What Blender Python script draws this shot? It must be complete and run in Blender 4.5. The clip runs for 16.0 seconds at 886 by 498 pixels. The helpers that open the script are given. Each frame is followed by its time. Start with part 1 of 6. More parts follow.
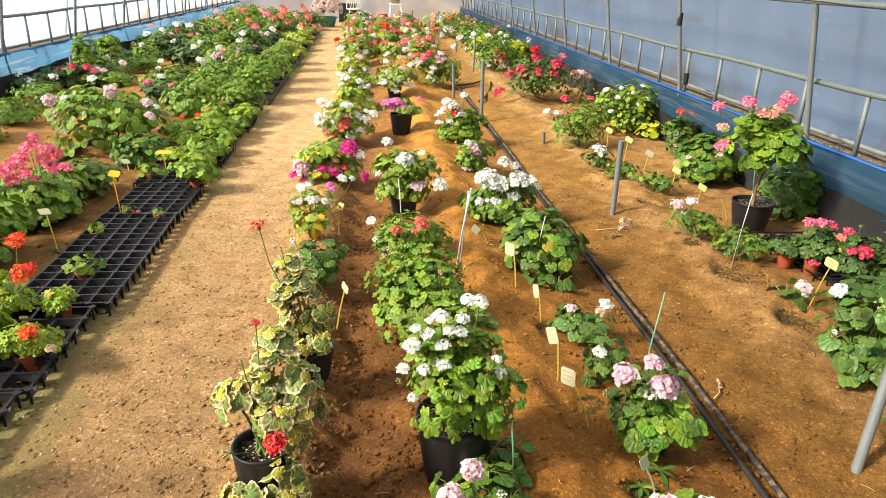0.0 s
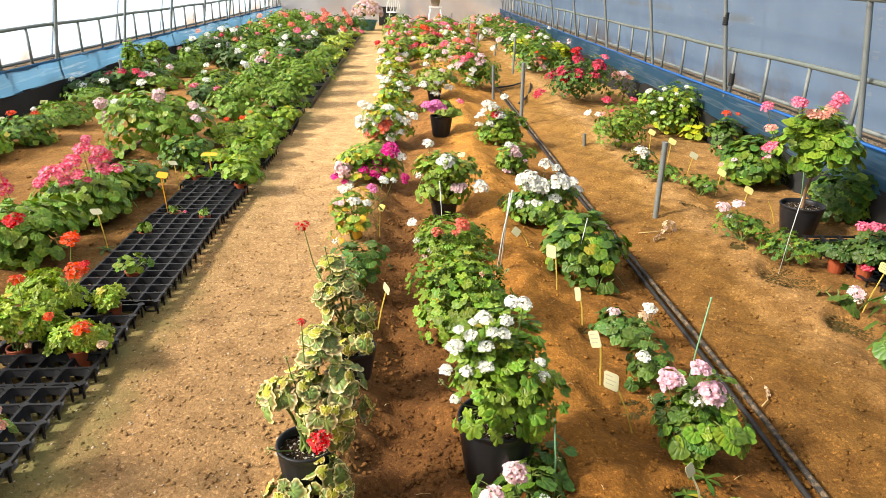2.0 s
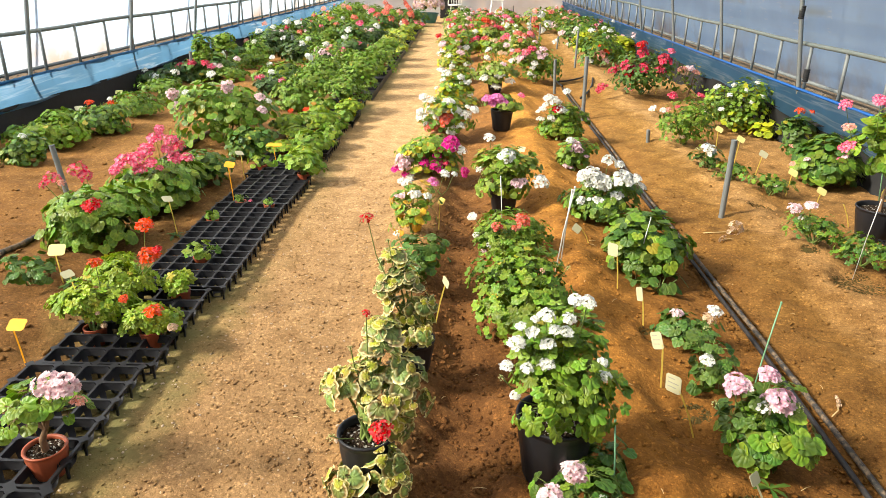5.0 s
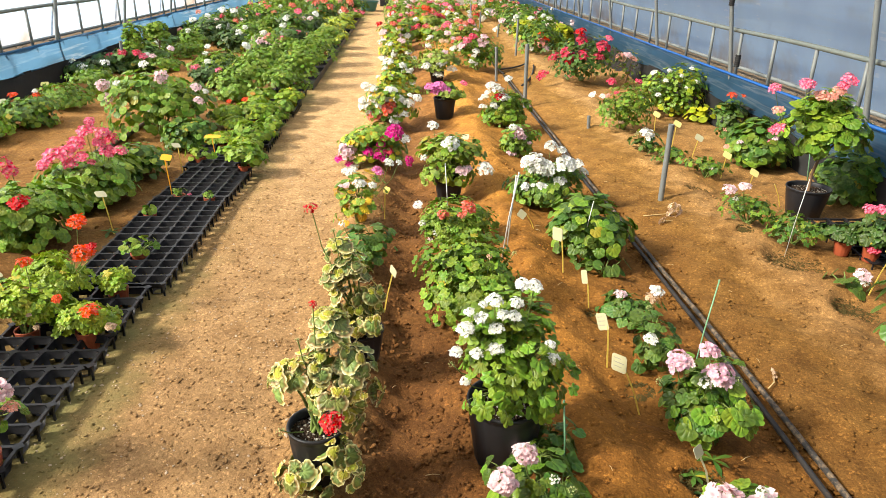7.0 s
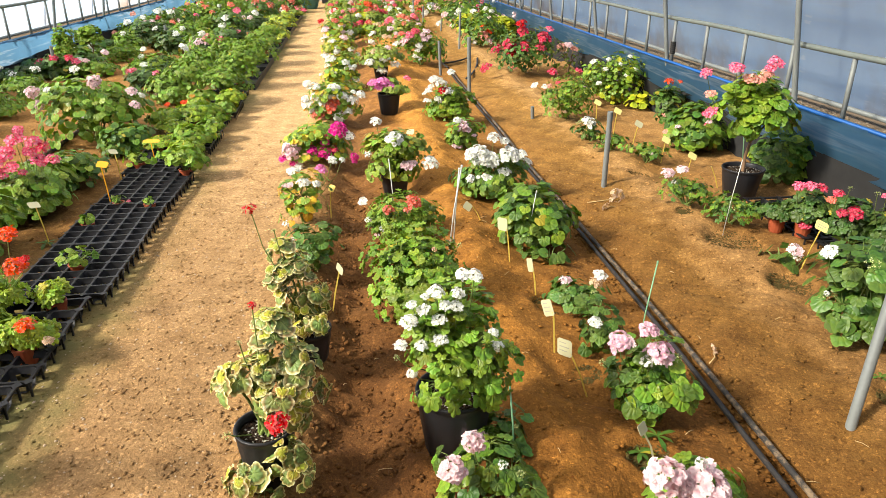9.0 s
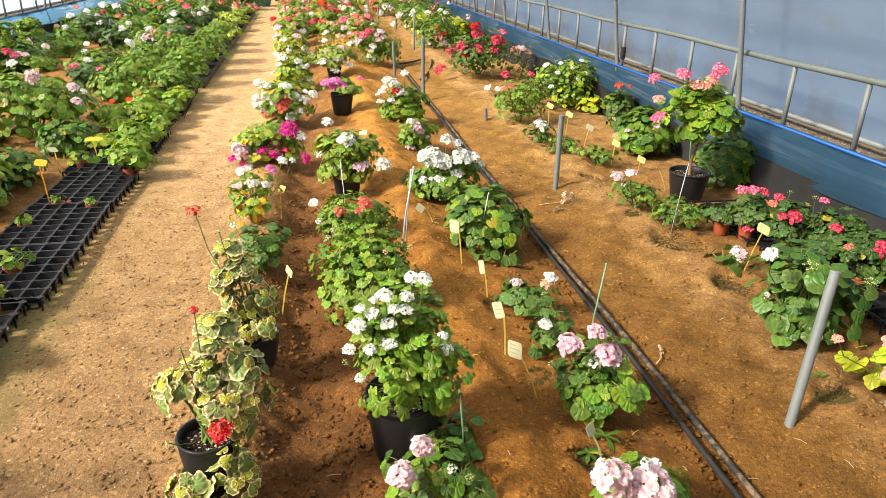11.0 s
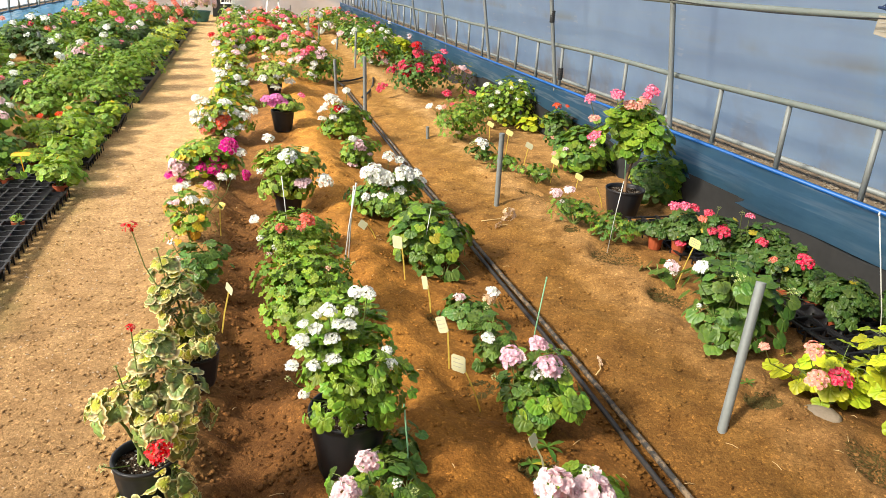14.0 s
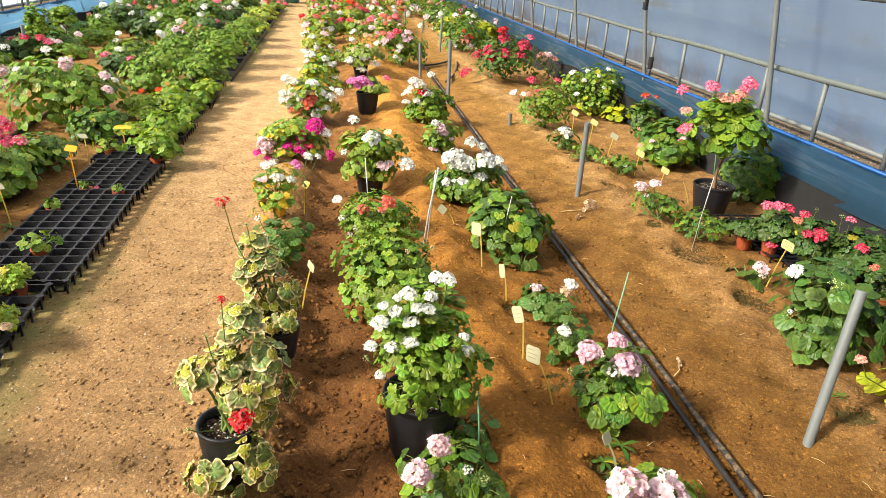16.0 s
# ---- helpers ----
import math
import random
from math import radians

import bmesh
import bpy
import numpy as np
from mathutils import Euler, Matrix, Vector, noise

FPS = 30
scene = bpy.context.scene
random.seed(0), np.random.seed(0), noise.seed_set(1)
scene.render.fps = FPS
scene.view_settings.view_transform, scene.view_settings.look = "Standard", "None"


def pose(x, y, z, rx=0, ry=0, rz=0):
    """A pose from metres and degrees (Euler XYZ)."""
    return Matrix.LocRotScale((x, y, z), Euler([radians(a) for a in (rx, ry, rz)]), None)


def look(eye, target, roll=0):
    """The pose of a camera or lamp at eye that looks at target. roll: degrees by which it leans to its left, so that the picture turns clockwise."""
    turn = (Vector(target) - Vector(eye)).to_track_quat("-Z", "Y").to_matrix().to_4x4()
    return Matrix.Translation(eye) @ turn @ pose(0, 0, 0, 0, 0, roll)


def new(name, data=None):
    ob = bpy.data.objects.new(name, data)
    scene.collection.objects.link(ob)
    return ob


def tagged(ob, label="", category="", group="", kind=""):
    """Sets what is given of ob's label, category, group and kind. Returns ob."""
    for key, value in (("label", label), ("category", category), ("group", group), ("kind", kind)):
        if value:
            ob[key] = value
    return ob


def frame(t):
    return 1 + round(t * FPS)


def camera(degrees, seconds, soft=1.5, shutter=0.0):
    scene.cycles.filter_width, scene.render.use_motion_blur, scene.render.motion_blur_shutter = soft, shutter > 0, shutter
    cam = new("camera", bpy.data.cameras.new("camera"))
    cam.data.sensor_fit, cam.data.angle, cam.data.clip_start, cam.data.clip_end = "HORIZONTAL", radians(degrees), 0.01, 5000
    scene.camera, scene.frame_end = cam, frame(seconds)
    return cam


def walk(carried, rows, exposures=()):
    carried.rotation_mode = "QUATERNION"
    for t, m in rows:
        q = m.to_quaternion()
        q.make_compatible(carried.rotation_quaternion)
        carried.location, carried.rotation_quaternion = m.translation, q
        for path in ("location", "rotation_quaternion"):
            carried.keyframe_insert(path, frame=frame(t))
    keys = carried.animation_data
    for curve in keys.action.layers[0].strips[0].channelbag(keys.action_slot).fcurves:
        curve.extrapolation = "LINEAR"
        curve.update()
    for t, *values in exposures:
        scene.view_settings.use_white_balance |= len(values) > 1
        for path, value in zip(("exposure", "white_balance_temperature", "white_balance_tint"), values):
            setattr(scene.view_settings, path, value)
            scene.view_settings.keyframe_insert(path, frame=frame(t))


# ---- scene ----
cam = camera(65.9, 16.0, soft=0.55)
PATH = [
    (0, (-0.183, 0.716, 1.618), (0.02, 2.56, 0.872), 1.7),
    (0.5, (-0.189, 0.714, 1.617), (0.002, 2.561, 0.875), 1.8),
    (1, (-0.196, 0.72, 1.616), (-0.038, 2.57, 0.874), 1.6),
    (1.5, (-0.199, 0.719, 1.615), (-0.082, 2.573, 0.874), 1.0),
    (2, (-0.203, 0.717, 1.615), (-0.108, 2.571, 0.873), 0.9),
    (2.5, (-0.205, 0.714, 1.614), (-0.118, 2.563, 0.854), 1.4),
    (3, (-0.217, 0.718, 1.608), (-0.221, 2.566, 0.844), 1.8),
    (3.2, (-0.218, 0.722, 1.608), (-0.259, 2.569, 0.842), 2.1),
    (5.3, (-0.239, 0.712, 1.623), (-0.294, 2.561, 0.861), 0.4),
    (5.5, (-0.242, 0.706, 1.624), (-0.266, 2.555, 0.862), 0.5),
    (6, (-0.242, 0.703, 1.62), (-0.213, 2.55, 0.853), 0.6),
    (6.5, (-0.241, 0.714, 1.616), (-0.186, 2.554, 0.835), 0.6),
    (7, (-0.232, 0.722, 1.611), (-0.139, 2.557, 0.823), 0.9),
    (7.5, (-0.223, 0.729, 1.609), (-0.122, 2.558, 0.806), 0.3),
    (8, (-0.213, 0.726, 1.61), (-0.094, 2.551, 0.799), -0.3),
    (8.5, (-0.194, 0.717, 1.608), (-0.015, 2.538, 0.801), -0.4),
    (9, (-0.183, 0.705, 1.609), (0.037, 2.525, 0.809), -0.3),
    (11.5, (-0.155, 0.719, 1.609), (0.224, 2.514, 0.814), 1.0),
    (12, (-0.147, 0.719, 1.607), (0.277, 2.513, 0.83), 0.9),
    (12.5, (-0.143, 0.714, 1.613), (0.398, 2.492, 0.873), 3.3),
    (13, (-0.137, 0.714, 1.611), (0.47, 2.445, 0.815), 2.3),
    (13.5, (-0.148, 0.701, 1.617), (0.467, 2.464, 0.901), 2.9),
    (14, (-0.169, 0.696, 1.606), (0.346, 2.48, 0.864), 2.9),
    (14.5, (-0.178, 0.713, 1.595), (0.28, 2.49, 0.799), 3.8),
    (15, (-0.187, 0.718, 1.598), (0.189, 2.515, 0.805), 3.8),
    (15.5, (-0.193, 0.712, 1.601), (0.146, 2.516, 0.807), 3.8),
    (16, (-0.194, 0.712, 1.607), (0.111, 2.523, 0.816), 3.4),
]
walk(cam, [(t, look(eye, target, roll)) for t, eye, target, roll in PATH])

# ---- light ----
SUN_AZ, SUN_EL = -108.0, 36.0        # degrees: from +y towards +x, and above the horizon
az, el = radians(SUN_AZ), radians(SUN_EL)
sun_way = Vector((math.sin(az) * math.cos(el), math.cos(az) * math.cos(el), math.sin(el)))
world = bpy.data.worlds.new("sky")
world.use_nodes = True
sky = world.node_tree.nodes.new("ShaderNodeTexSky")
sky.sky_type, sky.sun_disc = "NISHITA", False
sky.sun_elevation, sky.sun_rotation = el, az
sky.dust_density = 2.0
world.node_tree.links.new(sky.outputs[0], world.node_tree.nodes["Background"].inputs[0])
world.node_tree.nodes["Background"].inputs[1].default_value = 0.115
scene.world = world
sun = new("sun", bpy.data.lights.new("sun", "SUN"))
sun.data.energy, sun.data.angle, sun.data.color = 5.0, radians(9.0), (1.0, 0.92, 0.78)
sun.matrix_world = look(sun_way * 30, (0, 0, 0))
scene.view_settings.exposure = 0.63

# ---- materials ----


class Nodes:
    """A small writer of node materials."""

    def __init__(self, name):
        self.mat = bpy.data.materials.new(name)
        self.mat.use_nodes = True
        self.tree = self.mat.node_tree
        self.bsdf = self.tree.nodes["Principled BSDF"]
        self.out = self.tree.nodes["Material Output"]

    def add(self, kind, **values):
        n = self.tree.nodes.new(kind)
        for key, value in values.items():
            if key in n.inputs:
                self.put(n, key, value)
        return n

    def put(self, n, key, value):
        if isinstance(value, bpy.types.NodeSocket):
            self.tree.links.new(value, n.inputs[key])
        else:
            n.inputs[key].default_value = value

    def coord(self, which="Object"):
        return self.tree.nodes.new("ShaderNodeTexCoord").outputs[which]

    def place(self):
        return self.tree.nodes.new("ShaderNodeNewGeometry").outputs["Position"]

    def noise(self, scale, detail=3.0, vector=None, rough=0.55):
        n = self.add("ShaderNodeTexNoise", Scale=scale, Detail=detail, Roughness=rough)
        self.put(n, "Vector", vector or self.place())
        return n.outputs[0]

    def ramp(self, fac, *stops):
        n = self.tree.nodes.new("ShaderNodeValToRGB")
        self.put(n, 0, fac)
        els = n.color_ramp.elements
        while len(els) < len(stops):
            els.new(0.5)
        for e, (pos, col) in zip(els, stops):
            e.position = pos
            e.color = (*col, 1) if len(col) == 3 else col
        return n.outputs[0]

    def mix(self, fac, a, b, mode="MIX"):
        n = self.tree.nodes.new("ShaderNodeMixRGB")
        n.blend_type = mode
        for key, v in ((0, fac), (1, a), (2, b)):
            if isinstance(v, tuple) and len(v) == 3:
                v = (*v, 1)
            self.put(n, key, v)
        return n.outputs[0]

    def math(self, op, a, b=0.0, c=0.0):
        n = self.tree.nodes.new("ShaderNodeMath")
        n.operation = op
        for key, v in enumerate((a, b, c)):
            self.put(n, key, v)
        return n.outputs[0]

    def bump(self, height, strength=0.3, distance=0.01):
        n = self.add("ShaderNodeBump", Strength=strength, Distance=distance, Height=height)
        self.put(self.bsdf, "Normal", n.outputs[0])

    def set(self, **values):
        for key, v in values.items():
            key = key.replace("_", " ")
            if isinstance(v, tuple) and len(v) == 3:
                v = (*v, 1)
            self.put(self.bsdf, key, v)
        return self


def plain(name, colour, rough=0.5, metal=0.0, vary=0.15, scale=25.0, bump=0.0, shine=0.4):
    """Paint, plastic or metal with slight stains."""
    m = Nodes(name)
    dark = tuple(c * (1 - vary) for c in colour)
    light = tuple(min(1, c * (1 + vary)) for c in colour)
    big, fine = m.noise(scale * 0.2, 4), m.noise(scale * 3, 3)
    col = m.mix(m.math("MULTIPLY_ADD", fine, 0.4, m.math("MULTIPLY", big, 0.6)), dark, light)
    m.set(Base_Color=col, Metallic=metal, Specular_IOR_Level=shine, Roughness=m.math("MULTIPLY_ADD", big, 0.25, rough - 0.12))
    if bump:
        m.bump(fine, bump, 0.004)
    return m.mat


def soil_material():
    m = Nodes("sandy_soil")
    pos = m.place()
    sep = m.add("ShaderNodeSeparateXYZ", Vector=pos)
    wide, mid, fine = m.noise(0.9, 4), m.noise(7, 5), m.noise(48, 4)
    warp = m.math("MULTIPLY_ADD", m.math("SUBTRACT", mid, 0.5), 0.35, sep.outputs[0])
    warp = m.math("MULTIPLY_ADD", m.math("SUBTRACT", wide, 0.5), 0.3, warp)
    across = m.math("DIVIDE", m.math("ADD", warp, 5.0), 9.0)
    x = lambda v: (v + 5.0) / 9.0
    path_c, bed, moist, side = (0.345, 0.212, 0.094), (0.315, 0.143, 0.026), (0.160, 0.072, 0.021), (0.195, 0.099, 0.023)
    # left bed: dark soil, with shade between its plants put into the stops
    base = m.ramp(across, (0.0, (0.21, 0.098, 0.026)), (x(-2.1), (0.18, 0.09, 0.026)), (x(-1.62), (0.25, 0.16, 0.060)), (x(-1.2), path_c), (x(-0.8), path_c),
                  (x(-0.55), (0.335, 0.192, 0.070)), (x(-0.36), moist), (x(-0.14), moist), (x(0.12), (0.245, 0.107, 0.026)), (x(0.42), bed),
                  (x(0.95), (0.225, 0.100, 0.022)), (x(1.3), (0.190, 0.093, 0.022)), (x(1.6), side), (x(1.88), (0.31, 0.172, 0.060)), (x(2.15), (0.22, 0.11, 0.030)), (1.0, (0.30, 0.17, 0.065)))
    # stronger light away from the near end painted into the soil, besides its drying
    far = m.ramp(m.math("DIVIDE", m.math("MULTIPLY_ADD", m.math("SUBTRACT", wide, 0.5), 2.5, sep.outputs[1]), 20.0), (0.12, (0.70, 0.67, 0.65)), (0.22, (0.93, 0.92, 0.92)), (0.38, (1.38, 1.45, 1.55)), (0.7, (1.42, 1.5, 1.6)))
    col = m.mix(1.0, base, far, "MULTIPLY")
    dry = m.ramp(mid, (0.35, (0.80, 0.77, 0.74)), (0.68, (1.14, 1.15, 1.17)))
    col = m.mix(1.0, col, dry, "MULTIPLY")
    specks = m.ramp(fine, (0.32, (0.6, 0.56, 0.52)), (0.5, (1, 1, 1)), (0.7, (1.28, 1.30, 1.33)))
    col = m.mix(0.55, col, specks, "MULTIPLY")
    cells = m.add("ShaderNodeTexVoronoi", Scale=210.0, Vector=pos)
    sand = m.add("ShaderNodeTexVoronoi", Scale=85.0, Vector=pos)
    tone = m.add("ShaderNodeSeparateXYZ", Vector=cells.outputs["Color"])
    tone2 = m.add("ShaderNodeSeparateXYZ", Vector=sand.outputs["Color"])
    grains = m.ramp(tone.outputs[0], (0.0, (0.62, 0.59, 0.56)), (0.25, (0.93, 0.92, 0.92)), (0.7, (1.04, 1.04, 1.04)), (1.0, (1.40, 1.40, 1.40)))
    col = m.mix(0.6, col, grains, "MULTIPLY")
    pale = m.ramp(tone.outputs[1], (0.91, (1, 1, 1)), (0.98, (1.7, 1.7, 1.7)))
    col = m.mix(0.8, col, pale, "MULTIPLY")
    stones = m.ramp(tone2.outputs[0], (0.0, (0.75, 0.72, 0.7)), (0.10, (1, 1, 1)), (0.9, (1, 1, 1)), (1.0, (1.7, 1.7, 1.7)))
    col = m.mix(0.9, col, stones, "MULTIPLY")
    # thin moss where the path is trodden least
    verge = m.math("GREATER_THAN", sep.outputs[2], 0.40)
    col = m.mix(m.math("MULTIPLY", verge, 0.8), col, (0.17, 0.135, 0.095))
    moss = m.math("MULTIPLY", m.ramp(across, (x(-2.3), (0, 0, 0)), (x(-1.52), (0.9,) * 3), (x(-1.25), (0, 0, 0))), m.ramp(wide, (0.44, (0, 0, 0)), (0.60, (1, 1, 1))))
    col = m.mix(moss, col, (0.17, 0.16, 0.06))
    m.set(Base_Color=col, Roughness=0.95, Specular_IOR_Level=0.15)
    h = m.math("MULTIPLY_ADD", mid, 1.4, m.math("MULTIPLY_ADD", fine, 0.6, m.math("MULTIPLY_ADD", sand.outputs["Distance"], -0.35, m.math("MULTIPLY", cells.outputs["Distance"], -0.25))))
    m.bump(h, 0.55, 0.010)
    return m.mat


def leaf_material(name, stops, spread=0.34, rough=0.42, through_light=0.17, by_object=False):
    """A leaf coloured from its middle to its rim; each leaf a little different."""
    m = Nodes(name)
    uv = m.tree.nodes.new("ShaderNodeUVMap")
    sep = m.add("ShaderNodeSeparateXYZ", Vector=uv.outputs[0])
    fine = m.noise(70, 3)
    radial = m.math("MULTIPLY_ADD", m.math("SUBTRACT", fine, 0.5), 0.22, sep.outputs[0])
    col = m.ramp(radial, *stops)
    rnd = m.tree.nodes.new("ShaderNodeObjectInfo").outputs["Random"] if by_object else m.tree.nodes.new("ShaderNodeNewGeometry").outputs["Random Per Island"]
    hsv = m.add("ShaderNodeHueSaturation", Color=col)
    m.put(hsv, "Hue", m.math("MULTIPLY_ADD", rnd, 0.05, 0.47))
    m.put(hsv, "Value", m.math("MULTIPLY_ADD", m.math("FRACT", m.math("MULTIPLY", rnd, 7.13)), 2 * spread, 1 - spread))
    # a few leaves turn yellow
    old = m.math("GREATER_THAN", m.math("FRACT", m.math("MULTIPLY", rnd, 13.7)), 0.992)
    col = m.mix(m.math("MULTIPLY", old, 0.75), hsv.outputs[0], (0.42, 0.33, 0.03))
    # paler veins run from the stalk to the rim
    ray = m.math("ABSOLUTE", m.math("SINE", m.math("MULTIPLY", sep.outputs[1], 22.0)))
    vein = m.math("MULTIPLY", m.math("POWER", m.math("SUBTRACT", 1.0, ray), 4.0), m.math("SUBTRACT", 1.0, sep.outputs[0]))
    col = m.mix(m.math("MULTIPLY", vein, 0.35), col, m.mix(1.0, col, (1.9, 1.6, 1.6), "MULTIPLY"))
    m.set(Base_Color=col, Roughness=m.math("MULTIPLY_ADD", fine, 0.2, rough - 0.1), Specular_IOR_Level=0.34)
    m.bump(m.math("MULTIPLY_ADD", ray, 0.8, m.math("MULTIPLY", fine, 0.7)), 0.45, 0.005)
    trans = m.add("ShaderNodeBsdfTranslucent", Color=m.mix(1.0, col, (1.3, 1.35, 0.6), "MULTIPLY"))
    mix = m.add("ShaderNodeMixShader", Fac=through_light)
    m.tree.links.new(m.bsdf.outputs[0], mix.inputs[1])
    m.tree.links.new(trans.outputs[0], mix.inputs[2])
    m.tree.links.new(mix.outputs[0], m.out.inputs[0])
    return m.mat


GREEN = {
    "mid": [(0.0, (0.213, 0.303, 0.028)), (0.5, (0.117, 0.216, 0.018)), (1.0, (0.169, 0.289, 0.025))],
    "dark": [(0.0, (0.103, 0.180, 0.024)), (0.5, (0.058, 0.127, 0.019)), (1.0, (0.089, 0.171, 0.024))],
    "forest": [(0.0, (0.071, 0.130, 0.022)), (0.5, (0.041, 0.088, 0.015)), (1.0, (0.063, 0.116, 0.020))],
    "bright": [(0.0, (0.240, 0.333, 0.024)), (0.5, (0.145, 0.258, 0.017)), (1.0, (0.208, 0.338, 0.024))],
    "fresh": [(0.0, (0.278, 0.363, 0.023)), (0.5, (0.182, 0.292, 0.017)), (1.0, (0.260, 0.373, 0.023))],
    "lime": [(0.0, (0.29, 0.37, 0.016)), (0.55, (0.34, 0.40, 0.018)), (1.0, (0.42, 0.47, 0.025))],
    "pale": [(0.0, (0.220, 0.297, 0.044)), (0.5, (0.171, 0.259, 0.033)), (1.0, (0.264, 0.330, 0.055))],
    "varieg": [(0.0, (0.24, 0.31, 0.070)), (0.50, (0.165, 0.240, 0.065)), (0.64, (0.150, 0.180, 0.050)), (0.76, (0.26, 0.20, 0.060)), (0.88, (0.52, 0.47, 0.18)), (1.0, (0.72, 0.68, 0.38))],
    "varieg_young": [(0.0, (0.30, 0.34, 0.03)), (0.5, (0.44, 0.45, 0.04)), (0.68, (0.34, 0.27, 0.05)), (0.80, (0.58, 0.53, 0.14)), (1.0, (0.72, 0.68, 0.28))],
    "old": [(0.0, (0.50, 0.34, 0.02)), (0.6, (0.55, 0.37, 0.02)), (1.0, (0.45, 0.26, 0.03))],
}
LEAF = {}
for key, stops in GREEN.items():
    LEAF[key, False] = leaf_material("leaf_" + key, stops)
    LEAF[key, True] = leaf_material("leaf_each_" + key, stops, by_object=True)


def petal_material(name, inner, outer):
    m = Nodes(name)
    uv = m.tree.nodes.new("ShaderNodeUVMap")
    sep = m.add("ShaderNodeSeparateXYZ", Vector=uv.outputs[0])
    rnd = m.tree.nodes.new("ShaderNodeNewGeometry").outputs["Random Per Island"]
    col = m.ramp(sep.outputs[0], (0.1, inner), (0.75, outer))
    hsv = m.add("ShaderNodeHueSaturation", Color=col)
    m.put(hsv, "Value", m.math("MULTIPLY_ADD", rnd, 0.35, 0.8))
    m.put(hsv, "Saturation", m.math("MULTIPLY_ADD", m.math("FRACT", m.math("MULTIPLY", rnd, 5.3)), 0.3, 0.85))
    m.set(Base_Color=hsv.outputs[0], Roughness=0.7, Specular_IOR_Level=0.08)
    trans = m.add("ShaderNodeBsdfTranslucent", Color=hsv.outputs[0])
    mix = m.add("ShaderNodeMixShader", Fac=0.25)
    m.tree.links.new(m.bsdf.outputs[0], mix.inputs[1])
    m.tree.links.new(trans.outputs[0], mix.inputs[2])
    m.tree.links.new(mix.outputs[0], m.out.inputs[0])
    return m.mat


PETAL = {
    "white": petal_material("petal_white", (0.72, 0.74, 0.55), (0.82, 0.82, 0.78)),
    "pale pink": petal_material("petal_pale_pink", (0.78, 0.45, 0.50), (0.82, 0.62, 0.64)),
    "pink": petal_material("petal_pink", (0.84, 0.34, 0.42), (0.86, 0.13, 0.24)),
    "rose": petal_material("petal_rose", (0.66, 0.15, 0.20), (0.66, 0.06, 0.11)),
    "magenta": petal_material("petal_magenta", (0.55, 0.03, 0.16), (0.72, 0.04, 0.30)),
    "red": petal_material("petal_red", (0.55, 0.03, 0.03), (0.62, 0.025, 0.03)),
    "orange red": petal_material("petal_orange_red", (0.75, 0.10, 0.015), (0.80, 0.065, 0.010)),
    "coral": petal_material("petal_coral", (0.78, 0.35, 0.25), (0.75, 0.16, 0.11)),
    "salmon": petal_material("petal_salmon", (0.80, 0.45, 0.36), (0.78, 0.34, 0.26)),
    "orchid": petal_material("petal_orchid", (0.75, 0.35, 0.55), (0.72, 0.16, 0.42)),
    "bud": petal_material("bud_green", (0.30, 0.38, 0.08), (0.55, 0.58, 0.28)),
    "blush": petal_material("petal_blush", (0.80, 0.66, 0.62), (0.80, 0.47, 0.58)),
    "faded": petal_material("petal_faded", (0.55, 0.36, 0.20), (0.66, 0.48, 0.33)),
}

SOIL = soil_material()


def compost_material():
    """Dark potting soil with crumbs and white perlite."""
    m = Nodes("dark_compost")
    cells = m.add("ShaderNodeTexVoronoi", Scale=150.0, Vector=m.place())
    tone = m.add("ShaderNodeSeparateXYZ", Vector=cells.outputs["Color"])
    col = m.ramp(tone.outputs[0], (0.0, (0.012, 0.008, 0.005)), (0.6, (0.05, 0.032, 0.02)), (0.86, (0.07, 0.045, 0.028)), (0.90, (0.45, 0.43, 0.38)))
    m.set(Base_Color=col, Roughness=0.95, Specular_IOR_Level=0.1)
    m.bump(m.math("MULTIPLY_ADD", cells.outputs["Distance"], -1.0, m.noise(90, 3)), 1.0, 0.01)
    return m.mat


COMPOST = compost_material()
STEEL = plain("galvanised_steel", (0.19, 0.205, 0.20), 0.6, 0.25, vary=0.32, scale=20)
PAINTED = plain("greyed_steel", (0.165, 0.188, 0.172), 0.55, 0.25, vary=0.3, scale=20)
BLACK = plain("black_plastic", (0.016, 0.016, 0.018), 0.45, vary=0.35, scale=18, shine=0.3)
TERRA = plain("brown_red_plastic", (0.33, 0.075, 0.03), 0.5, vary=0.25, scale=20)
TEAL = plain("teal_glaze", (0.05, 0.17, 0.17), 0.3, vary=0.2)
STEM = plain("green_stem", (0.16, 0.22, 0.05), 0.55, vary=0.3, scale=60)
BARK = plain("woody_stem", (0.22, 0.13, 0.07), 0.85, vary=0.4, scale=50, bump=0.6)
YELLOW = plain("yellow_plastic", (0.74, 0.54, 0.10), 0.4, vary=0.12)
PALE = plain("pale_yellow_plastic", (0.74, 0.66, 0.24), 0.4, vary=0.12)
AMBER = plain("amber_plastic", (0.78, 0.36, 0.015), 0.4, vary=0.1)
CREAM = plain("cream_plastic", (0.47, 0.45, 0.28), 0.4, vary=0.12)
PAPER = plain("weathered_paper", (0.27, 0.24, 0.19), 0.8, vary=0.25, scale=60)
INK = plain("faded_ink", (0.30, 0.29, 0.25), 0.7, vary=0.2)
ROD = plain("pale_green_rod", (0.17, 0.36, 0.20), 0.45, vary=0.15)
WIRE = plain("pale_wire", (0.62, 0.62, 0.58), 0.45, 0.3, vary=0.15)
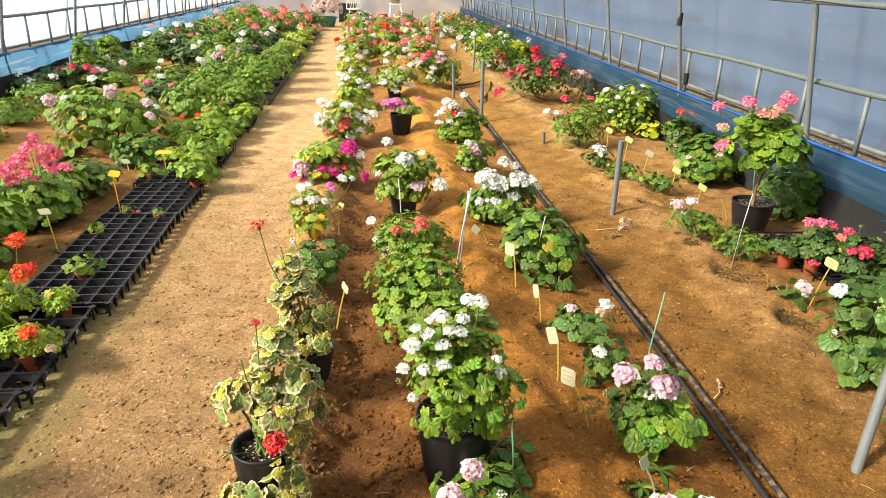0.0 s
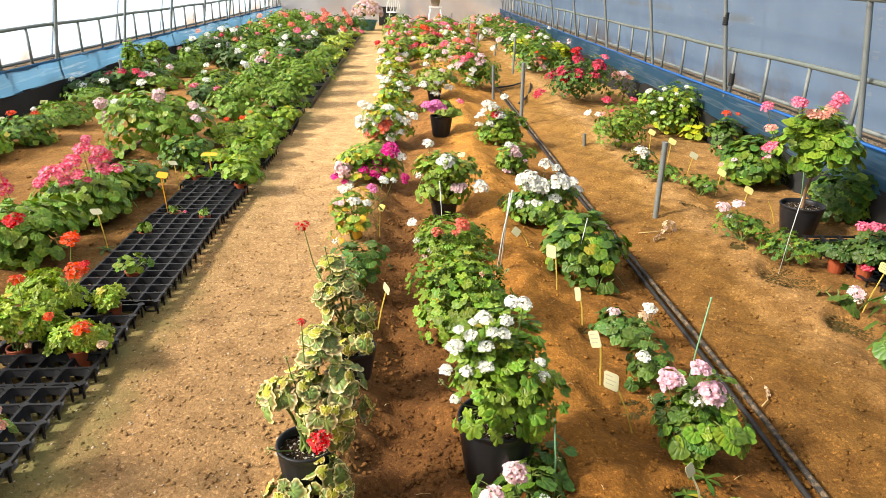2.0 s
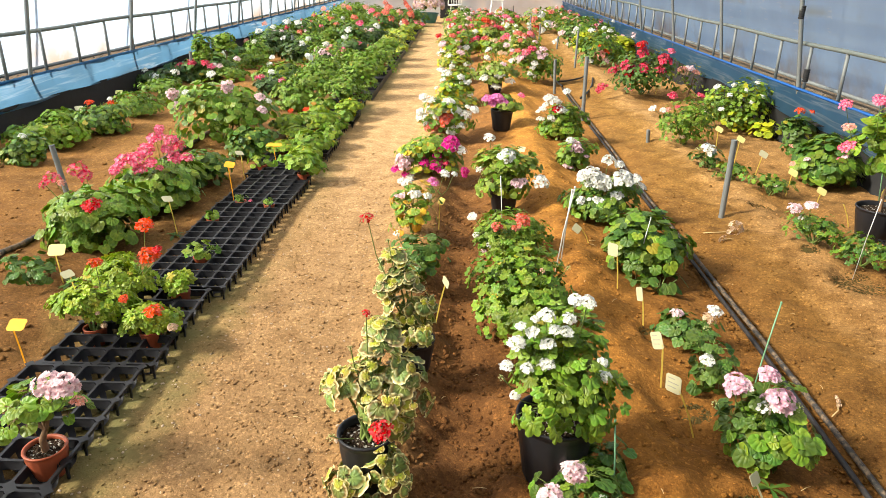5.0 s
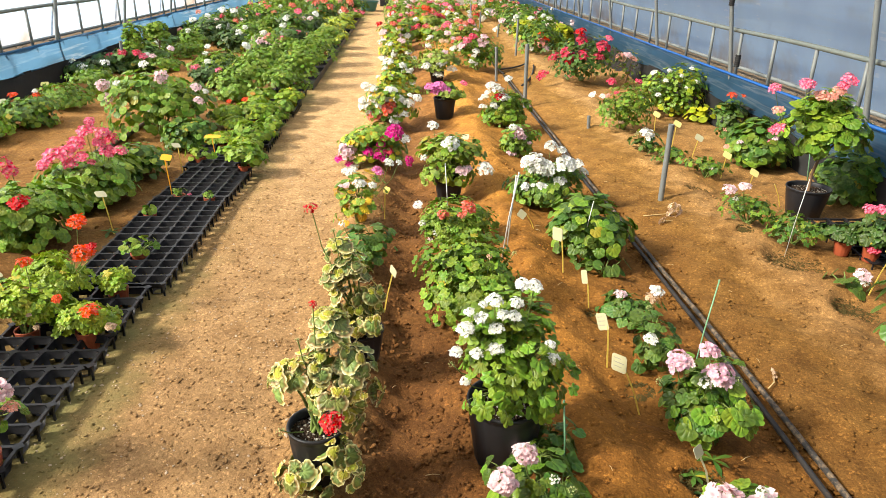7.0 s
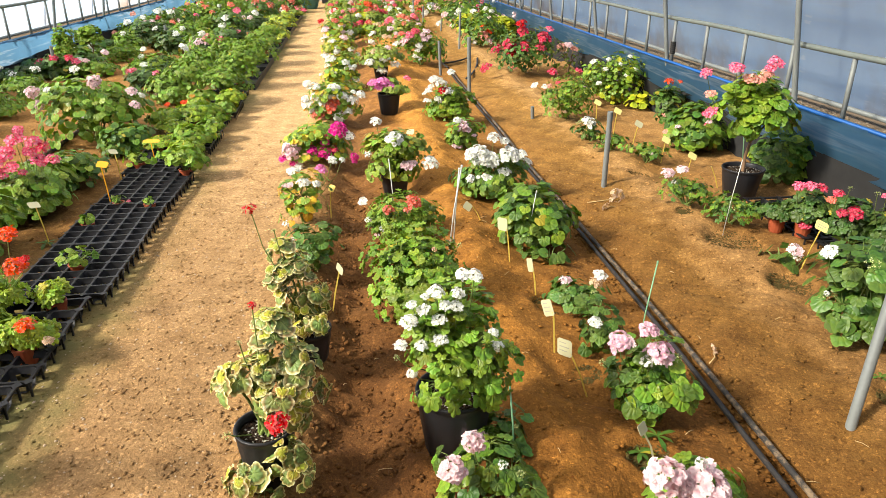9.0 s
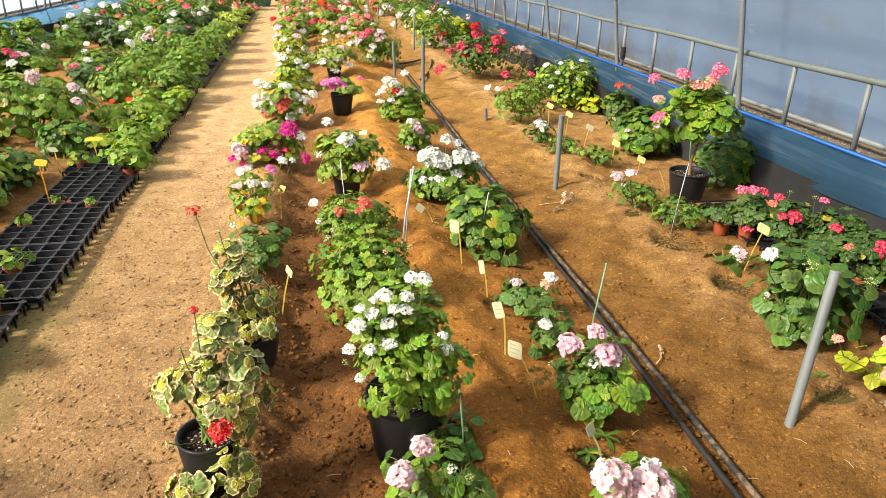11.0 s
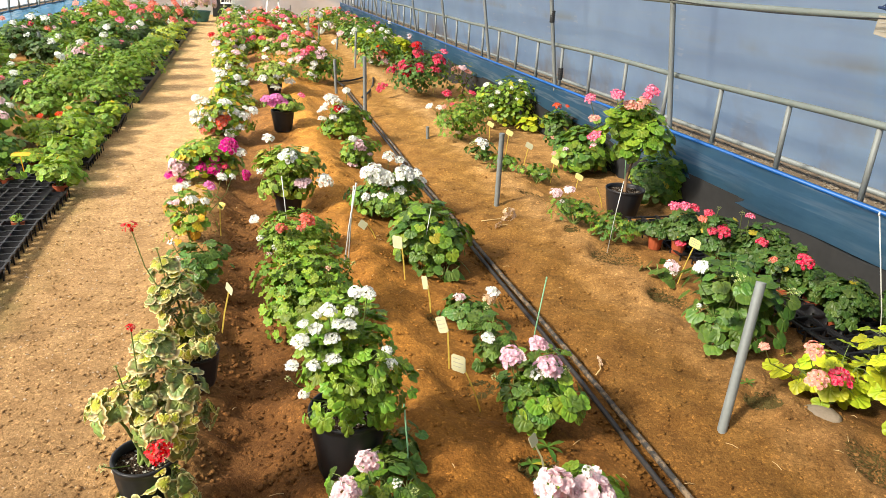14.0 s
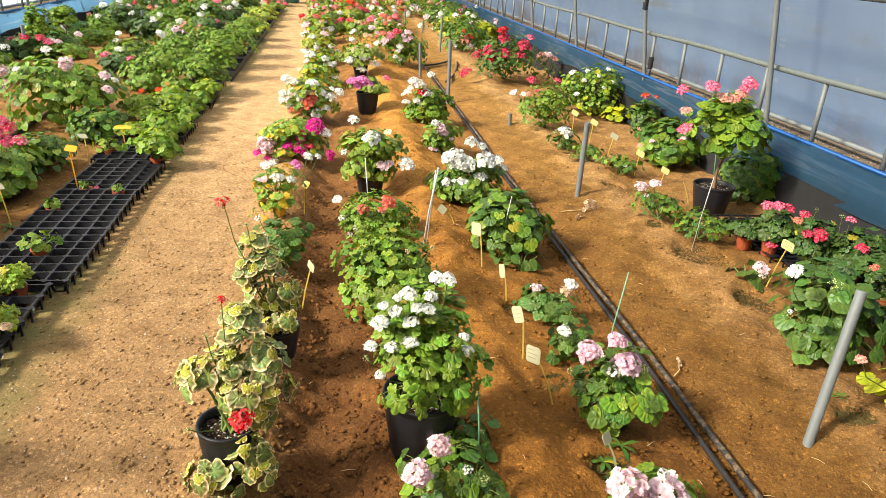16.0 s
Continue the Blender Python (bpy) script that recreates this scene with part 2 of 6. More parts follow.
LINING = plain("black_lining", (0.028, 0.028, 0.028), 0.75, vary=0.6, scale=6, bump=0.1, shine=0.15)
TWINE = plain("navy_twine", (0.012, 0.030, 0.085), 0.7, vary=0.3)
BLUE_RIM = plain("blue_clip_strip", (0.012, 0.095, 0.33), 0.4, vary=0.15)


def soiled(name, clean, dirt, share):
    """Plastic with earth dried on in patches."""
    m = Nodes(name)
    patch = m.ramp(m.noise(20, 6, rough=0.75), (0.62 - 0.3 * share, (0, 0, 0)), (0.74 - 0.3 * share, (1, 1, 1)))
    fine = m.noise(120, 3)
    col = m.mix(patch, clean, m.mix(fine, tuple(c * 0.6 for c in dirt), dirt))
    m.set(Base_Color=col, Roughness=m.math("MULTIPLY_ADD", patch, 0.4, 0.5), Specular_IOR_Level=0.25)
    m.bump(m.math("MULTIPLY_ADD", patch, 0.5, fine), 0.4, 0.003)
    return m.mat


PIPE = soiled("black_pipe", (0.028, 0.026, 0.026), (0.15, 0.095, 0.055), 0.12)
PIPE_DUSTY = soiled("dusty_pipe", (0.036, 0.033, 0.031), (0.26, 0.185, 0.115), 0.5)
STRAW = plain("dry_straw", (0.50, 0.36, 0.17), 0.85, vary=0.3, scale=40)
PEBBLE = plain("pale_gravel", (0.42, 0.32, 0.22), 0.85, vary=0.4, scale=30)
STONE = plain("grey_stone", (0.25, 0.20, 0.145), 0.9, vary=0.35, scale=30, bump=0.5)
GRAVEL = plain("grey_brown_gravel", (0.20, 0.165, 0.12), 0.9, vary=0.6, scale=40)
CRUST = plain("mossy_soil_crust", (0.085, 0.064, 0.022), 0.95, vary=0.6, scale=60, bump=0.9, shine=0.03)
WOOD = plain("pale_wood", (0.30, 0.215, 0.145), 0.6, vary=0.2, scale=20)
WHITE = plain("white_paint", (0.75, 0.74, 0.70), 0.5, vary=0.08)


def film_material(name, tint, clear, wrinkle=0.4, scale=3.0, gloss=0.25, back=0.5, crease_sheen=0.0, stain=0.0, seam=0.0):
    """Greenhouse film: it scatters most light, lets some straight through and shines a little. Pale streaks paint the
    sheen on its creases; stain: earth splashed on its foot; seam: a dusty fold along it.
    """
    m = Nodes(name)
    big = m.noise(scale, 4)
    stretch = m.add("ShaderNodeMapping", Vector=m.place(), Scale=(1.0, 0.35, 2.2))
    fold = m.noise(scale * 1.7, 4, stretch.outputs[0])
    col = m.mix(m.ramp(big, (0.3, (0, 0, 0)), (0.7, (1, 1, 1))), tuple(c * 0.88 for c in tint), tuple(min(1, c * 1.10) for c in tint))
    if crease_sheen:
        # highlights along the creases, put into the colour as pale streaks
        lines = m.add("ShaderNodeMapping", Vector=m.place(), Scale=(1.0, 0.45, 9.0))
        crease = m.ramp(m.noise(1.6, 3, lines.outputs[0], 0.5), (0.50, (0, 0, 0)), (0.58, (1, 1, 1)), (0.63, (0.15,) * 3), (0.70, (0.5,) * 3))
        patch = m.ramp(m.noise(0.8, 3), (0.4, (0.15,) * 3), (0.65, (1, 1, 1)))
        col = m.mix(m.math("MULTIPLY", m.math("MULTIPLY", crease, patch), crease_sheen), col, (0.62, 0.70, 0.76))
    if stain:
        sep = m.add("ShaderNodeSeparateXYZ", Vector=m.place())
        low = m.ramp(sep.outputs[2], (0.5, (1, 1, 1)), (1.0, (0, 0, 0)))
        spots = m.ramp(m.noise(0.9, 5), (0.48, (0, 0, 0)), (0.62, (1, 1, 1)))
        col = m.mix(m.math("MULTIPLY", m.math("MULTIPLY", low, spots), stain), col, (0.50, 0.30, 0.14))
    if seam:
        sep = m.add("ShaderNodeSeparateXYZ", Vector=m.place())
        height = m.math("MULTIPLY_ADD", m.math("SUBTRACT", m.noise(0.7, 3), 0.5), 0.16, sep.outputs[2])
        band = m.ramp(m.math("DIVIDE", height, 3.0), (0.390, (0, 0, 0)), (0.408, (1, 1, 1)), (0.415, (0.8,) * 3), (0.440, (0, 0, 0)))
        # glints on wrinkles painted as short pale ticks, one above the other, in patches
        flat = m.add("ShaderNodeMapping", Vector=m.place(), Scale=(0.0, 3.2, 1.3))
        spot = m.ramp(m.noise(1.0, 2, flat.outputs[0]), (0.60, (0, 0, 0)), (0.66, (1, 1, 1)))
        tick = m.add("ShaderNodeMapping", Vector=m.place(), Scale=(0.0, 5.0, 34.0))
        ticks = m.ramp(m.noise(1.0, 2, tick.outputs[0]), (0.56, (0, 0, 0)), (0.63, (1, 1, 1)))
        col = m.mix(m.math("MULTIPLY", m.math("MULTIPLY", spot, ticks), 0.5), col, (0.85, 0.88, 0.92))
        dusty = m.ramp(m.noise(1.1, 4), (0.42, (0, 0, 0)), (0.6, (1, 1, 1)))
        col = m.mix(m.math("MULTIPLY", m.math("MULTIPLY", band, dusty), seam), col, (0.50, 0.44, 0.33))
    m.set(Base_Color=col, Roughness=gloss, Specular_IOR_Level=0.4)
    m.bump(m.math("MULTIPLY_ADD", fold, 0.8, big), wrinkle, 0.06)
    trans = m.add("ShaderNodeBsdfTranslucent", Color=col)
    one = m.add("ShaderNodeMixShader", Fac=back)
    m.tree.links.new(m.bsdf.outputs[0], one.inputs[1])
    m.tree.links.new(trans.outputs[0], one.inputs[2])
    straight = m.add("ShaderNodeBsdfTransparent", Color=(*tint, 1))
    two = m.add("ShaderNodeMixShader", Fac=m.math("MULTIPLY_ADD", big, 0.1, clear - 0.05))
    m.tree.links.new(one.outputs[0], two.inputs[1])
    m.tree.links.new(straight.outputs[0], two.inputs[2])
    m.tree.links.new(two.outputs[0], m.out.inputs[0])
    return m.mat


FILM = film_material("clear_film", (0.56, 0.73, 0.96), 0.22, 0.7, 1.2, back=0.86, crease_sheen=0.3, stain=0.8, seam=0.55)
ROOF_FILM = film_material("roof_film", (0.88, 0.88, 0.88), 0.22, 0.3, back=0.8)
SKIRT = film_material("blue_film", (0.115, 0.26, 0.41), 0.15, 0.9, 1.6, 0.10, 0.80, crease_sheen=0.6)
END_FILM = film_material("crumpled_film", (0.74, 0.745, 0.75), 0.25, 0.35, 1.3)

# ---- mesh helpers ----


class Shape:
    """Collects points and faces, with one UV per point, into one mesh."""

    def __init__(self):
        self.v, self.f, self.uv = [], [], []

    def add(self, verts, faces, uvs=None):
        n = len(self.v)
        self.v += [tuple(p) for p in verts]
        self.f += [tuple(i + n for i in face) for face in faces]
        self.uv += list(uvs) if uvs is not None else [(0.5, 0.5)] * len(verts)
        return self

    def box(self, x0, x1, y0, y1, z0, z1):
        v = [(x, y, z) for z in (z0, z1) for y in (y0, y1) for x in (x0, x1)]
        return self.add(v, [(0, 2, 3, 1), (4, 5, 7, 6), (0, 1, 5, 4), (2, 6, 7, 3), (0, 4, 6, 2), (1, 3, 7, 5)])

    def tube(self, points, radius, sides=8, caps=True, end_radius=None):
        """A round bar along points."""
        pts = [Vector(p) for p in points]
        rings, side = [], None
        for i, p in enumerate(pts):
            way = (pts[min(i + 1, len(pts) - 1)] - pts[max(i - 1, 0)]).normalized()
            if side is None:
                side = way.orthogonal().normalized()
            side = (side - way * side.dot(way)).normalized()
            up = way.cross(side)
            k = i / max(1, len(pts) - 1)
            r = radius if end_radius is None else radius * (1 - k) + end_radius * k
            rings.append([p + r * (math.cos(a) * side + math.sin(a) * up) for a in [2 * math.pi * j / sides for j in range(sides)]])
        v = [q for ring in rings for q in ring]
        f = [(i * sides + j, i * sides + (j + 1) % sides, (i + 1) * sides + (j + 1) % sides, (i + 1) * sides + j) for i in range(len(pts) - 1) for j in range(sides)]
        if caps:
            f += [tuple(range(sides))[::-1], tuple(range((len(pts) - 1) * sides, len(pts) * sides))]
        return self.add(v, f)

    def lathe(self, profile, sides=24, squash=1.0):
        """Turned about z from (radius, height) pairs."""
        v = [(r * math.cos(2 * math.pi * j / sides), squash * r * math.sin(2 * math.pi * j / sides), z) for r, z in profile for j in range(sides)]
        f = [(i * sides + j, i * sides + (j + 1) % sides, (i + 1) * sides + (j + 1) % sides, (i + 1) * sides + j) for i in range(len(profile) - 1) for j in range(sides)]
        return self.add(v, f)

    def mesh(self, name, material, smooth=True):
        me = bpy.data.meshes.new(name)
        me.from_pydata(self.v, [], self.f)
        uv = me.uv_layers.new(name="UVMap")
        idx = np.empty(len(me.loops), dtype=np.int32)
        me.loops.foreach_get("vertex_index", idx)
        uv.data.foreach_set("uv", np.asarray(self.uv, dtype=np.float32)[idx].ravel())
        if smooth:
            me.polygons.foreach_set("use_smooth", [True] * len(me.polygons))
        me.materials.append(material)
        me.update()
        return me


def part(name, shape, material, parent, label="", smooth=True, m=None):
    """One mesh object under a thing or a part. shape: a Shape or a mesh already made."""
    me = shape.mesh(name, material, smooth) if isinstance(shape, Shape) else shape
    ob = new(name, me)
    ob.parent = parent
    if m is not None:
        ob.matrix_basis = m
    return tagged(ob, label)


def thing(name, label, category, m=None, group="", kind=""):
    ob = new(name)
    ob.empty_display_size = 0.05
    if m is not None:
        ob.matrix_basis = m
    return tagged(ob, label, category, group, kind)


def solo(name, shape, material, label, category="", kind="", group="", smooth=True):
    ob = new(name, shape.mesh(name, material, smooth))
    return tagged(ob, label, category, group, kind)


def smoothstep(a, b, x):
    t = np.clip((np.asarray(x, float) - a) / (b - a), 0, 1)
    return t * t * (3 - 2 * t)


# ---- the ground: one sheet, sunken inside the greenhouse ----
LEFT, RIGHT, MID = -4.75, 3.06, -0.845
END = 26.5
HOLES = [(2.00, 3.66, 0.12, 0.05), (1.98, 4.22, 0.17, 0.04), (1.98, 2.22, 0.13, 0.05), (0.74, 2.45, 0.09, 0.045), (0.70, 3.02, 0.07, 0.04), (0.70, 3.62, 0.10, 0.04), (1.86, 4.62, 0.06, 0.03), (1.95, 5.6, 0.09, 0.03), (1.78, 2.62, 0.08, 0.03)]


def bump_row(x, centre, width, height):
    return height * np.exp(-(((x - centre) / width) ** 2))


def ground_z(x, y):
    x, y = np.asarray(x, float), np.asarray(y, float)
    z = bump_row(x, -0.52, 0.16, 0.07) + bump_row(x, 0.42, 0.17, 0.085) - bump_row(x, -0.24, 0.15, 0.055) - bump_row(x, 1.12, 0.22, 0.05)
    z = z + bump_row(x, 1.85, 0.22, 0.035) + 0.04 * smoothstep(-2.0, -2.5, x)
    inside = smoothstep(-1.5, -2.2, x) + smoothstep(-0.9, -0.5, x) * (1 - 0.8 * np.exp(-(((x - 1.18) / 0.2) ** 2)))
    z = z + inside * (0.022 * np.sin(3.1 * y + 1.7 * x) * np.sin(2.3 * x + 0.9) + 0.016 * np.sin(7.3 * y + 2.0) * np.sin(6.1 * x + 1.3 * y))
    z = z + inside * (0.009 * np.sin(17 * y + 5 * x) * np.sin(19 * x - 3 * y) + 0.005 * np.sin(41 * x + 11 * y) * np.sin(37 * y))
    z = z + 0.004 * np.sin(9 * y + 2 * x) * np.sin(7 * x)
    for hx, hy, hr, hd in HOLES:
        d = np.hypot(x - hx, y - hy)
        z = z - 0.55 * hd * (1 - smoothstep(hr * 0.7, hr * 1.15, d)) + 0.012 * np.exp(-(((d - hr * 1.3) / (0.35 * hr)) ** 2))
    outside = np.maximum(smoothstep(LEFT - 0.30, LEFT - 0.34, x), smoothstep(RIGHT + 0.02, RIGHT + 0.06, x))
    return z * (1 - outside) + 0.44 * outside


def gz(x, y):
    return float(ground_z(x, y))


def build_ground():
    xs = np.concatenate([[-400, -120, -40, -15, -8, -5.5, -5.2], np.arange(-5.13, -4.95, 0.03), np.arange(-4.95, -2.2, 0.07), np.arange(-2.2, 3.0, 0.025), np.arange(3.0, 3.2, 0.02), [3.3, 3.6, 4.5, 8, 15, 40, 120, 400]])
    ys = np.concatenate([[-400, -100, -30, -8, -3, -1], np.arange(0, 1.6, 0.2), np.arange(1.6, 6.5, 0.025), np.arange(6.5, 12, 0.06), np.arange(12, 27, 0.2), [28, 32, 40, 60, 120, 400]])
    gx, gy = np.meshgrid(xs, ys)
    g = ground_z(gx, gy)
    near = (gx > -4.6) & (gx < 3.0) & (gy > 1.5) & (gy < 12)
    rough = np.array([noise.fractal((a * 9, b * 9, 0), 0.9, 2.0, 5) if k else 0.0 for a, b, k in zip(gx.ravel(), gy.ravel(), near.ravel())]).reshape(g.shape)
    bed = smoothstep(-1.5, -2.1, gx) + smoothstep(-1.0, -0.5, gx) * (1 - 0.6 * smoothstep(1.25, 1.5, gx))
    g = g + rough * (0.003 + 0.011 * np.clip(bed, 0, 1) + 0.010 * np.exp(-(((gx + 0.25) / 0.25) ** 2)))
    nx, ny = len(xs), len(ys)
    me = bpy.data.meshes.new("ground")
    verts = np.stack([gx, gy, g], -1).reshape(-1, 3)
    i = (np.arange(ny - 1)[:, None] * nx + np.arange(nx - 1)).ravel()
    faces = np.stack([i, i + 1, i + nx + 1, i + nx], -1)
    me.from_pydata(verts.tolist(), [], faces.tolist())
    me.polygons.foreach_set("use_smooth", [True] * len(me.polygons))
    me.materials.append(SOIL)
    return tagged(new("ground", me), "orange-brown sandy soil trodden into paths and ridges", "ground", kind="structure")


build_ground()

# ---- the greenhouse ----
HALF, TOP = 3.97, 3.2


def hoop_points(side_from, side_to, half, top, y, steps=40):
    out = []
    for k in range(steps + 1):
        q = side_from + (side_to - side_from) * k / steps
        leg = min(q, 1 - q) / 0.12
        if leg < 1:
            x, z = half * (1 - 0.07 * leg), 1.75 * leg
        else:
            a = (min(q, 1 - q) - 0.12) / 0.38 * math.pi / 2
            x, z = half * 0.93 * math.cos(a) ** 0.8, 1.75 + (top - 1.75) * math.sin(a) ** 0.8
        out.append((MID + math.copysign(x, 0.5 - q), y, z))
    return out


def greenhouse():
    for k in range(-2, 11):
        y = 3.2 + 2.26 * k
        hoop = thing("greenhouse_hoop", "slender galvanised steel hoop arching over the beds", "greenhouse frame", pose(0, y, 0), "greenhouse hoops")
        s = Shape()
        s.tube(hoop_points(0, 1, HALF, TOP, 0, 48), 0.021, 10)
        part("pipe", s, STEEL, hoop)
        outer = thing("outer_hoop", "outer steel hoop behind clouded film", "greenhouse frame", pose(0, y + 0.9, 0), "outer hoops")
        s = Shape()
        s.tube(hoop_points(0, 1, HALF + 0.62, TOP + 0.45, 0, 36), 0.024, 8)
        part("pipe", s, STEEL, outer)
    for side, x in ((1, RIGHT), (-1, LEFT)):
        rail = thing("side_rail", "long horizontal steel rail with upright struts along the side wall", "railing", pose(x, 0, 0.97))
        s = Shape()
        s.tube([(0.004 * math.sin(y * 1.3), y, 0.006 * math.sin(2.1 * y)) for y in np.arange(-3, END, 0.5)], 0.021, 10)
        part("rail_pipe", s, PAINTED, rail)
        s = Shape()
        s.tube([(0.005, 0, 0.0), (0.005, 0, -0.45)], 0.017, 8)
        upright = s.mesh("strut", STEEL)
        for n in range(-9, 34):
            part("strut", upright, STEEL, rail, m=pose(0, 3.59 + 0.68 * n + (0.0 if side > 0 else 0.38), 0))
        low = Shape().tube([(x + side * 0.36, -3, 0.52), (x + side * 0.36, END, 0.52)], 0.02, 8)
        solo("ground_rail", low, STEEL, "low steel pipe that holds the outer film down", "pipe")
        high = Shape().tube([(x - side * 0.18, y, 1.52 + 0.008 * math.sin(y)) for y in np.arange(-3, END, 0.5)], 0.02, 10)
        solo("purlin", high, PAINTED, "long steel pipe along the hoops above the side rail", "pipe")
        cord = Shape().tube([(x - side * 0.26, y, 1.525 - 0.03 * math.sin(math.pi * ((y - 3.2) % 2.26) / 2.26)) for y in np.arange(-1.65, END, 0.3)], 0.004, 5)
        solo("cord", cord, LINING, "thin dark cord strung along the hoops", "cord")
        # lower skirt: black lining, blue film above it, a bright clip strip on its edge
        ys = np.arange(-3, END + 0.01, 0.15)
        s = Shape()
        rows = [(0.0, -0.04), (-0.012, 0.10), (0.0, 0.20), (0.006, 0.31)]
        v = [(x - side * (0.055 + dx + 0.012 * math.sin(3.7 * y + 9 * z)), y, z + 0.01 * math.sin(1.1 * y)) for y in ys for dx, z in rows]
        s.add(v, [(i * 4 + j, i * 4 + j + 1, i * 4 + j + 5, i * 4 + j + 4) for i in range(len(ys) - 1) for j in range(3)])
        s.add([(p[0] + side * 0.01, p[1], p[2]) for p in v], [(i * 4 + j, i * 4 + j + 4, i * 4 + j + 5, i * 4 + j + 1) for i in range(len(ys) - 1) for j in range(3)])
        solo("lining_sheet", s, LINING, "black plastic sheet lining the foot of the side wall", "sheet", kind="structure")
        s = Shape()
        rows = [0.275, 0.31, 0.36, 0.42, 0.50, 0.55]
        v = [(x - side * (0.075 - 0.10 * (z - 0.2) + 0.022 * math.sin(2.3 * y + 11 * z) * math.sin(5 * y)), y, z + (0.018 * math.sin(0.9 * y) + 0.012 * math.sin(4 * y) if z < 0.28 else 0)) for y in ys for z in rows]
        n = len(rows)
        s.add(v, [(i * n + j, i * n + j + 1, i * n + j + 1 + n, i * n + j + n) for i in range(len(ys) - 1) for j in range(n - 1)])
        solo("skirt_film", s, SKIRT, "glossy blue plastic skirt along the side wall", "film", kind="structure")
        s = Shape().box(x - side * 0.055, x - side * 0.025, -3, END, 0.540, 0.560)
        solo("clip_strip", s, BLUE_RIM if side > 0 else SKIRT, "blue strip that clips the skirt", "trim", kind="structure")
    # outer film, sides and roof in one curved sheet
    for name, a0, a1, mat, label in (("film_right", 0.034, 0.2, FILM, "clouded clear film of the side wall"), ("film_left", 0.8, 0.966, FILM, "clouded clear film of the side wall"), ("film_roof", 0.2, 0.8, ROOF_FILM, "clouded clear film of the roof")):
        ys = np.arange(-3.2, END + 0.3, 0.3)
        rows = [hoop_points(a0, a1, HALF + 0.5, TOP + 0.35, y, 16) for y in ys]
        n = 17
        v = [(px + 0.012 * math.sin(2.6 * y + 4 * pz), y, pz + 0.012 * math.sin(2.6 * y)) for y, row in zip(ys, rows) for px, _, pz in row]
        s = Shape().add(v, [(i * n + j, i * n + j + 1, i * n + j + 1 + n, i * n + j + n) for i in range(len(ys) - 1) for j in range(n - 1)])
        ob = solo(name, s, mat, label, "film", kind="structure")
        ob.visible_shadow = False
    # opaque wall added out of view; it cuts light on the near beds
    wall = Shape().box(-6.2, 4.6, -1.35, -1.2, -0.1, 3.6)
    solo("wall_back", wall, WHITE, "plain wall closing the near end of the greenhouse", "wall", kind="structure")
    for name, y in (("film_end", END),):
        arch = hoop_points(0, 1, HALF + 0.48, TOP + 0.33, y, 32)
        v, f = [], []
        for i, (px, py, pz) in enumerate(arch):
            for k in range(9):
                q = k / 8
                v.append((px, py + 0.10 * math.sin(3 * px + 5 * q) * math.sin(3.1 * q), 0.0 + pz * q))
        f = [(i * 9 + k, i * 9 + k + 1, i * 9 + k + 10, i * 9 + k + 9) for i in range(32) for k in range(8)]
        ob = solo(name, Shape().add(v, f), END_FILM, "crumpled white film closing the end of the greenhouse", "film", kind="structure")
        ob.visible_shadow = False


greenhouse()

# ---- leaves and flowers ----


def leaf_shape(lobes, depth, ripple, cup, ring=22, rings=2, seed=0):
    """A rounded geranium leaf of radius 1, its stalk in a notch; pleated along its veins, x points away from the notch."""
    rng = random.Random(seed + 7 * lobes)
    s = Shape()
    v, uv, f = [(0.12, 0, 0.0)], [(0.0, 0.5)], []
    swell = [rng.uniform(0.86, 1.10) for k in range(lobes + 1)]
    bend, twist = rng.uniform(-0.16, 0.10), rng.uniform(-0.12, 0.12)
    for k in range(1, rings + 1):
        q = (k / rings) ** 0.85
        for j in range(ring):
            e = j / (ring - 1)
            a = math.pi + 2 * math.pi * (0.03 + 0.94 * e)
            wave = math.cos(2 * math.pi * lobes * e)
            fringe = 0.35 * math.cos(6 * math.pi * lobes * e) if ring > 2 * lobes * 2 else 0.0
            r = q * swell[int(e * lobes)] * (1 - depth * (wave + fringe) * q) * (0.62 + 0.38 * min(1, 7 * min(e, 1 - e)))
            x, y = r * math.cos(a), r * math.sin(a)
            z = cup * q * q + ripple * q ** 1.5 * -wave * (1 + 0.5 * math.sin(2 * a + seed)) + bend * x * x + twist * x * y
            v.append((x + 0.25, y, z))
            uv.append((k / rings, e))
    f += [(0, 1 + j, 2 + j) for j in range(ring - 1)]
    for k in range(1, rings):
        a0, b0 = 1 + (k - 1) * ring, 1 + k * ring
        f += [(a0 + j, b0 + j, b0 + j + 1, a0 + j + 1) for j in range(ring - 1)]
    return s.add(v, f, uv)


#            lobes depth ripple cup
LEAF_FORMS = {"round": (7, 0.045, 0.042, -0.08), "disc": (9, 0.030, 0.030, -0.10), "ruffle": (7, 0.055, 0.040, -0.04), "wavy": (8, 0.045, 0.075, -0.16), "lobed": (5, 0.17, 0.085, -0.12), "frilly": (6, 0.10, 0.17, 0.02), "cut": (5, 0.21, 0.12, -0.05)}
FINE = {k: [leaf_shape(l, d, r, c, 2 * l * (2 if k in ("wavy", "ruffle", "cut", "lobed") else 1) + l + 1, 3 if k in ("wavy", "ruffle") else 2, n) for n in range(3)] for k, (l, d, r, c) in LEAF_FORMS.items()}
COARSE = {k: [leaf_shape(l, d, r, c, 2 * l + 1, 1, n) for n in range(2)] for k, (l, d, r, c) in LEAF_FORMS.items()}
MESHES = {}


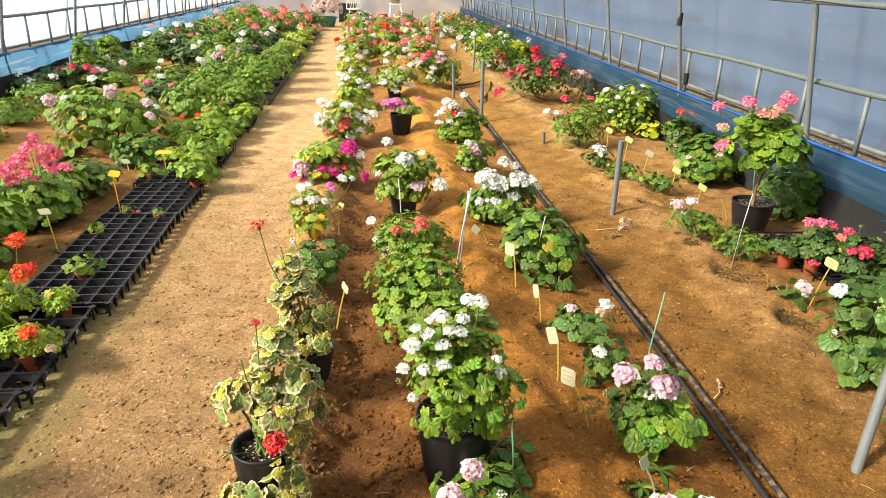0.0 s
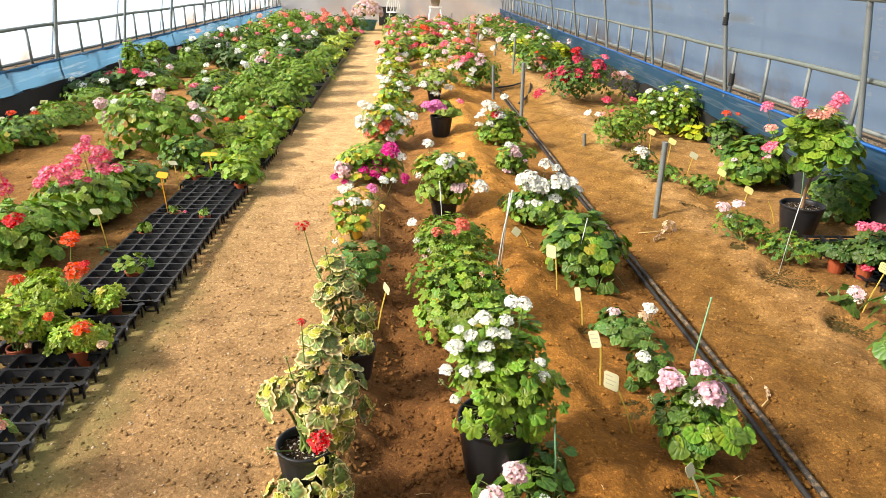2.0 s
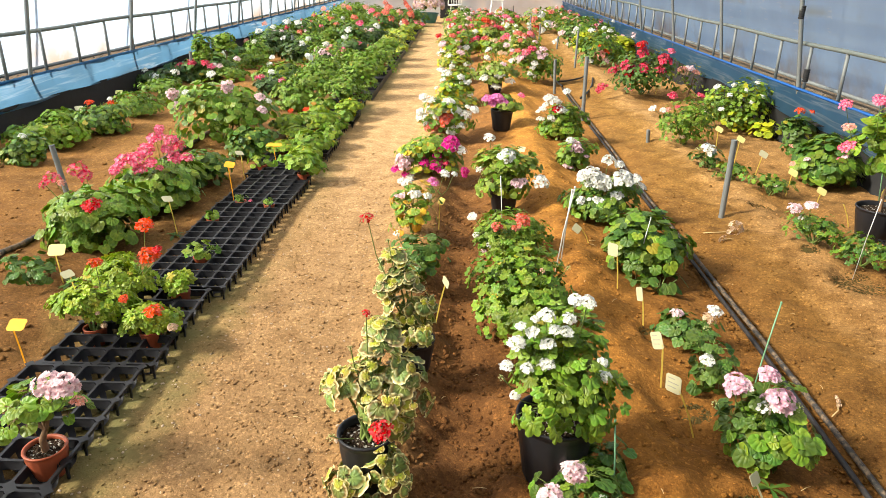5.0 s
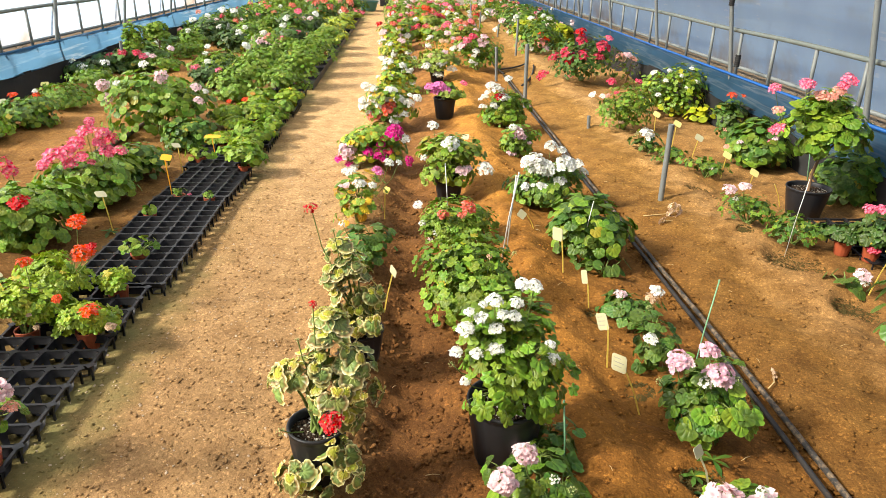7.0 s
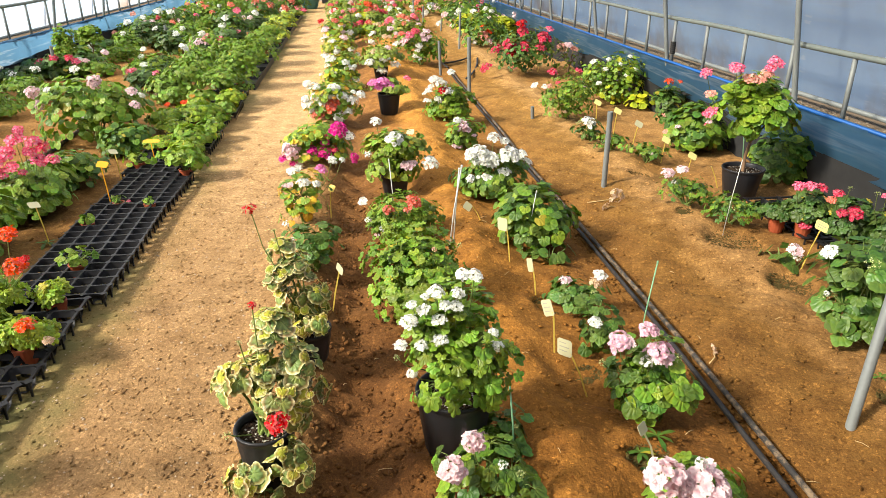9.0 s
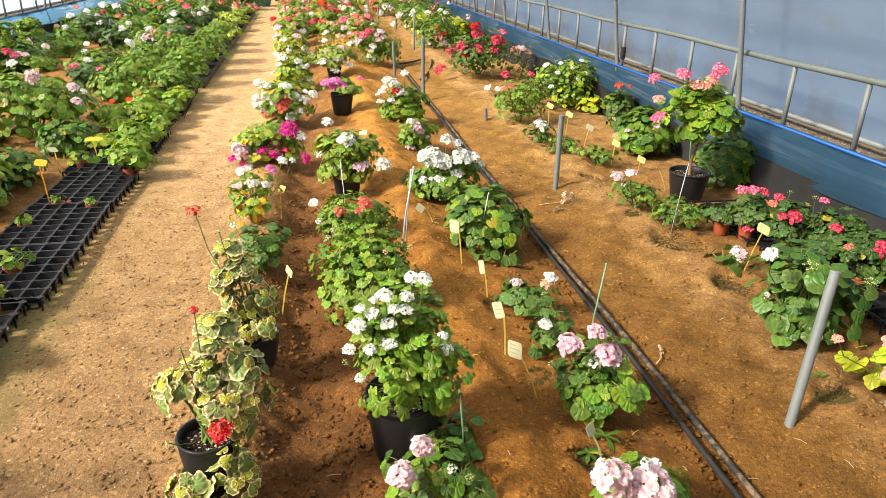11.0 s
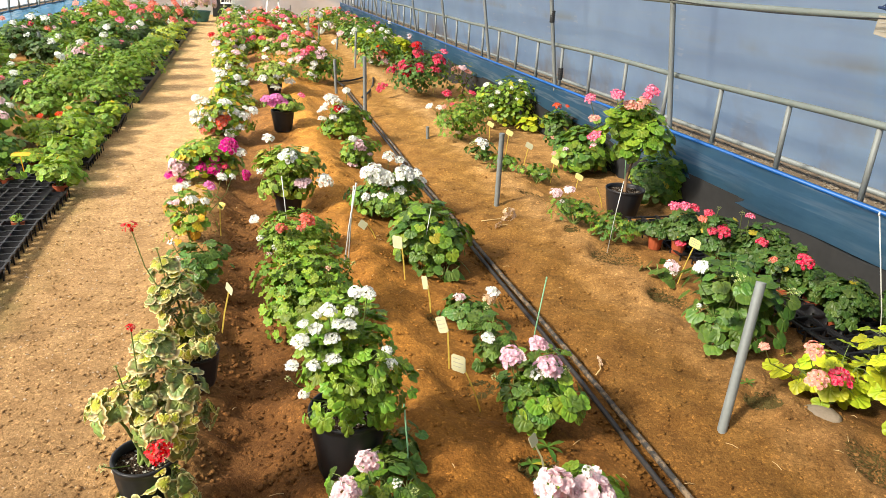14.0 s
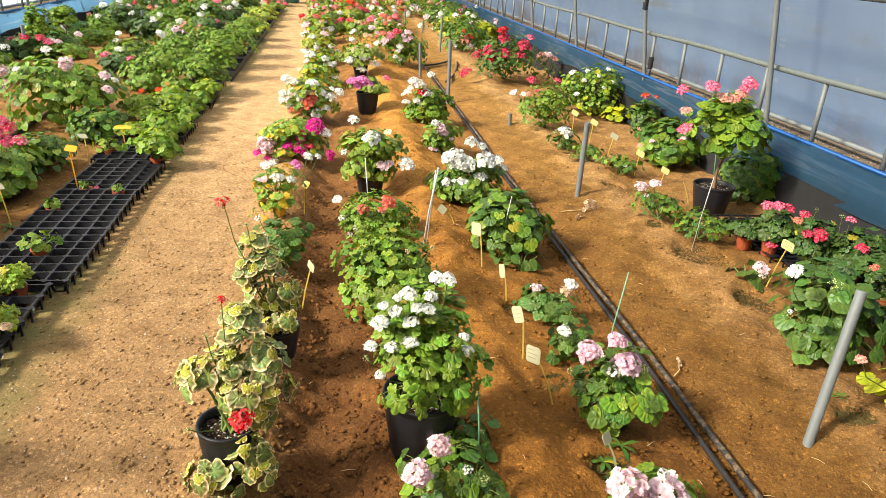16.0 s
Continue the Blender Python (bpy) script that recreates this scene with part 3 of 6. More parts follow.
def leaf_mesh(form, tone, pick=0):
    key = ("leaf", form, tone, pick % 3)
    if key not in MESHES:
        MESHES[key] = FINE[form][pick % 3].mesh("leaf", LEAF[tone, True])
    return MESHES[key]


def frame_of(normal, spin):
    n = Vector(normal).normalized()
    side = n.orthogonal().normalized()
    side.rotate(Matrix.Rotation(spin, 3, n))
    up = n.cross(side)
    return Matrix((side, up, n)).transposed()


def scatter(shapes, poses, name, material):
    """Many copies of a few small shapes, in turn, as one mesh. poses: 4 x 4 matrices."""
    shapes = shapes if isinstance(shapes, list) else [shapes]
    out = Shape()
    for k, shape in enumerate(shapes):
        some = poses[k:: len(shapes)]
        if not some:
            continue
        base = np.c_[np.array(shape.v), np.ones(len(shape.v))]
        pts = np.einsum("nij,vj->nvi", np.array([np.array(m) for m in some]), base)[..., :3].reshape(-1, 3)
        start, count = len(out.v), len(shape.v)
        out.v += pts.tolist()
        out.f += [tuple(i + start + n * count for i in face) for n in range(len(some)) for face in shape.f]
        out.uv += list(shape.uv) * len(some)
    return out.mesh(name, material)


def floret_head(florets, petals, size, spread, rng, flat=0.75, double=1):
    """A round head of radius about 1, of many florets with separate petals."""
    s = Shape()
    for k in range(florets):
        q = (k + 0.5) / florets
        a = k * 2.39996
        tilt = math.acos(1 - q * spread)
        way = Vector((math.sin(tilt) * math.cos(a), math.sin(tilt) * math.sin(a), math.cos(tilt)))
        centre = Vector((way.x, way.y, way.z * flat)) * (0.72 + 0.30 * rng.random()) + 0.10 * Vector((rng.uniform(-1, 1), rng.uniform(-1, 1), rng.uniform(-1, 1)))
        turn = frame_of(0.7 * way + Vector((0, 0, 0.35)) + 0.5 * Vector((rng.uniform(-1, 1), rng.uniform(-1, 1), rng.uniform(-0.4, 1))), rng.uniform(0, 6.3))
        for layer in range(double):
            for p in range(petals):
                b = 2 * math.pi * (p + 0.5 * layer) / petals + rng.uniform(-0.12, 0.12)
                r = size * (1 - 0.3 * layer) * rng.uniform(0.85, 1.15)
                lift = 0.25 + 0.45 * layer
                pts = [(0, 0, 0), (0.55 * r * math.cos(b - 0.62), 0.55 * r * math.sin(b - 0.62), 0.5 * lift * r), (r * math.cos(b - 0.38), r * math.sin(b - 0.38), lift * r * 0.8),
                       (1.02 * r * math.cos(b + 0.34), 1.02 * r * math.sin(b + 0.34), lift * r * 0.75), (0.58 * r * math.cos(b + 0.64), 0.58 * r * math.sin(b + 0.64), 0.5 * lift * r)]
                s.add([centre + turn @ Vector(t) for t in pts], [(0, 1, 2), (0, 2, 3), (0, 3, 4)], [(0, 0.5), (0.6, 0.3), (1, 0.4), (1, 0.6), (0.6, 0.7)])
    return s


rng0 = random.Random(5)
HEADS = {
    "umbel": [floret_head(n, 5, 0.29, 0.85, rng0, 0.62) for n in (25, 30)],
    "loose": [floret_head(n, 5, 0.33, 1.3, rng0, 0.65) for n in (12, 15)],
    "double": [floret_head(n, 6, 0.34, 1.05, rng0, 0.75, 2) for n in (19, 23)],
    "ball": [floret_head(n, 6, 0.34, 1.7, rng0, 0.95, 2) for n in (34, 40)],
    "far": [floret_head(n, 4, 0.50, 1.2, rng0) for n in (12, 14)],
    "buds": [floret_head(n, 3, 0.25, 1.6, rng0) for n in (12, 15)],
}


def head_mesh(form, colour, pick):
    key = ("head", form, colour, pick % 2)
    if key not in MESHES:
        MESHES[key] = HEADS[form][pick % 2].mesh("flower_head", PETAL[colour])
    return MESHES[key]


def pot_parts(owner, radius, height, material, rng, slope=0.74, thick=0.006):
    """A tapered plastic pot with a rolled rim and compost inside."""
    key = ("pot", round(radius, 3), round(height, 3), material.name)
    if key not in MESHES:
        b = radius * slope
        prof = [(0.0, 0.0), (b * 0.94, 0.0), (b, 0.008), (b + (radius - b) * 0.78, height * 0.80), (radius * 0.965, height * 0.86), (radius * 0.97, height * 0.93), (radius, height * 0.94), (radius * 1.015, height * 0.975),
                (radius, height), (radius - thick, height), (radius - 2 * thick, height * 0.95), (radius * 0.90, height * 0.80)]
        sides = 56
        body = Shape()
        v = []
        for i, (r, z) in enumerate(prof):
            for k in range(sides):
                a = 2 * math.pi * k / sides
                q = r + (0.0022 if i in (2, 3) and k % 4 == 0 else 0.0)
                v.append((q * math.cos(a), q * math.sin(a), z))
        body.add(v, [(i * sides + k, i * sides + (k + 1) % sides, (i + 1) * sides + (k + 1) % sides, (i + 1) * sides + k) for i in range(len(prof) - 1) for k in range(sides)])
        MESHES[key] = body.mesh("pot", material)
        lumps = Shape()
        v, f = [(0, 0, height * 0.86)], []
        for k in range(1, 6):
            for j in range(20):
                a = 2 * math.pi * j / 20
                r = radius * 0.935 * k / 5
                v.append((r * math.cos(a), r * math.sin(a), height * 0.86 + (0.012 * (noise.noise((r * 60 * math.cos(a), r * 60 * math.sin(a), radius)))) * (k < 5)))
        f += [(0, 1 + j, 1 + (j + 1) % 20) for j in range(20)]
        f += [(1 + (k - 1) * 20 + j, 1 + k * 20 + j, 1 + k * 20 + (j + 1) % 20, 1 + (k - 1) * 20 + (j + 1) % 20) for k in range(1, 5) for j in range(20)]
        MESHES[key, "soil"] = lumps.add(v, f).mesh("compost", COMPOST)
    pot = part("pot", MESHES[key], material, owner, "ribbed black plastic pot" if material == BLACK else "small red-brown plastic pot")
    part("compost", MESHES[key, "soil"], COMPOST, pot)
    return pot


#          leaf form, tone, radius, crowding, stalks bent out
KINDS = {
    "crinkled": ("frilly", "mid", 0.0235, 1.35), "large": ("round", "mid", 0.0350, 1.5), "zonal": ("round", "mid", 0.0238, 1.10), "dark": ("round", "dark", 0.0250, 1.2), "round": ("round", "mid", 0.0270, 1.25), "broad": ("disc", "dark", 0.0350, 1.4), "lobed": ("lobed", "mid", 0.0222, 1.3), "bright": ("frilly", "bright", 0.0225, 1.3),
    "varieg": ("wavy", "varieg", 0.0305, 1.00), "lime": ("ruffle", "lime", 0.0420, 1.35), "fine": ("cut", "mid", 0.0167, 1.10), "parsley": ("cut", "mid", 0.0180, 1.15), "pale": ("round", "pale", 0.0228, 0.90), "scented": ("cut", "fresh", 0.0198, 1.20), "deep": ("lobed", "forest", 0.0250, 1.10),
}
LOOKS = {  # all under six words

    "crinkled": "dense crinkled green leaves", "large": "large light green leaves", "zonal": "round zoned green leaves", "dark": "dark green rounded leaves", "round": "dense round green leaves", "broad": "large dark round leaves", "lobed": "lobed mid-green leaves", "bright": "crinkled bright green leaves", "varieg": "cream-edged variegated leaves",
    "lime": "yellow-lime scalloped leaves", "fine": "small finely cut leaves", "parsley": "feathery bright green leaves", "pale": "pale yellowish leaves", "scented": "small light green leaves", "deep": "dark ivy-shaped leaves",
}
NUMBER = [0]


def plant(kind, x, y, h, w, low=None, pot=None, heads=(), extra=(), each=None, leaves=None, group="", trunk=False, name="geranium", clumps=7, lean=(0.0, 0.0), tiers=()):
    """A geranium. h, w: its height and width; low: where its leaves begin; pot: (radius, height, material); heads: (dx, z, radius, colour, form[, dy]) from its foot.
    extra: tones of further leaves, (tone, share). each: whether each leaf is an object of its own. tiers: (x, y, z, radius) of rosettes, for a plant whose leaves stand in separate rosettes."""
    NUMBER[0] += 1
    rng = random.Random(1000 + NUMBER[0])
    form, tone, radius, crowd = KINDS[kind]
    each = y < 3.35 if each is None else each
    colours = sorted({hd[3] for hd in heads if hd[3] not in ("bud", "faded")})
    flowers = " and ".join(colours[:2]) + " flowers" if colours else "no flowers"
    where = "black pot" if pot and pot[2] == BLACK else "brown pot" if pot else "sandy soil"
    label = f"{LOOKS[kind]}, {flowers}, in {where}"
    if len(label.split()) > 12:
        label = f"{LOOKS[kind]}, {colours[0]} flowers, in {where}"
    foot = gz(x, y)
    owner = thing(name, label, "plant", pose(x, y, foot), group)
    if pot:
        pot_parts(owner, *pot, rng)
        low = pot[1] * 0.92 if low is None else low
    low = low or 0.0
    base = pot[1] * 0.85 if pot else -0.02
    rx, rz = w / 2, max(0.03, (h - low) / 2)
    mid = Vector((lean[0], lean[1], low + rz))
    # clumps give the crown its uneven outline
    blobs = []
    for k in range(clumps):
        a = 2 * math.pi * k / clumps + rng.uniform(-0.5, 0.5)
        u = rng.uniform(-0.75, 0.95) if rz > 0.06 else rng.uniform(-0.3, 0.6)
        q = rng.uniform(0.36, 0.76) * math.sqrt(max(0.15, 1 - u * u * 0.8))
        blobs.append((mid + Vector((rx * q * math.cos(a), rx * q * math.sin(a), rz * 0.60 * u)), rng.uniform(0.34, 0.56) if clumps < 9 else rng.uniform(0.40, 0.58)))
    blobs.append((mid + Vector((0, 0, 0.38 * rz)), 0.62))
    if not pot and rz > 0.12:
        blobs += [(mid + Vector((0.3 * rx * s_, -0.25 * rx, -0.5 * rz)), 0.55) for s_ in (-1, 1)]
    if tiers:
        blobs = [(Vector(t[:3]), t[3]) for t in tiers]
        clumps = len(blobs)
    span = Vector((1, 1, 0.8)) if tiers else Vector((rx, rx, rz))
    area = 2.2 * math.pi * rx * rx + 2 * math.pi * rx * rz
    count = leaves or int(min(320 if each else 900, max(14, crowd * (1.35 if each else 1.9) * area / (math.pi * radius * radius))))
    if not each and leaves is None and y > 9:
        radius *= 1.1 if y < 13 else 1.4
        count = int(count * (0.85 if y < 13 else 0.52))
    poses = []
    for n in range(count):
        centre, size = blobs[n % len(blobs)]
        u, a = rng.uniform(-0.5, 1.0), rng.uniform(0, 2 * math.pi)
        c = math.sqrt(1 - u * u)
        way = Vector((c * math.cos(a), c * math.sin(a), u))
        young = bool(tiers) and n >= 0.60 * count
        p = centre + Vector((way.x * span.x, way.y * span.y, way.z * span.z)) * size * rng.uniform(0.62, 1.08)
        if young:
            p = centre + Vector((way.x, way.y, 0.7 + 0.5 * u)) * size * 0.75
        p.z = max(p.z, low * 0.85 + 0.015 if not pot else p.z)
        if pot and math.hypot(p.x, p.y) > pot[0] * 0.9:
            p.z = max(p.z, pot[1] * 0.45)
        out = Vector((p.x - mid.x, p.y - mid.y, (p.z - mid.z) * 1.2))
        # leaves turn out of their own clump as well as out of the crown
        own = p - centre
        out = out.normalized() + (1.3 if tiers else 0.7) * own.normalized()
        normal = 0.75 * out + Vector((0, 0, 0.35 if tiers else 1.5 if kind == "lime" else 0.95 if kind == "broad" else 0.75)) + (0.35 if tiers else 0.55) * Vector((rng.uniform(-1, 1), rng.uniform(-1, 1), rng.uniform(-1, 1)))
        turn = frame_of(normal, 0)
        # the blade points outwards from its stalk
        flat = turn.transposed() @ out
        turn = turn @ Matrix.Rotation(math.atan2(flat.y, flat.x) + rng.uniform(-0.6, 0.6), 3, "Z")
        size_ = radius * (rng.uniform(0.45, 0.75) if young else rng.uniform(0.65, 1.35))
        poses.append((Matrix.Translation(p) @ turn.to_4x4() @ Matrix.Diagonal((size_, size_, size_, 1)), p))
    tones = [tone if not (tiers and n >= 0.60 * count) else "varieg_young" for n in range(count)]
    for other, share in extra:
        for n in range(count):
            if rng.random() < share:
                tones[n] = other
    stalks = Shape()
    root = Vector((0, 0, base))
    if trunk:
        fork = Vector((lean[0] * 0.6 + 0.02, lean[1] * 0.6, base + 0.55 * (mid.z - base)))
        stalks.tube([root, root.lerp(fork, 0.5) + Vector((-0.012, 0.0, 0)), fork], 0.013, 7, False, 0.010)
        root = fork
    for centre, _ in blobs[:: 2 if trunk else 1]:
        elbow = root.lerp(centre, 0.5) + Vector((0, 0, 0.15 * rz))
        stalks.tube([root + Vector((rng.uniform(-1, 1), rng.uniform(-1, 1), 0)) * (0.0 if trunk else 0.02), elbow, centre], 0.006 if not trunk else 0.009, 5, False, 0.003)
    for m, p in poses[:: 1 if each else 4 if y < 6 else 30]:
        centre = min((b[0] for b in blobs), key=lambda c: (c - p).length)
        stalks.tube([centre, centre.lerp(p, 0.55) + Vector((0, 0, 0.01)), p], 0.0016, 3, False, 0.0011)
    tagged(part("stem", stalks, BARK if trunk else STEM, owner), kind="stuff")
    if each:
        for n, ((m, p), t) in enumerate(zip(poses, tones)):
            part("leaf", leaf_mesh(form, t, n), None, owner, m=m)
    else:
        for t in sorted(set(tones)):
            some = [m for (m, p), k in zip(poses, tones) if k == t]
            ob = part("foliage", scatter(FINE[form] if y < 5.4 else COARSE[form], some, "foliage", LEAF[t, False]), None, owner)
            tagged(ob, kind="stuff")
    for k, hd in enumerate(heads):
        dx, z, r, colour, shape = hd[:5]
        dy = hd[5] if len(hd) > 5 else -rx * 0.35
        flower_head(owner, Vector((dx, dy, z - foot)), r, colour, shape, Vector((dx * 0.4, 0, min(mid.z, (z - foot) * 0.7))), rng, k)
    return owner


def flower_head(owner, at, r, colour, shape, root, rng, k=0):
    lean = frame_of(Vector((at.x * 0.6, at.y * 0.6 - 0.12, 0.5)) + 0.1 * Vector((rng.uniform(-1, 1), rng.uniform(-1, 1), 0)), rng.uniform(0, 6.28))
    m = Matrix.Translation(at - Vector((0, 0, r * 0.35))) @ lean.to_4x4() @ Matrix.Diagonal((r, r, r, 1))
    head = part("flower_head", head_mesh(shape, colour, k), None, owner, colour + " flower head", m=m)
    foot = at - Vector((0, 0, r * 0.1))
    s = Shape().tube([root, root.lerp(foot, 0.55) + 0.1 * Vector((at.x, at.y, 0)), foot], 0.0022, 5, False, 0.0018)
    for j in range(6):
        a = j * 1.05
        s.tube([foot - Vector((0, 0, r * 0.3)), foot + Vector((r * 0.6 * math.cos(a), r * 0.6 * math.sin(a), r * 0.15))], 0.001, 3, False)
    part("flower_stem", s, STEM, owner)
    return head

# ---- the plants, row by row ----
# row beside the path
plant("varieg", -0.501, 2.416, 0.188, 0.286, low=0.02, leaves=62, tiers=[(0.05, -0.03, 0.16, 0.05), (0.07, -0.04, 0.09, 0.055), (-0.09, -0.03, 0.08, 0.06), (-0.03, -0.05, 0.04, 0.06), (0.02, 0.0, 0.12, 0.05)])
plant("varieg", -0.526, 2.469, 0.559, 0.268, pot=(0.092, 0.2, BLACK), heads=[(0.073, 0.432, 0.032, "red", "umbel", -0.19), (0.025, 0.738, 0.012, "red", "loose", -0.08), (-0.094, 0.315, 0.013, "bud", "buds", -0.08), (-0.023, 0.624, 0.009, "bud", "buds", -0.08)], lean=(0.075, 0.01), leaves=200,
      tiers=[(-0.075, 0.0, 0.37, 0.060), (0.0, -0.03, 0.42, 0.060), (0.055, 0.01, 0.48, 0.062), (0.125, 0.0, 0.42, 0.060), (0.150, -0.02, 0.31, 0.065), (0.085, -0.05, 0.25, 0.060), (0.065, -0.05, 0.34, 0.070), (0.10, 0.05, 0.35, 0.06), (0.02, 0.02, 0.33, 0.06), (0.05, 0.03, 0.55, 0.04)])
plant("varieg", -0.440, 3.176, 0.525, 0.304, pot=(0.095, 0.15, BLACK), heads=[(-0.156, 0.768, 0.025, "red", "loose", -0.09), (-0.079, 0.676, 0.012, "bud", "buds", -0.09)], lean=(-0.03, 0.0), leaves=190,
      tiers=[(-0.070, 0.0, 0.50, 0.050), (-0.030, 0.0, 0.45, 0.055), (-0.090, -0.02, 0.40, 0.055), (0.0, 0.0, 0.38, 0.060), (-0.060, -0.03, 0.31, 0.060), (0.05, 0.0, 0.30, 0.055), (0.0, -0.02, 0.23, 0.060), (-0.085, -0.03, 0.22, 0.055), (0.035, 0.04, 0.20, 0.055), (-0.03, -0.08, 0.17, 0.055), (0.04, -0.08, 0.20, 0.05)])
plant("dark", -0.470, 4.083, 0.244, 0.361, heads=[(-0.111, 0.363, 0.017, "white", "loose", -0.11), (-0.090, 0.276, 0.014, "white", "loose", -0.11)], leaves=135)
plant("zonal", -0.557, 4.786, 0.349, 0.359, heads=[(0.016, 0.355, 0.040, "white", "umbel", -0.11), (-0.063, 0.339, 0.023, "pale pink", "umbel", -0.11), (0.127, 0.431, 0.034, "orchid", "umbel", -0.11), (0.195, 0.485, 0.031, "white", "umbel", -0.11), (-0.027, 0.429, 0.028, "white", "umbel", -0.11), (0.092, 0.341, 0.028, "white", "umbel", -0.11), (-0.095, 0.335, 0.017, "pale pink", "umbel", -0.11), (0.120, 0.445, 0.020, "orchid", "umbel", -0.11), (0.253, 0.482, 0.021, "white", "umbel", -0.11), (-0.052, 0.408, 0.016, "white", "umbel", -0.11)], extra=[('old', 0.3)], leaves=150)
plant("zonal", -0.525, 6.179, 0.297, 0.587, heads=[(0.171, 0.359, 0.067, "magenta", "double", -0.18), (0.055, 0.175, 0.060, "magenta", "double", -0.18), (-0.206, 0.208, 0.067, "pale pink", "ball", -0.18), (-0.262, 0.138, 0.045, "magenta", "umbel", -0.18), (0.234, 0.301, 0.056, "white", "umbel", -0.18), (0.078, 0.303, 0.033, "rose", "umbel", -0.18), (0.123, 0.198, 0.034, "rose", "umbel", -0.18), (0.281, 0.131, 0.037, "magenta", "umbel", -0.18), (-0.173, 0.069, 0.053, "white", "umbel", -0.18), (0.023, 0.043, 0.038, "pink", "umbel", -0.18), (0.060, 0.258, 0.039, "magenta", "umbel", -0.18), (-0.044, 0.196, 0.047, "magenta", "umbel", -0.18), (-0.233, 0.213, 0.041, "pale pink", "umbel", -0.18), (-0.195, 0.097, 0.033, "magenta", "umbel", -0.18), (0.163, 0.304, 0.031, "white", "umbel", -0.18), (0.060, 0.294, 0.022, "rose", "umbel", -0.18), (0.091, 0.193, 0.021, "rose", "umbel", -0.18), (0.277, 0.089, 0.027, "magenta", "umbel", -0.18), (-0.219, 0.031, 0.044, "white", "umbel", -0.18), (-0.046, -0.010, 0.029, "pink", "umbel", -0.18)], extra=[('old', 0.12), ('lime', 0.12)])
plant("zonal", -0.439, 7.774, 0.352, 0.704, heads=[(-0.180, 0.413, 0.061, "white", "umbel", -0.21), (-0.256, 0.243, 0.057, "white", "umbel", -0.21), (-0.153, 0.329, 0.066, "white", "umbel", -0.21), (-0.011, 0.234, 0.081, "coral", "double", -0.21), (-0.182, 0.152, 0.057, "coral", "umbel", -0.21), (0.091, 0.315, 0.062, "white", "umbel", -0.21), (0.187, 0.276, 0.062, "white", "umbel", -0.21), (0.271, 0.322, 0.047, "white", "umbel", -0.21), (0.046, 0.132, 0.067, "white", "umbel", -0.21), (0.017, 0.398, 0.057, "white", "umbel", -0.21), (-0.108, 0.256, 0.047, "white", "umbel", -0.21), (-0.242, 0.440, 0.041, "white", "umbel", -0.21), (-0.211, 0.169, 0.032, "white", "umbel", -0.21), (-0.272, 0.294, 0.041, "white", "umbel", -0.21), (-0.165, 0.129, 0.055, "coral", "umbel", -0.21), (-0.102, 0.136, 0.039, "coral", "umbel", -0.21), (-0.017, 0.302, 0.040, "white", "umbel", -0.21), (0.137, 0.167, 0.052, "white", "umbel", -0.21), (0.203, 0.344, 0.029, "white", "umbel", -0.21), (0.046, 0.091, 0.052, "white", "umbel", -0.21), (-0.011, 0.403, 0.043, "white", "umbel", -0.21), (-0.079, 0.188, 0.038, "white", "umbel", -0.21)], extra=[('old', 0.12), ('lime', 0.12)])
plant("zonal", -0.390, 9.748, 0.412, 0.606, heads=[(-0.122, 0.395, 0.067, "white", "umbel", -0.18), (0.058, 0.348, 0.055, "white", "umbel", -0.18), (-0.049, 0.241, 0.061, "white", "umbel", -0.18), (0.130, 0.278, 0.049, "white", "umbel", -0.18), (-0.158, 0.240, 0.049, "white", "umbel", -0.18), (0.169, 0.136, 0.049, "white", "umbel", -0.18), (-0.165, 0.310, 0.041, "white", "umbel", -0.18), (0.066, 0.270, 0.031, "white", "umbel", -0.18), (-0.121, 0.176, 0.044, "white", "umbel", -0.18), (0.173, 0.293, 0.030, "white", "umbel", -0.18), (-0.252, 0.203, 0.030, "white", "umbel", -0.18), (0.190, 0.122, 0.033, "white", "umbel", -0.18)], extra=[('lime', 0.15), ('old', 0.12), ('lime', 0.12)])
plant("pale", -0.443, 11.695, 0.406, 0.642, heads=[(-0.102, 0.381, 0.059, "white", "umbel", -0.19), (0.088, 0.432, 0.059, "pale pink", "umbel", -0.19), (-0.215, 0.177, 0.067, "white", "umbel", -0.19), (0.176, 0.265, 0.059, "white", "umbel", -0.19), (-0.041, 0.238, 0.052, "white", "umbel", -0.19), (-0.033, 0.297, 0.048, "white", "umbel", -0.19), (0.044, 0.440, 0.036, "pale pink", "umbel", -0.19), (-0.189, 0.152, 0.045, "white", "umbel", -0.19), (0.273, 0.182, 0.041, "white", "umbel", -0.19), (-0.049, 0.204, 0.043, "white", "umbel", -0.19)], extra=[('lime', 0.4), ('old', 0.12), ('lime', 0.12)])
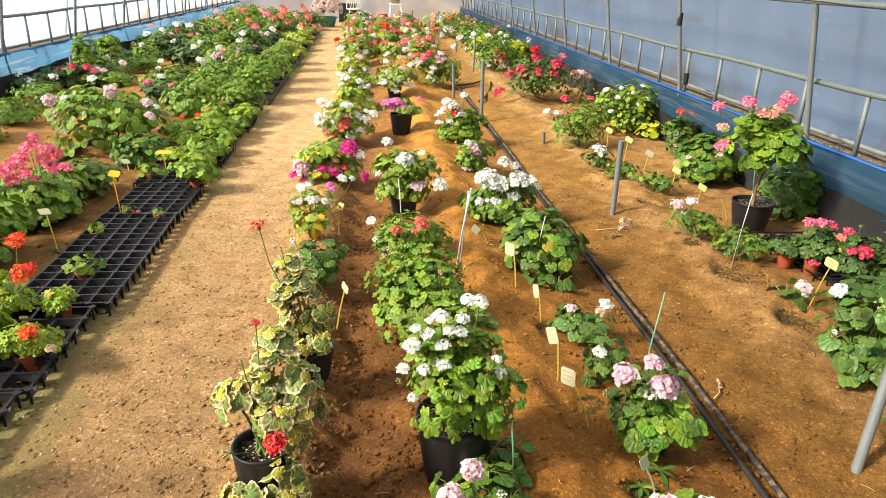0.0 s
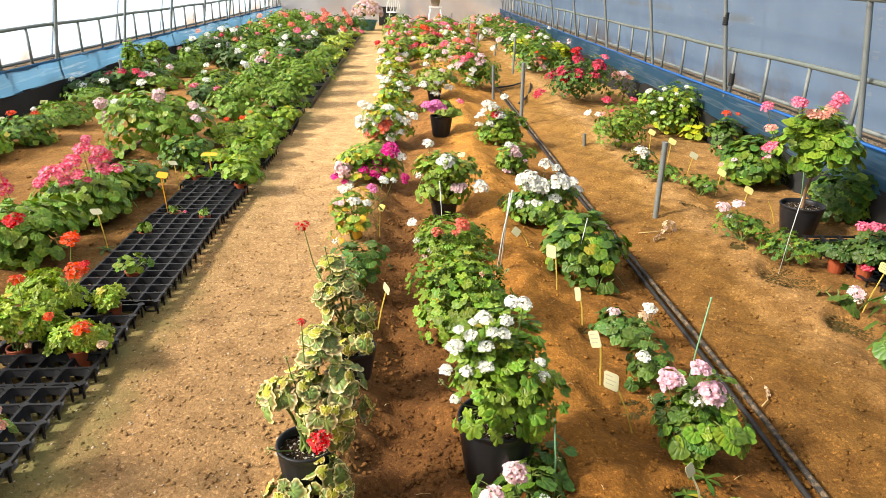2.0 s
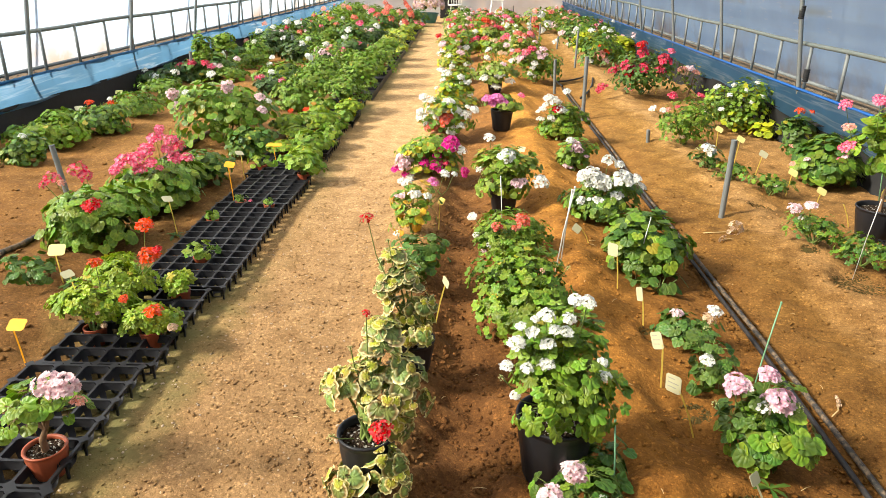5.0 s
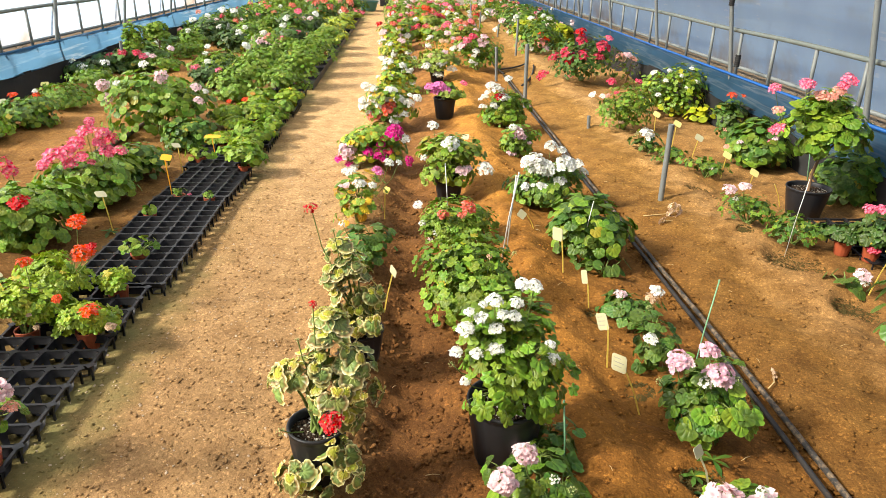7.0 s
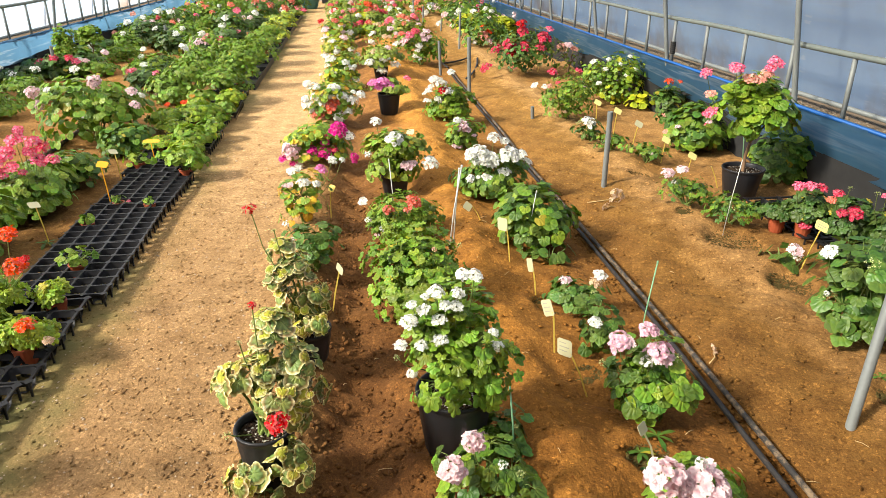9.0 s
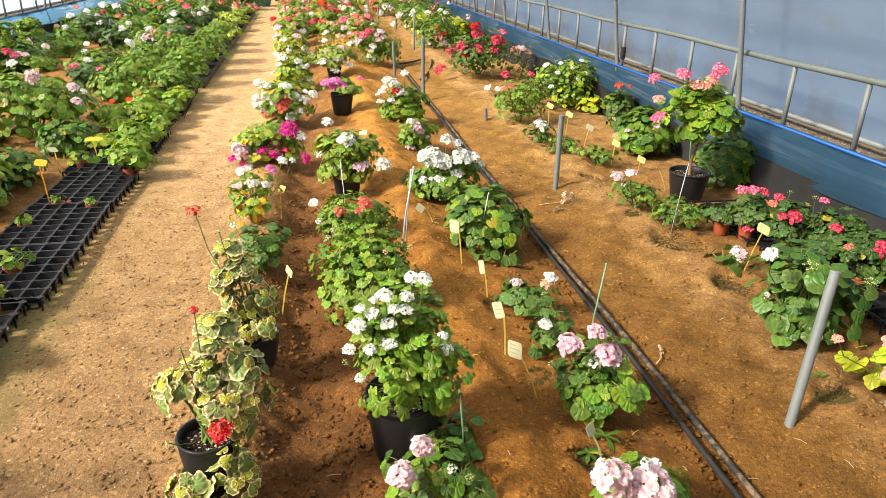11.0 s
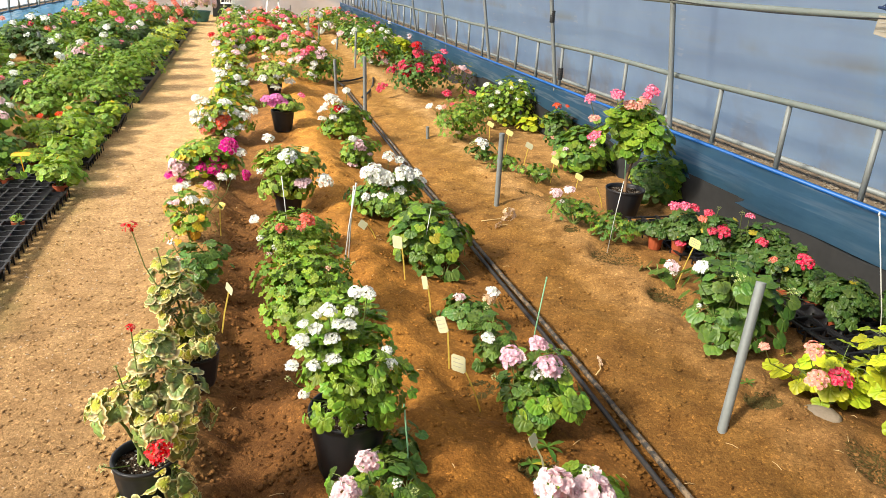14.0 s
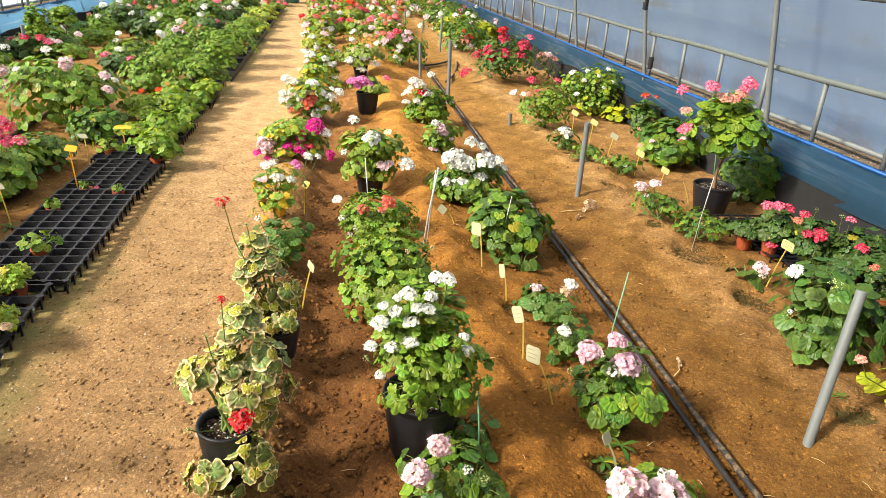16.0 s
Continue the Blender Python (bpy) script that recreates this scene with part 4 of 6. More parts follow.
plant("zonal", -0.514, 14.234, 0.415, 0.788, heads=[(-0.218, 0.318, 0.082, "pale pink", "umbel", -0.24), (-0.133, 0.216, 0.091, "white", "umbel", -0.24), (-0.240, 0.154, 0.082, "white", "umbel", -0.24), (0.078, 0.381, 0.072, "pale pink", "umbel", -0.24), (0.185, 0.229, 0.073, "white", "umbel", -0.24), (-0.028, 0.461, 0.063, "coral", "umbel", -0.24), (-0.292, 0.459, 0.063, "red", "umbel", -0.24), (-0.218, 0.205, 0.049, "pale pink", "umbel", -0.24), (-0.091, 0.114, 0.075, "white", "umbel", -0.24), (-0.176, 0.154, 0.057, "white", "umbel", -0.24), (0.100, 0.259, 0.054, "pale pink", "umbel", -0.24), (0.237, 0.261, 0.058, "white", "umbel", -0.24), (-0.060, 0.471, 0.040, "coral", "umbel", -0.24), (-0.281, 0.459, 0.047, "red", "umbel", -0.24)], extra=[('old', 0.12), ('lime', 0.12)])
plant("zonal", -0.491, 17.699, 0.417, 0.846, heads=[(-0.130, 0.387, 0.091, "red", "umbel", -0.25), (0.069, 0.288, 0.091, "white", "umbel", -0.25), (0.200, 0.340, 0.091, "coral", "umbel", -0.25), (-0.196, 0.210, 0.080, "pale pink", "umbel", -0.25), (-0.036, 0.160, 0.080, "white", "umbel", -0.25), (-0.011, 0.262, 0.052, "red", "umbel", -0.25), (0.082, 0.301, 0.057, "white", "umbel", -0.25), (0.214, 0.289, 0.069, "coral", "umbel", -0.25), (-0.089, 0.160, 0.056, "pale pink", "umbel", -0.25), (-0.129, 0.198, 0.058, "white", "umbel", -0.25)], extra=[('old', 0.12), ('lime', 0.12)])
plant("zonal", -0.513, 21.294, 0.525, 0.939, heads=[(-0.111, 0.488, 0.097, "coral", "umbel", -0.28), (0.128, 0.369, 0.097, "white", "umbel", -0.28), (-0.030, 0.247, 0.083, "red", "umbel", -0.28), (-0.238, 0.336, 0.083, "coral", "umbel", -0.28)])
# row of pots and plants beyond the furrow
plant("dark", 0.224, 2.556, 0.161, 0.223, low=0.0, heads=[(-0.087, 0.139, 0.043, "pale pink", "ball", -0.07), (0.049, 0.182, 0.009, "bud", "buds", -0.07)], leaves=58)
plant("round", 0.162, 2.356, 0.188, 0.392, low=0.02, heads=[(-0.076, 0.349, 0.030, "pale pink", "ball", -0.12), (-0.138, 0.257, 0.037, "pale pink", "ball", -0.12), (0.012, 0.249, 0.014, "white", "loose", -0.12), (0.067, 0.210, 0.014, "bud", "buds", -0.12)], extra=[('dark', 0.6)], leaves=105)
plant("lobed", 0.084, 2.610, 0.654, 0.366, low=0.165, pot=(0.132, 0.25, BLACK), heads=[(-0.072, 0.690, 0.025, "white", "umbel", -0.11), (-0.154, 0.595, 0.028, "white", "umbel", -0.11), (-0.063, 0.593, 0.024, "white", "umbel", -0.11), (-0.062, 0.526, 0.026, "white", "umbel", -0.11), (-0.118, 0.507, 0.021, "white", "umbel", -0.11), (-0.181, 0.514, 0.021, "white", "umbel", -0.11), (-0.005, 0.680, 0.020, "white", "umbel", -0.11), (0.008, 0.740, 0.022, "white", "umbel", -0.11), (0.044, 0.736, 0.025, "white", "umbel", -0.11), (-0.110, 0.631, 0.020, "white", "umbel", -0.11), (-0.145, 0.649, 0.017, "white", "umbel", -0.11), (0.105, 0.533, 0.018, "white", "umbel", -0.11), (0.118, 0.486, 0.021, "white", "umbel", -0.11), (-0.148, 0.409, 0.018, "white", "umbel", -0.11), (-0.010, 0.636, 0.021, "white", "umbel", -0.11), (-0.044, 0.640, 0.019, "white", "umbel", -0.11), (-0.194, 0.468, 0.010, "bud", "buds", -0.11), (-0.104, 0.673, 0.014, "white", "umbel", -0.11)], leaves=420, clumps=14, lean=(-0.002, -0.02))
plant("crinkled", 0.048, 3.651, 0.431, 0.501, heads=[(0.068, 0.385, 0.013, "salmon", "loose", -0.15), (0.180, 0.400, 0.013, "bud", "buds", -0.15)], extra=[('old', 0.012), ('lime', 0.03)], clumps=12)
plant("fine", 0.037, 4.476, 0.316, 0.453, heads=[(0.051, 0.324, 0.045, "coral", "double", -0.14), (-0.091, 0.281, 0.032, "coral", "double", -0.14), (-0.229, 0.337, 0.029, "white", "umbel", -0.14), (-0.205, 0.228, 0.021, "white", "loose", -0.14), (0.012, 0.272, 0.024, "coral", "umbel", -0.14), (-0.129, 0.167, 0.019, "white", "loose", -0.14), (-0.160, 0.124, 0.016, "pale pink", "loose", -0.14)], clumps=9)
plant("pale", 0.043, 5.456, 0.507, 0.500, low=0.07, pot=(0.105, 0.18, BLACK), heads=[(0.005, 0.439, 0.058, "white", "double", -0.13), (0.079, 0.241, 0.049, "pale pink", "umbel", -0.13), (0.248, 0.260, 0.056, "white", "double", -0.13), (-0.124, 0.564, 0.042, "white", "loose", -0.13), (0.118, 0.254, 0.036, "pale pink", "umbel", -0.13), (-0.188, 0.332, 0.026, "white", "loose", -0.13)], extra=[('bright', 0.5)])
plant("pale", 0.130, 8.004, 0.370, 0.444, pot=(0.12, 0.22, BLACK), heads=[(-0.161, 0.382, 0.059, "orchid", "umbel", -0.13), (-0.062, 0.395, 0.064, "orchid", "umbel", -0.13), (0.004, 0.349, 0.059, "orchid", "umbel", -0.13), (-0.101, 0.336, 0.049, "orchid", "umbel", -0.13), (0.189, 0.415, 0.040, "pink", "umbel", -0.13)], extra=[('mid', 0.4)])
plant("pale", 0.129, 10.189, 0.440, 0.714, pot=(0.1, 0.15, BLACK), heads=[(-0.150, 0.285, 0.064, "white", "umbel", -0.21), (0.044, 0.331, 0.070, "white", "umbel", -0.21), (0.181, 0.251, 0.070, "white", "umbel", -0.21), (0.003, 0.176, 0.070, "white", "umbel", -0.21), (-0.093, 0.417, 0.044, "faded", "umbel", -0.21), (0.092, 0.462, 0.044, "pale pink", "umbel", -0.21)])
plant("pale", 0.242, 12.912, 0.537, 0.864, heads=[(-0.134, 0.375, 0.049, "white", "umbel", -0.26), (0.059, 0.312, 0.049, "faded", "umbel", -0.26), (0.150, 0.441, 0.057, "pale pink", "umbel", -0.26), (-0.178, 0.236, 0.049, "white", "umbel", -0.26), (-0.042, 0.513, 0.049, "faded", "umbel", -0.26), (-0.180, 0.337, 0.038, "white", "umbel", -0.26), (0.135, 0.303, 0.038, "faded", "umbel", -0.26), (0.248, 0.351, 0.047, "pale pink", "umbel", -0.26), (-0.139, 0.199, 0.031, "white", "umbel", -0.26), (-0.108, 0.503, 0.028, "faded", "umbel", -0.26)], leaves=70)
plant("zonal", 0.133, 18.452, 0.536, 1.104, pot=(0.12, 0.2, BLACK), heads=[(-0.222, 0.420, 0.107, "orange red", "umbel", -0.33), (0.009, 0.474, 0.118, "orange red", "umbel", -0.33), (0.189, 0.398, 0.107, "coral", "umbel", -0.33), (-0.123, 0.264, 0.095, "pink", "umbel", -0.33), (-0.358, 0.328, 0.083, "coral", "umbel", -0.33), (0.261, 0.268, 0.083, "red", "umbel", -0.33)])
plant("bright", -0.591, 26.901, 0.406, 0.868)
# row along the pipe
plant("round", 0.785, 2.205, 0.199, 0.289, low=0.02, heads=[(-0.178, 0.279, 0.052, "pale pink", "ball", -0.09), (-0.045, 0.225, 0.063, "pale pink", "ball", -0.09), (-0.118, 0.225, 0.029, "pale pink", "ball", -0.09), (-0.072, 0.302, 0.019, "white", "loose", -0.09)])
plant("round", 0.829, 2.735, 0.348, 0.348, low=0.02, heads=[(-0.174, 0.389, 0.036, "blush", "double", -0.10), (-0.076, 0.429, 0.030, "blush", "double", -0.10), (-0.025, 0.343, 0.041, "blush", "double", -0.10), (-0.151, 0.385, 0.032, "pale pink", "umbel", -0.10), (-0.066, 0.298, 0.023, "white", "loose", -0.10), (-0.008, 0.313, 0.039, "pale pink", "umbel", -0.10), (-0.060, 0.419, 0.026, "pale pink", "umbel", -0.10), (0.049, 0.305, 0.020, "bud", "buds", -0.10), (0.074, 0.187, 0.016, "white", "loose", -0.10), (-0.226, 0.306, 0.013, "bud", "buds", -0.10)], extra=[('dark', 0.55)])
plant("dark", 0.793, 3.202, 0.258, 0.230, low=0.0, heads=[(-0.036, 0.175, 0.030, "white", "umbel", -0.07)], leaves=85)
plant("dark", 0.827, 3.623, 0.115, 0.331, low=0.0, heads=[(-0.085, 0.184, 0.029, "pale pink", "umbel", -0.10), (0.084, 0.199, 0.034, "white", "umbel", -0.10), (0.063, 0.163, 0.034, "faded", "umbel", -0.10), (0.061, 0.107, 0.016, "bud", "buds", -0.10)], leaves=95)
plant("large", 0.804, 4.384, 0.380, 0.490, heads=[(0.039, 0.085, 0.011, "bud", "buds", -0.15), (0.069, 0.102, 0.014, "bud", "buds", -0.15)], extra=[('dark', 0.5)], clumps=10)
plant("broad", 0.842, 4.151, 0.111, 0.342, low=0.0, leaves=16)
plant("zonal", 0.737, 5.334, 0.295, 0.553, heads=[(-0.126, 0.369, 0.058, "white", "double", -0.17), (-0.045, 0.315, 0.061, "white", "double", -0.17), (-0.182, 0.356, 0.045, "white", "double", -0.17), (0.077, 0.348, 0.065, "white", "double", -0.17), (0.125, 0.321, 0.045, "white", "double", -0.17), (-0.032, 0.463, 0.042, "white", "double", -0.17), (-0.059, 0.170, 0.042, "white", "double", -0.17), (-0.187, 0.177, 0.029, "white", "double", -0.17), (-0.101, 0.298, 0.039, "white", "umbel", -0.17), (-0.038, 0.275, 0.042, "white", "umbel", -0.17), (0.048, 0.216, 0.045, "white", "umbel", -0.17), (-0.146, 0.290, 0.030, "white", "umbel", -0.17), (0.165, 0.341, 0.041, "white", "umbel", -0.17), (0.209, 0.286, 0.032, "white", "umbel", -0.17), (0.042, 0.433, 0.035, "white", "umbel", -0.17), (-0.087, 0.186, 0.027, "white", "umbel", -0.17), (-0.133, 0.181, 0.017, "white", "umbel", -0.17), (-0.113, 0.306, 0.028, "white", "umbel", -0.17)], extra=[('dark', 0.4)], clumps=9)
plant("zonal", 0.700, 6.539, 0.291, 0.327, heads=[(-0.024, 0.252, 0.057, "pale pink", "double", -0.10), (0.018, 0.208, 0.041, "pale pink", "umbel", -0.10), (-0.078, 0.068, 0.037, "pale pink", "umbel", -0.10), (-0.060, 0.290, 0.036, "white", "umbel", -0.10), (-0.017, 0.223, 0.035, "pale pink", "umbel", -0.10), (0.085, 0.150, 0.025, "pale pink", "umbel", -0.10), (-0.044, 0.059, 0.028, "pale pink", "umbel", -0.10), (-0.063, 0.261, 0.021, "white", "umbel", -0.10)])
plant("bright", 0.732, 7.667, 0.379, 0.504, heads=[(-0.122, 0.434, 0.057, "white", "double", -0.15), (-0.061, 0.351, 0.057, "white", "umbel", -0.15), (-0.179, 0.461, 0.047, "white", "umbel", -0.15), (-0.228, 0.350, 0.043, "white", "umbel", -0.15), (-0.089, 0.351, 0.043, "red", "double", -0.15), (0.001, 0.518, 0.038, "white", "umbel", -0.15), (-0.251, 0.248, 0.033, "white", "umbel", -0.15), (-0.139, 0.266, 0.038, "white", "umbel", -0.15), (-0.076, 0.418, 0.037, "white", "umbel", -0.15), (-0.020, 0.329, 0.047, "white", "umbel", -0.15), (-0.197, 0.389, 0.034, "white", "umbel", -0.15), (-0.266, 0.321, 0.026, "white", "umbel", -0.15), (-0.050, 0.357, 0.024, "red", "umbel", -0.15), (0.000, 0.529, 0.031, "white", "umbel", -0.15), (-0.222, 0.243, 0.025, "white", "umbel", -0.15), (-0.104, 0.239, 0.026, "white", "umbel", -0.15)], extra=[('mid', 0.5)])
plant("zonal", 0.800, 11.610, 0.588, 0.913, heads=[(-0.178, 0.477, 0.073, "pink", "umbel", -0.27), (-0.260, 0.394, 0.066, "pale pink", "umbel", -0.27), (-0.096, 0.526, 0.065, "rose", "umbel", -0.27), (0.037, 0.413, 0.066, "pale pink", "umbel", -0.27), (-0.385, 0.351, 0.058, "white", "umbel", -0.27), (-0.306, 0.492, 0.051, "coral", "umbel", -0.27), (-0.043, 0.313, 0.058, "white", "umbel", -0.27), (0.073, 0.520, 0.058, "pale pink", "umbel", -0.27), (-0.104, 0.162, 0.051, "white", "umbel", -0.27), (-0.242, 0.386, 0.046, "pink", "umbel", -0.27), (-0.210, 0.419, 0.042, "pale pink", "umbel", -0.27), (-0.113, 0.534, 0.043, "rose", "umbel", -0.27), (0.112, 0.438, 0.042, "pale pink", "umbel", -0.27), (-0.282, 0.327, 0.033, "white", "umbel", -0.27), (-0.397, 0.442, 0.032, "coral", "umbel", -0.27), (-0.073, 0.238, 0.042, "white", "umbel", -0.27), (0.008, 0.470, 0.047, "pale pink", "umbel", -0.27), (-0.042, 0.121, 0.039, "white", "umbel", -0.27)])
plant("zonal", 0.762, 16.075, 0.435, 1.215, heads=[(-0.215, 0.322, 0.082, "pink", "umbel", -0.36), (0.021, 0.369, 0.092, "coral", "umbel", -0.36), (0.203, 0.280, 0.092, "rose", "umbel", -0.36), (-0.092, 0.209, 0.072, "white", "umbel", -0.36), (-0.305, 0.172, 0.072, "coral", "umbel", -0.36), (0.281, 0.372, 0.082, "pink", "umbel", -0.36), (-0.273, 0.287, 0.068, "pink", "umbel", -0.36), (0.085, 0.256, 0.058, "coral", "umbel", -0.36), (0.304, 0.155, 0.073, "rose", "umbel", -0.36), (-0.066, 0.163, 0.051, "white", "umbel", -0.36), (-0.409, 0.079, 0.042, "coral", "umbel", -0.36), (0.165, 0.325, 0.048, "pink", "umbel", -0.36)])
plant("zonal", 0.726, 20.688, 0.539, 0.995, heads=[(-0.180, 0.386, 0.107, "rose", "umbel", -0.30), (0.019, 0.417, 0.107, "pink", "umbel", -0.30), (0.133, 0.272, 0.094, "rose", "umbel", -0.30), (-0.284, 0.239, 0.080, "coral", "umbel", -0.30)])
# bed along the side wall
plant("lime", 2.244, 2.383, 0.443, 0.442, low=0.05, leaves=105, clumps=9)
plant("lime", 2.128, 2.619, 0.285, 0.412, low=0.02, heads=[(-0.295, 0.367, 0.034, "salmon", "double", -0.12), (-0.531, 0.403, 0.019, "salmon", "umbel", -0.12), (-0.236, 0.232, 0.039, "salmon", "double", -0.12), (-0.130, 0.229, 0.043, "rose", "double", -0.12)], leaves=80)
plant("broad", 2.014, 3.153, 0.439, 0.559, heads=[(-0.351, 0.311, 0.019, "bud", "buds", -0.17), (-0.344, 0.324, 0.012, "white", "loose", -0.17), (-0.171, 0.453, 0.027, "bud", "buds", -0.17), (-0.374, 0.515, 0.031, "white", "umbel", -0.17), (0.150, 0.352, 0.027, "bud", "buds", -0.17)], clumps=9)
plant("broad", 2.080, 3.880, 0.076, 0.260, low=0.0, heads=[(0.010, 0.144, 0.042, "pale pink", "umbel", -0.08), (0.030, 0.096, 0.022, "white", "loose", -0.08)], leaves=10)
plant("fine", 2.085, 4.478, 0.190, 0.400, heads=[(-0.042, 0.159, 0.021, "bud", "buds", -0.10)], extra=[('dark', 0.5)], leaves=190, clumps=8)
plant("fine", 1.924, 4.738, 0.200, 0.380, heads=[(-0.201, 0.332, 0.040, "pale pink", "umbel", -0.10), (-0.108, 0.347, 0.037, "pale pink", "umbel", -0.10), (-0.153, 0.263, 0.019, "white", "loose", -0.10)], extra=[('dark', 0.5)], leaves=170)
plant("large", 2.444, 5.000, 0.845, 0.470, low=0.30, pot=(0.142, 0.21, BLACK), heads=[(-0.454, 0.909, 0.038, "pink", "umbel", -0.15), (-0.253, 0.935, 0.046, "pink", "umbel", -0.15), (0.005, 0.965, 0.050, "pink", "umbel", -0.15), (-0.025, 0.926, 0.037, "pink", "umbel", -0.15), (-0.148, 0.865, 0.050, "salmon", "umbel", -0.15), (-0.081, 0.857, 0.040, "salmon", "umbel", -0.15), (-0.404, 0.776, 0.036, "salmon", "umbel", -0.15), (-0.382, 0.659, 0.046, "pink", "umbel", -0.15), (-0.383, 0.589, 0.020, "pale pink", "umbel", -0.15), (-0.042, 0.896, 0.040, "salmon", "umbel", -0.15)], extra=[('bright', 0.3), ('old', 0.02)], trunk=True, clumps=9, leaves=500)
plant("large", 2.930, 5.304, 0.400, 0.540, low=0.02, extra=[('dark', 0.8)])
plant("large", 2.743, 6.325, 0.400, 0.600, heads=[(-0.252, 0.236, 0.025, "pale pink", "umbel", -0.17), (0.018, 0.238, 0.034, "pink", "umbel", -0.17), (-0.359, 0.198, 0.025, "salmon", "umbel", -0.17), (0.195, -0.034, 0.031, "pink", "umbel", -0.17)], extra=[('dark', 0.5)])
plant("dark", 2.812, 7.059, 0.390, 0.343, low=0.0, heads=[(-0.077, 0.479, 0.047, "orange red", "umbel", -0.10), (-0.072, 0.154, 0.033, "salmon", "umbel", -0.10), (0.035, 0.467, 0.024, "orange red", "umbel", -0.10)])
plant("round", 2.717, 8.279, 0.600, 0.781, heads=[(-0.357, 0.510, 0.037, "white", "umbel", -0.23), (-0.218, 0.428, 0.032, "white", "umbel", -0.23), (-0.051, 0.478, 0.027, "white", "umbel", -0.23), (0.026, 0.350, 0.033, "white", "umbel", -0.23), (-0.278, 0.276, 0.032, "white", "umbel", -0.23), (-0.445, 0.258, 0.032, "pale pink", "umbel", -0.23), (0.126, 0.414, 0.033, "white", "umbel", -0.23), (-0.392, -0.151, 0.043, "white", "umbel", -0.23), (-0.190, 0.529, 0.027, "white", "umbel", -0.23), (0.047, 0.554, 0.027, "white", "umbel", -0.23)], extra=[('lime', 0.08)], clumps=10)
plant("lime", 2.899, 7.961, 0.217, 0.332, leaves=30)
plant("lime", 2.798, 8.406, 0.150, 0.292, leaves=22)
plant("fine", 1.931, 7.532, 0.503, 0.650, heads=[(-0.218, 0.529, 0.047, "rose", "umbel", -0.17), (-0.390, 0.401, 0.038, "white", "umbel", -0.17), (-0.290, 0.383, 0.033, "white", "umbel", -0.17), (0.049, 0.528, 0.038, "rose", "umbel", -0.17), (-0.244, 0.389, 0.029, "salmon", "umbel", -0.17), (-0.074, 0.126, 0.029, "faded", "umbel", -0.17), (-0.156, 0.416, 0.024, "rose", "umbel", -0.17)])
plant("fine", 2.815, 10.430, 0.468, 0.509, heads=[(-0.172, 0.396, 0.061, "salmon", "umbel", -0.15), (-0.063, 0.412, 0.062, "pale pink", "umbel", -0.15), (0.023, 0.357, 0.055, "salmon", "umbel", -0.15), (-0.129, 0.357, 0.055, "faded", "umbel", -0.15), (-0.245, 0.053, 0.041, "pink", "umbel", -0.15)], extra=[('pale',0.4)], leaves=110, trunk=True)
plant("dark", 1.837, 6.521, 0.180, 0.340, low=0.0, heads=[(-0.042, 0.244, 0.059, "white", "double", -0.10), (-0.122, 0.241, 0.029, "bud", "buds", -0.10)], leaves=60)
plant("fine", 1.939, 6.204, 0.150, 0.360, low=0.0, extra=[('dark', 0.5)], leaves=130)
plant("fine", 2.122, 5.875, 0.160, 0.400, low=0.0, heads=[(-0.013, 0.122, 0.016, "pale pink", "loose", -0.10)], extra=[('dark', 0.5)], leaves=150)
plant("dark", 2.145, 10.342, 0.641, 1.033, heads=[(-0.469, 0.414, 0.065, "rose", "double", -0.31), (-0.292, 0.475, 0.091, "rose", "double", -0.31), (-0.138, 0.736, 0.065, "red", "double", -0.31), (-0.114, 0.640, 0.072, "rose", "double", -0.31), (-0.095, 0.439, 0.085, "rose", "double", -0.31), (0.180, 0.554, 0.092, "rose", "double", -0.31), (0.144, 0.418, 0.066, "rose", "double", -0.31), (-0.267, 0.362, 0.065, "red", "double", -0.31), (-0.601, 0.173, 0.072, "rose", "double", -0.31), (0.258, 0.653, 0.053, "pink", "umbel", -0.31), (-0.211, 0.157, 0.039, "pink", "umbel", -0.31)], clumps=9)
plant("dark", 2.073, 13.516, 0.653, 1.027, heads=[(-0.001, 0.259, 0.104, "salmon", "double", -0.31), (0.101, 0.162, 0.078, "pale pink", "double", -0.31), (-0.020, 0.395, 0.069, "orange red", "umbel", -0.31), (0.122, 0.320, 0.069, "orange red", "umbel", -0.31), (-0.154, 0.130, 0.052, "white", "umbel", -0.31)], extra=[('mid', 0.5)])
plant("lobed", 2.205, 16.862, 0.663, 1.287, heads=[(-0.546, 0.156, 0.076, "white", "umbel", -0.39), (-0.419, 0.338, 0.076, "pale pink", "umbel", -0.39), (0.135, 0.229, 0.065, "coral", "umbel", -0.39), (0.325, 0.390, 0.076, "pink", "umbel", -0.39), (-0.241, 0.102, 0.065, "white", "umbel", -0.39)], extra=[('dark', 0.5)])
plant("zonal", 1.801, 20.297, 0.671, 1.551, heads=[(-0.349, 0.403, 0.104, "coral", "umbel", -0.47), (-0.143, 0.521, 0.104, "white", "umbel", -0.47), (0.037, 0.300, 0.118, "white", "umbel", -0.47), (0.182, 0.275, 0.118, "pale pink", "umbel", -0.47), (-0.257, 0.194, 0.091, "red", "umbel", -0.47), (-0.476, 0.117, 0.091, "coral", "umbel", -0.47), (0.090, 0.584, 0.091, "coral", "umbel", -0.47), (-0.115, 0.126, 0.105, "white", "umbel", -0.47), (-0.312, 0.614, 0.091, "salmon", "umbel", -0.47)])
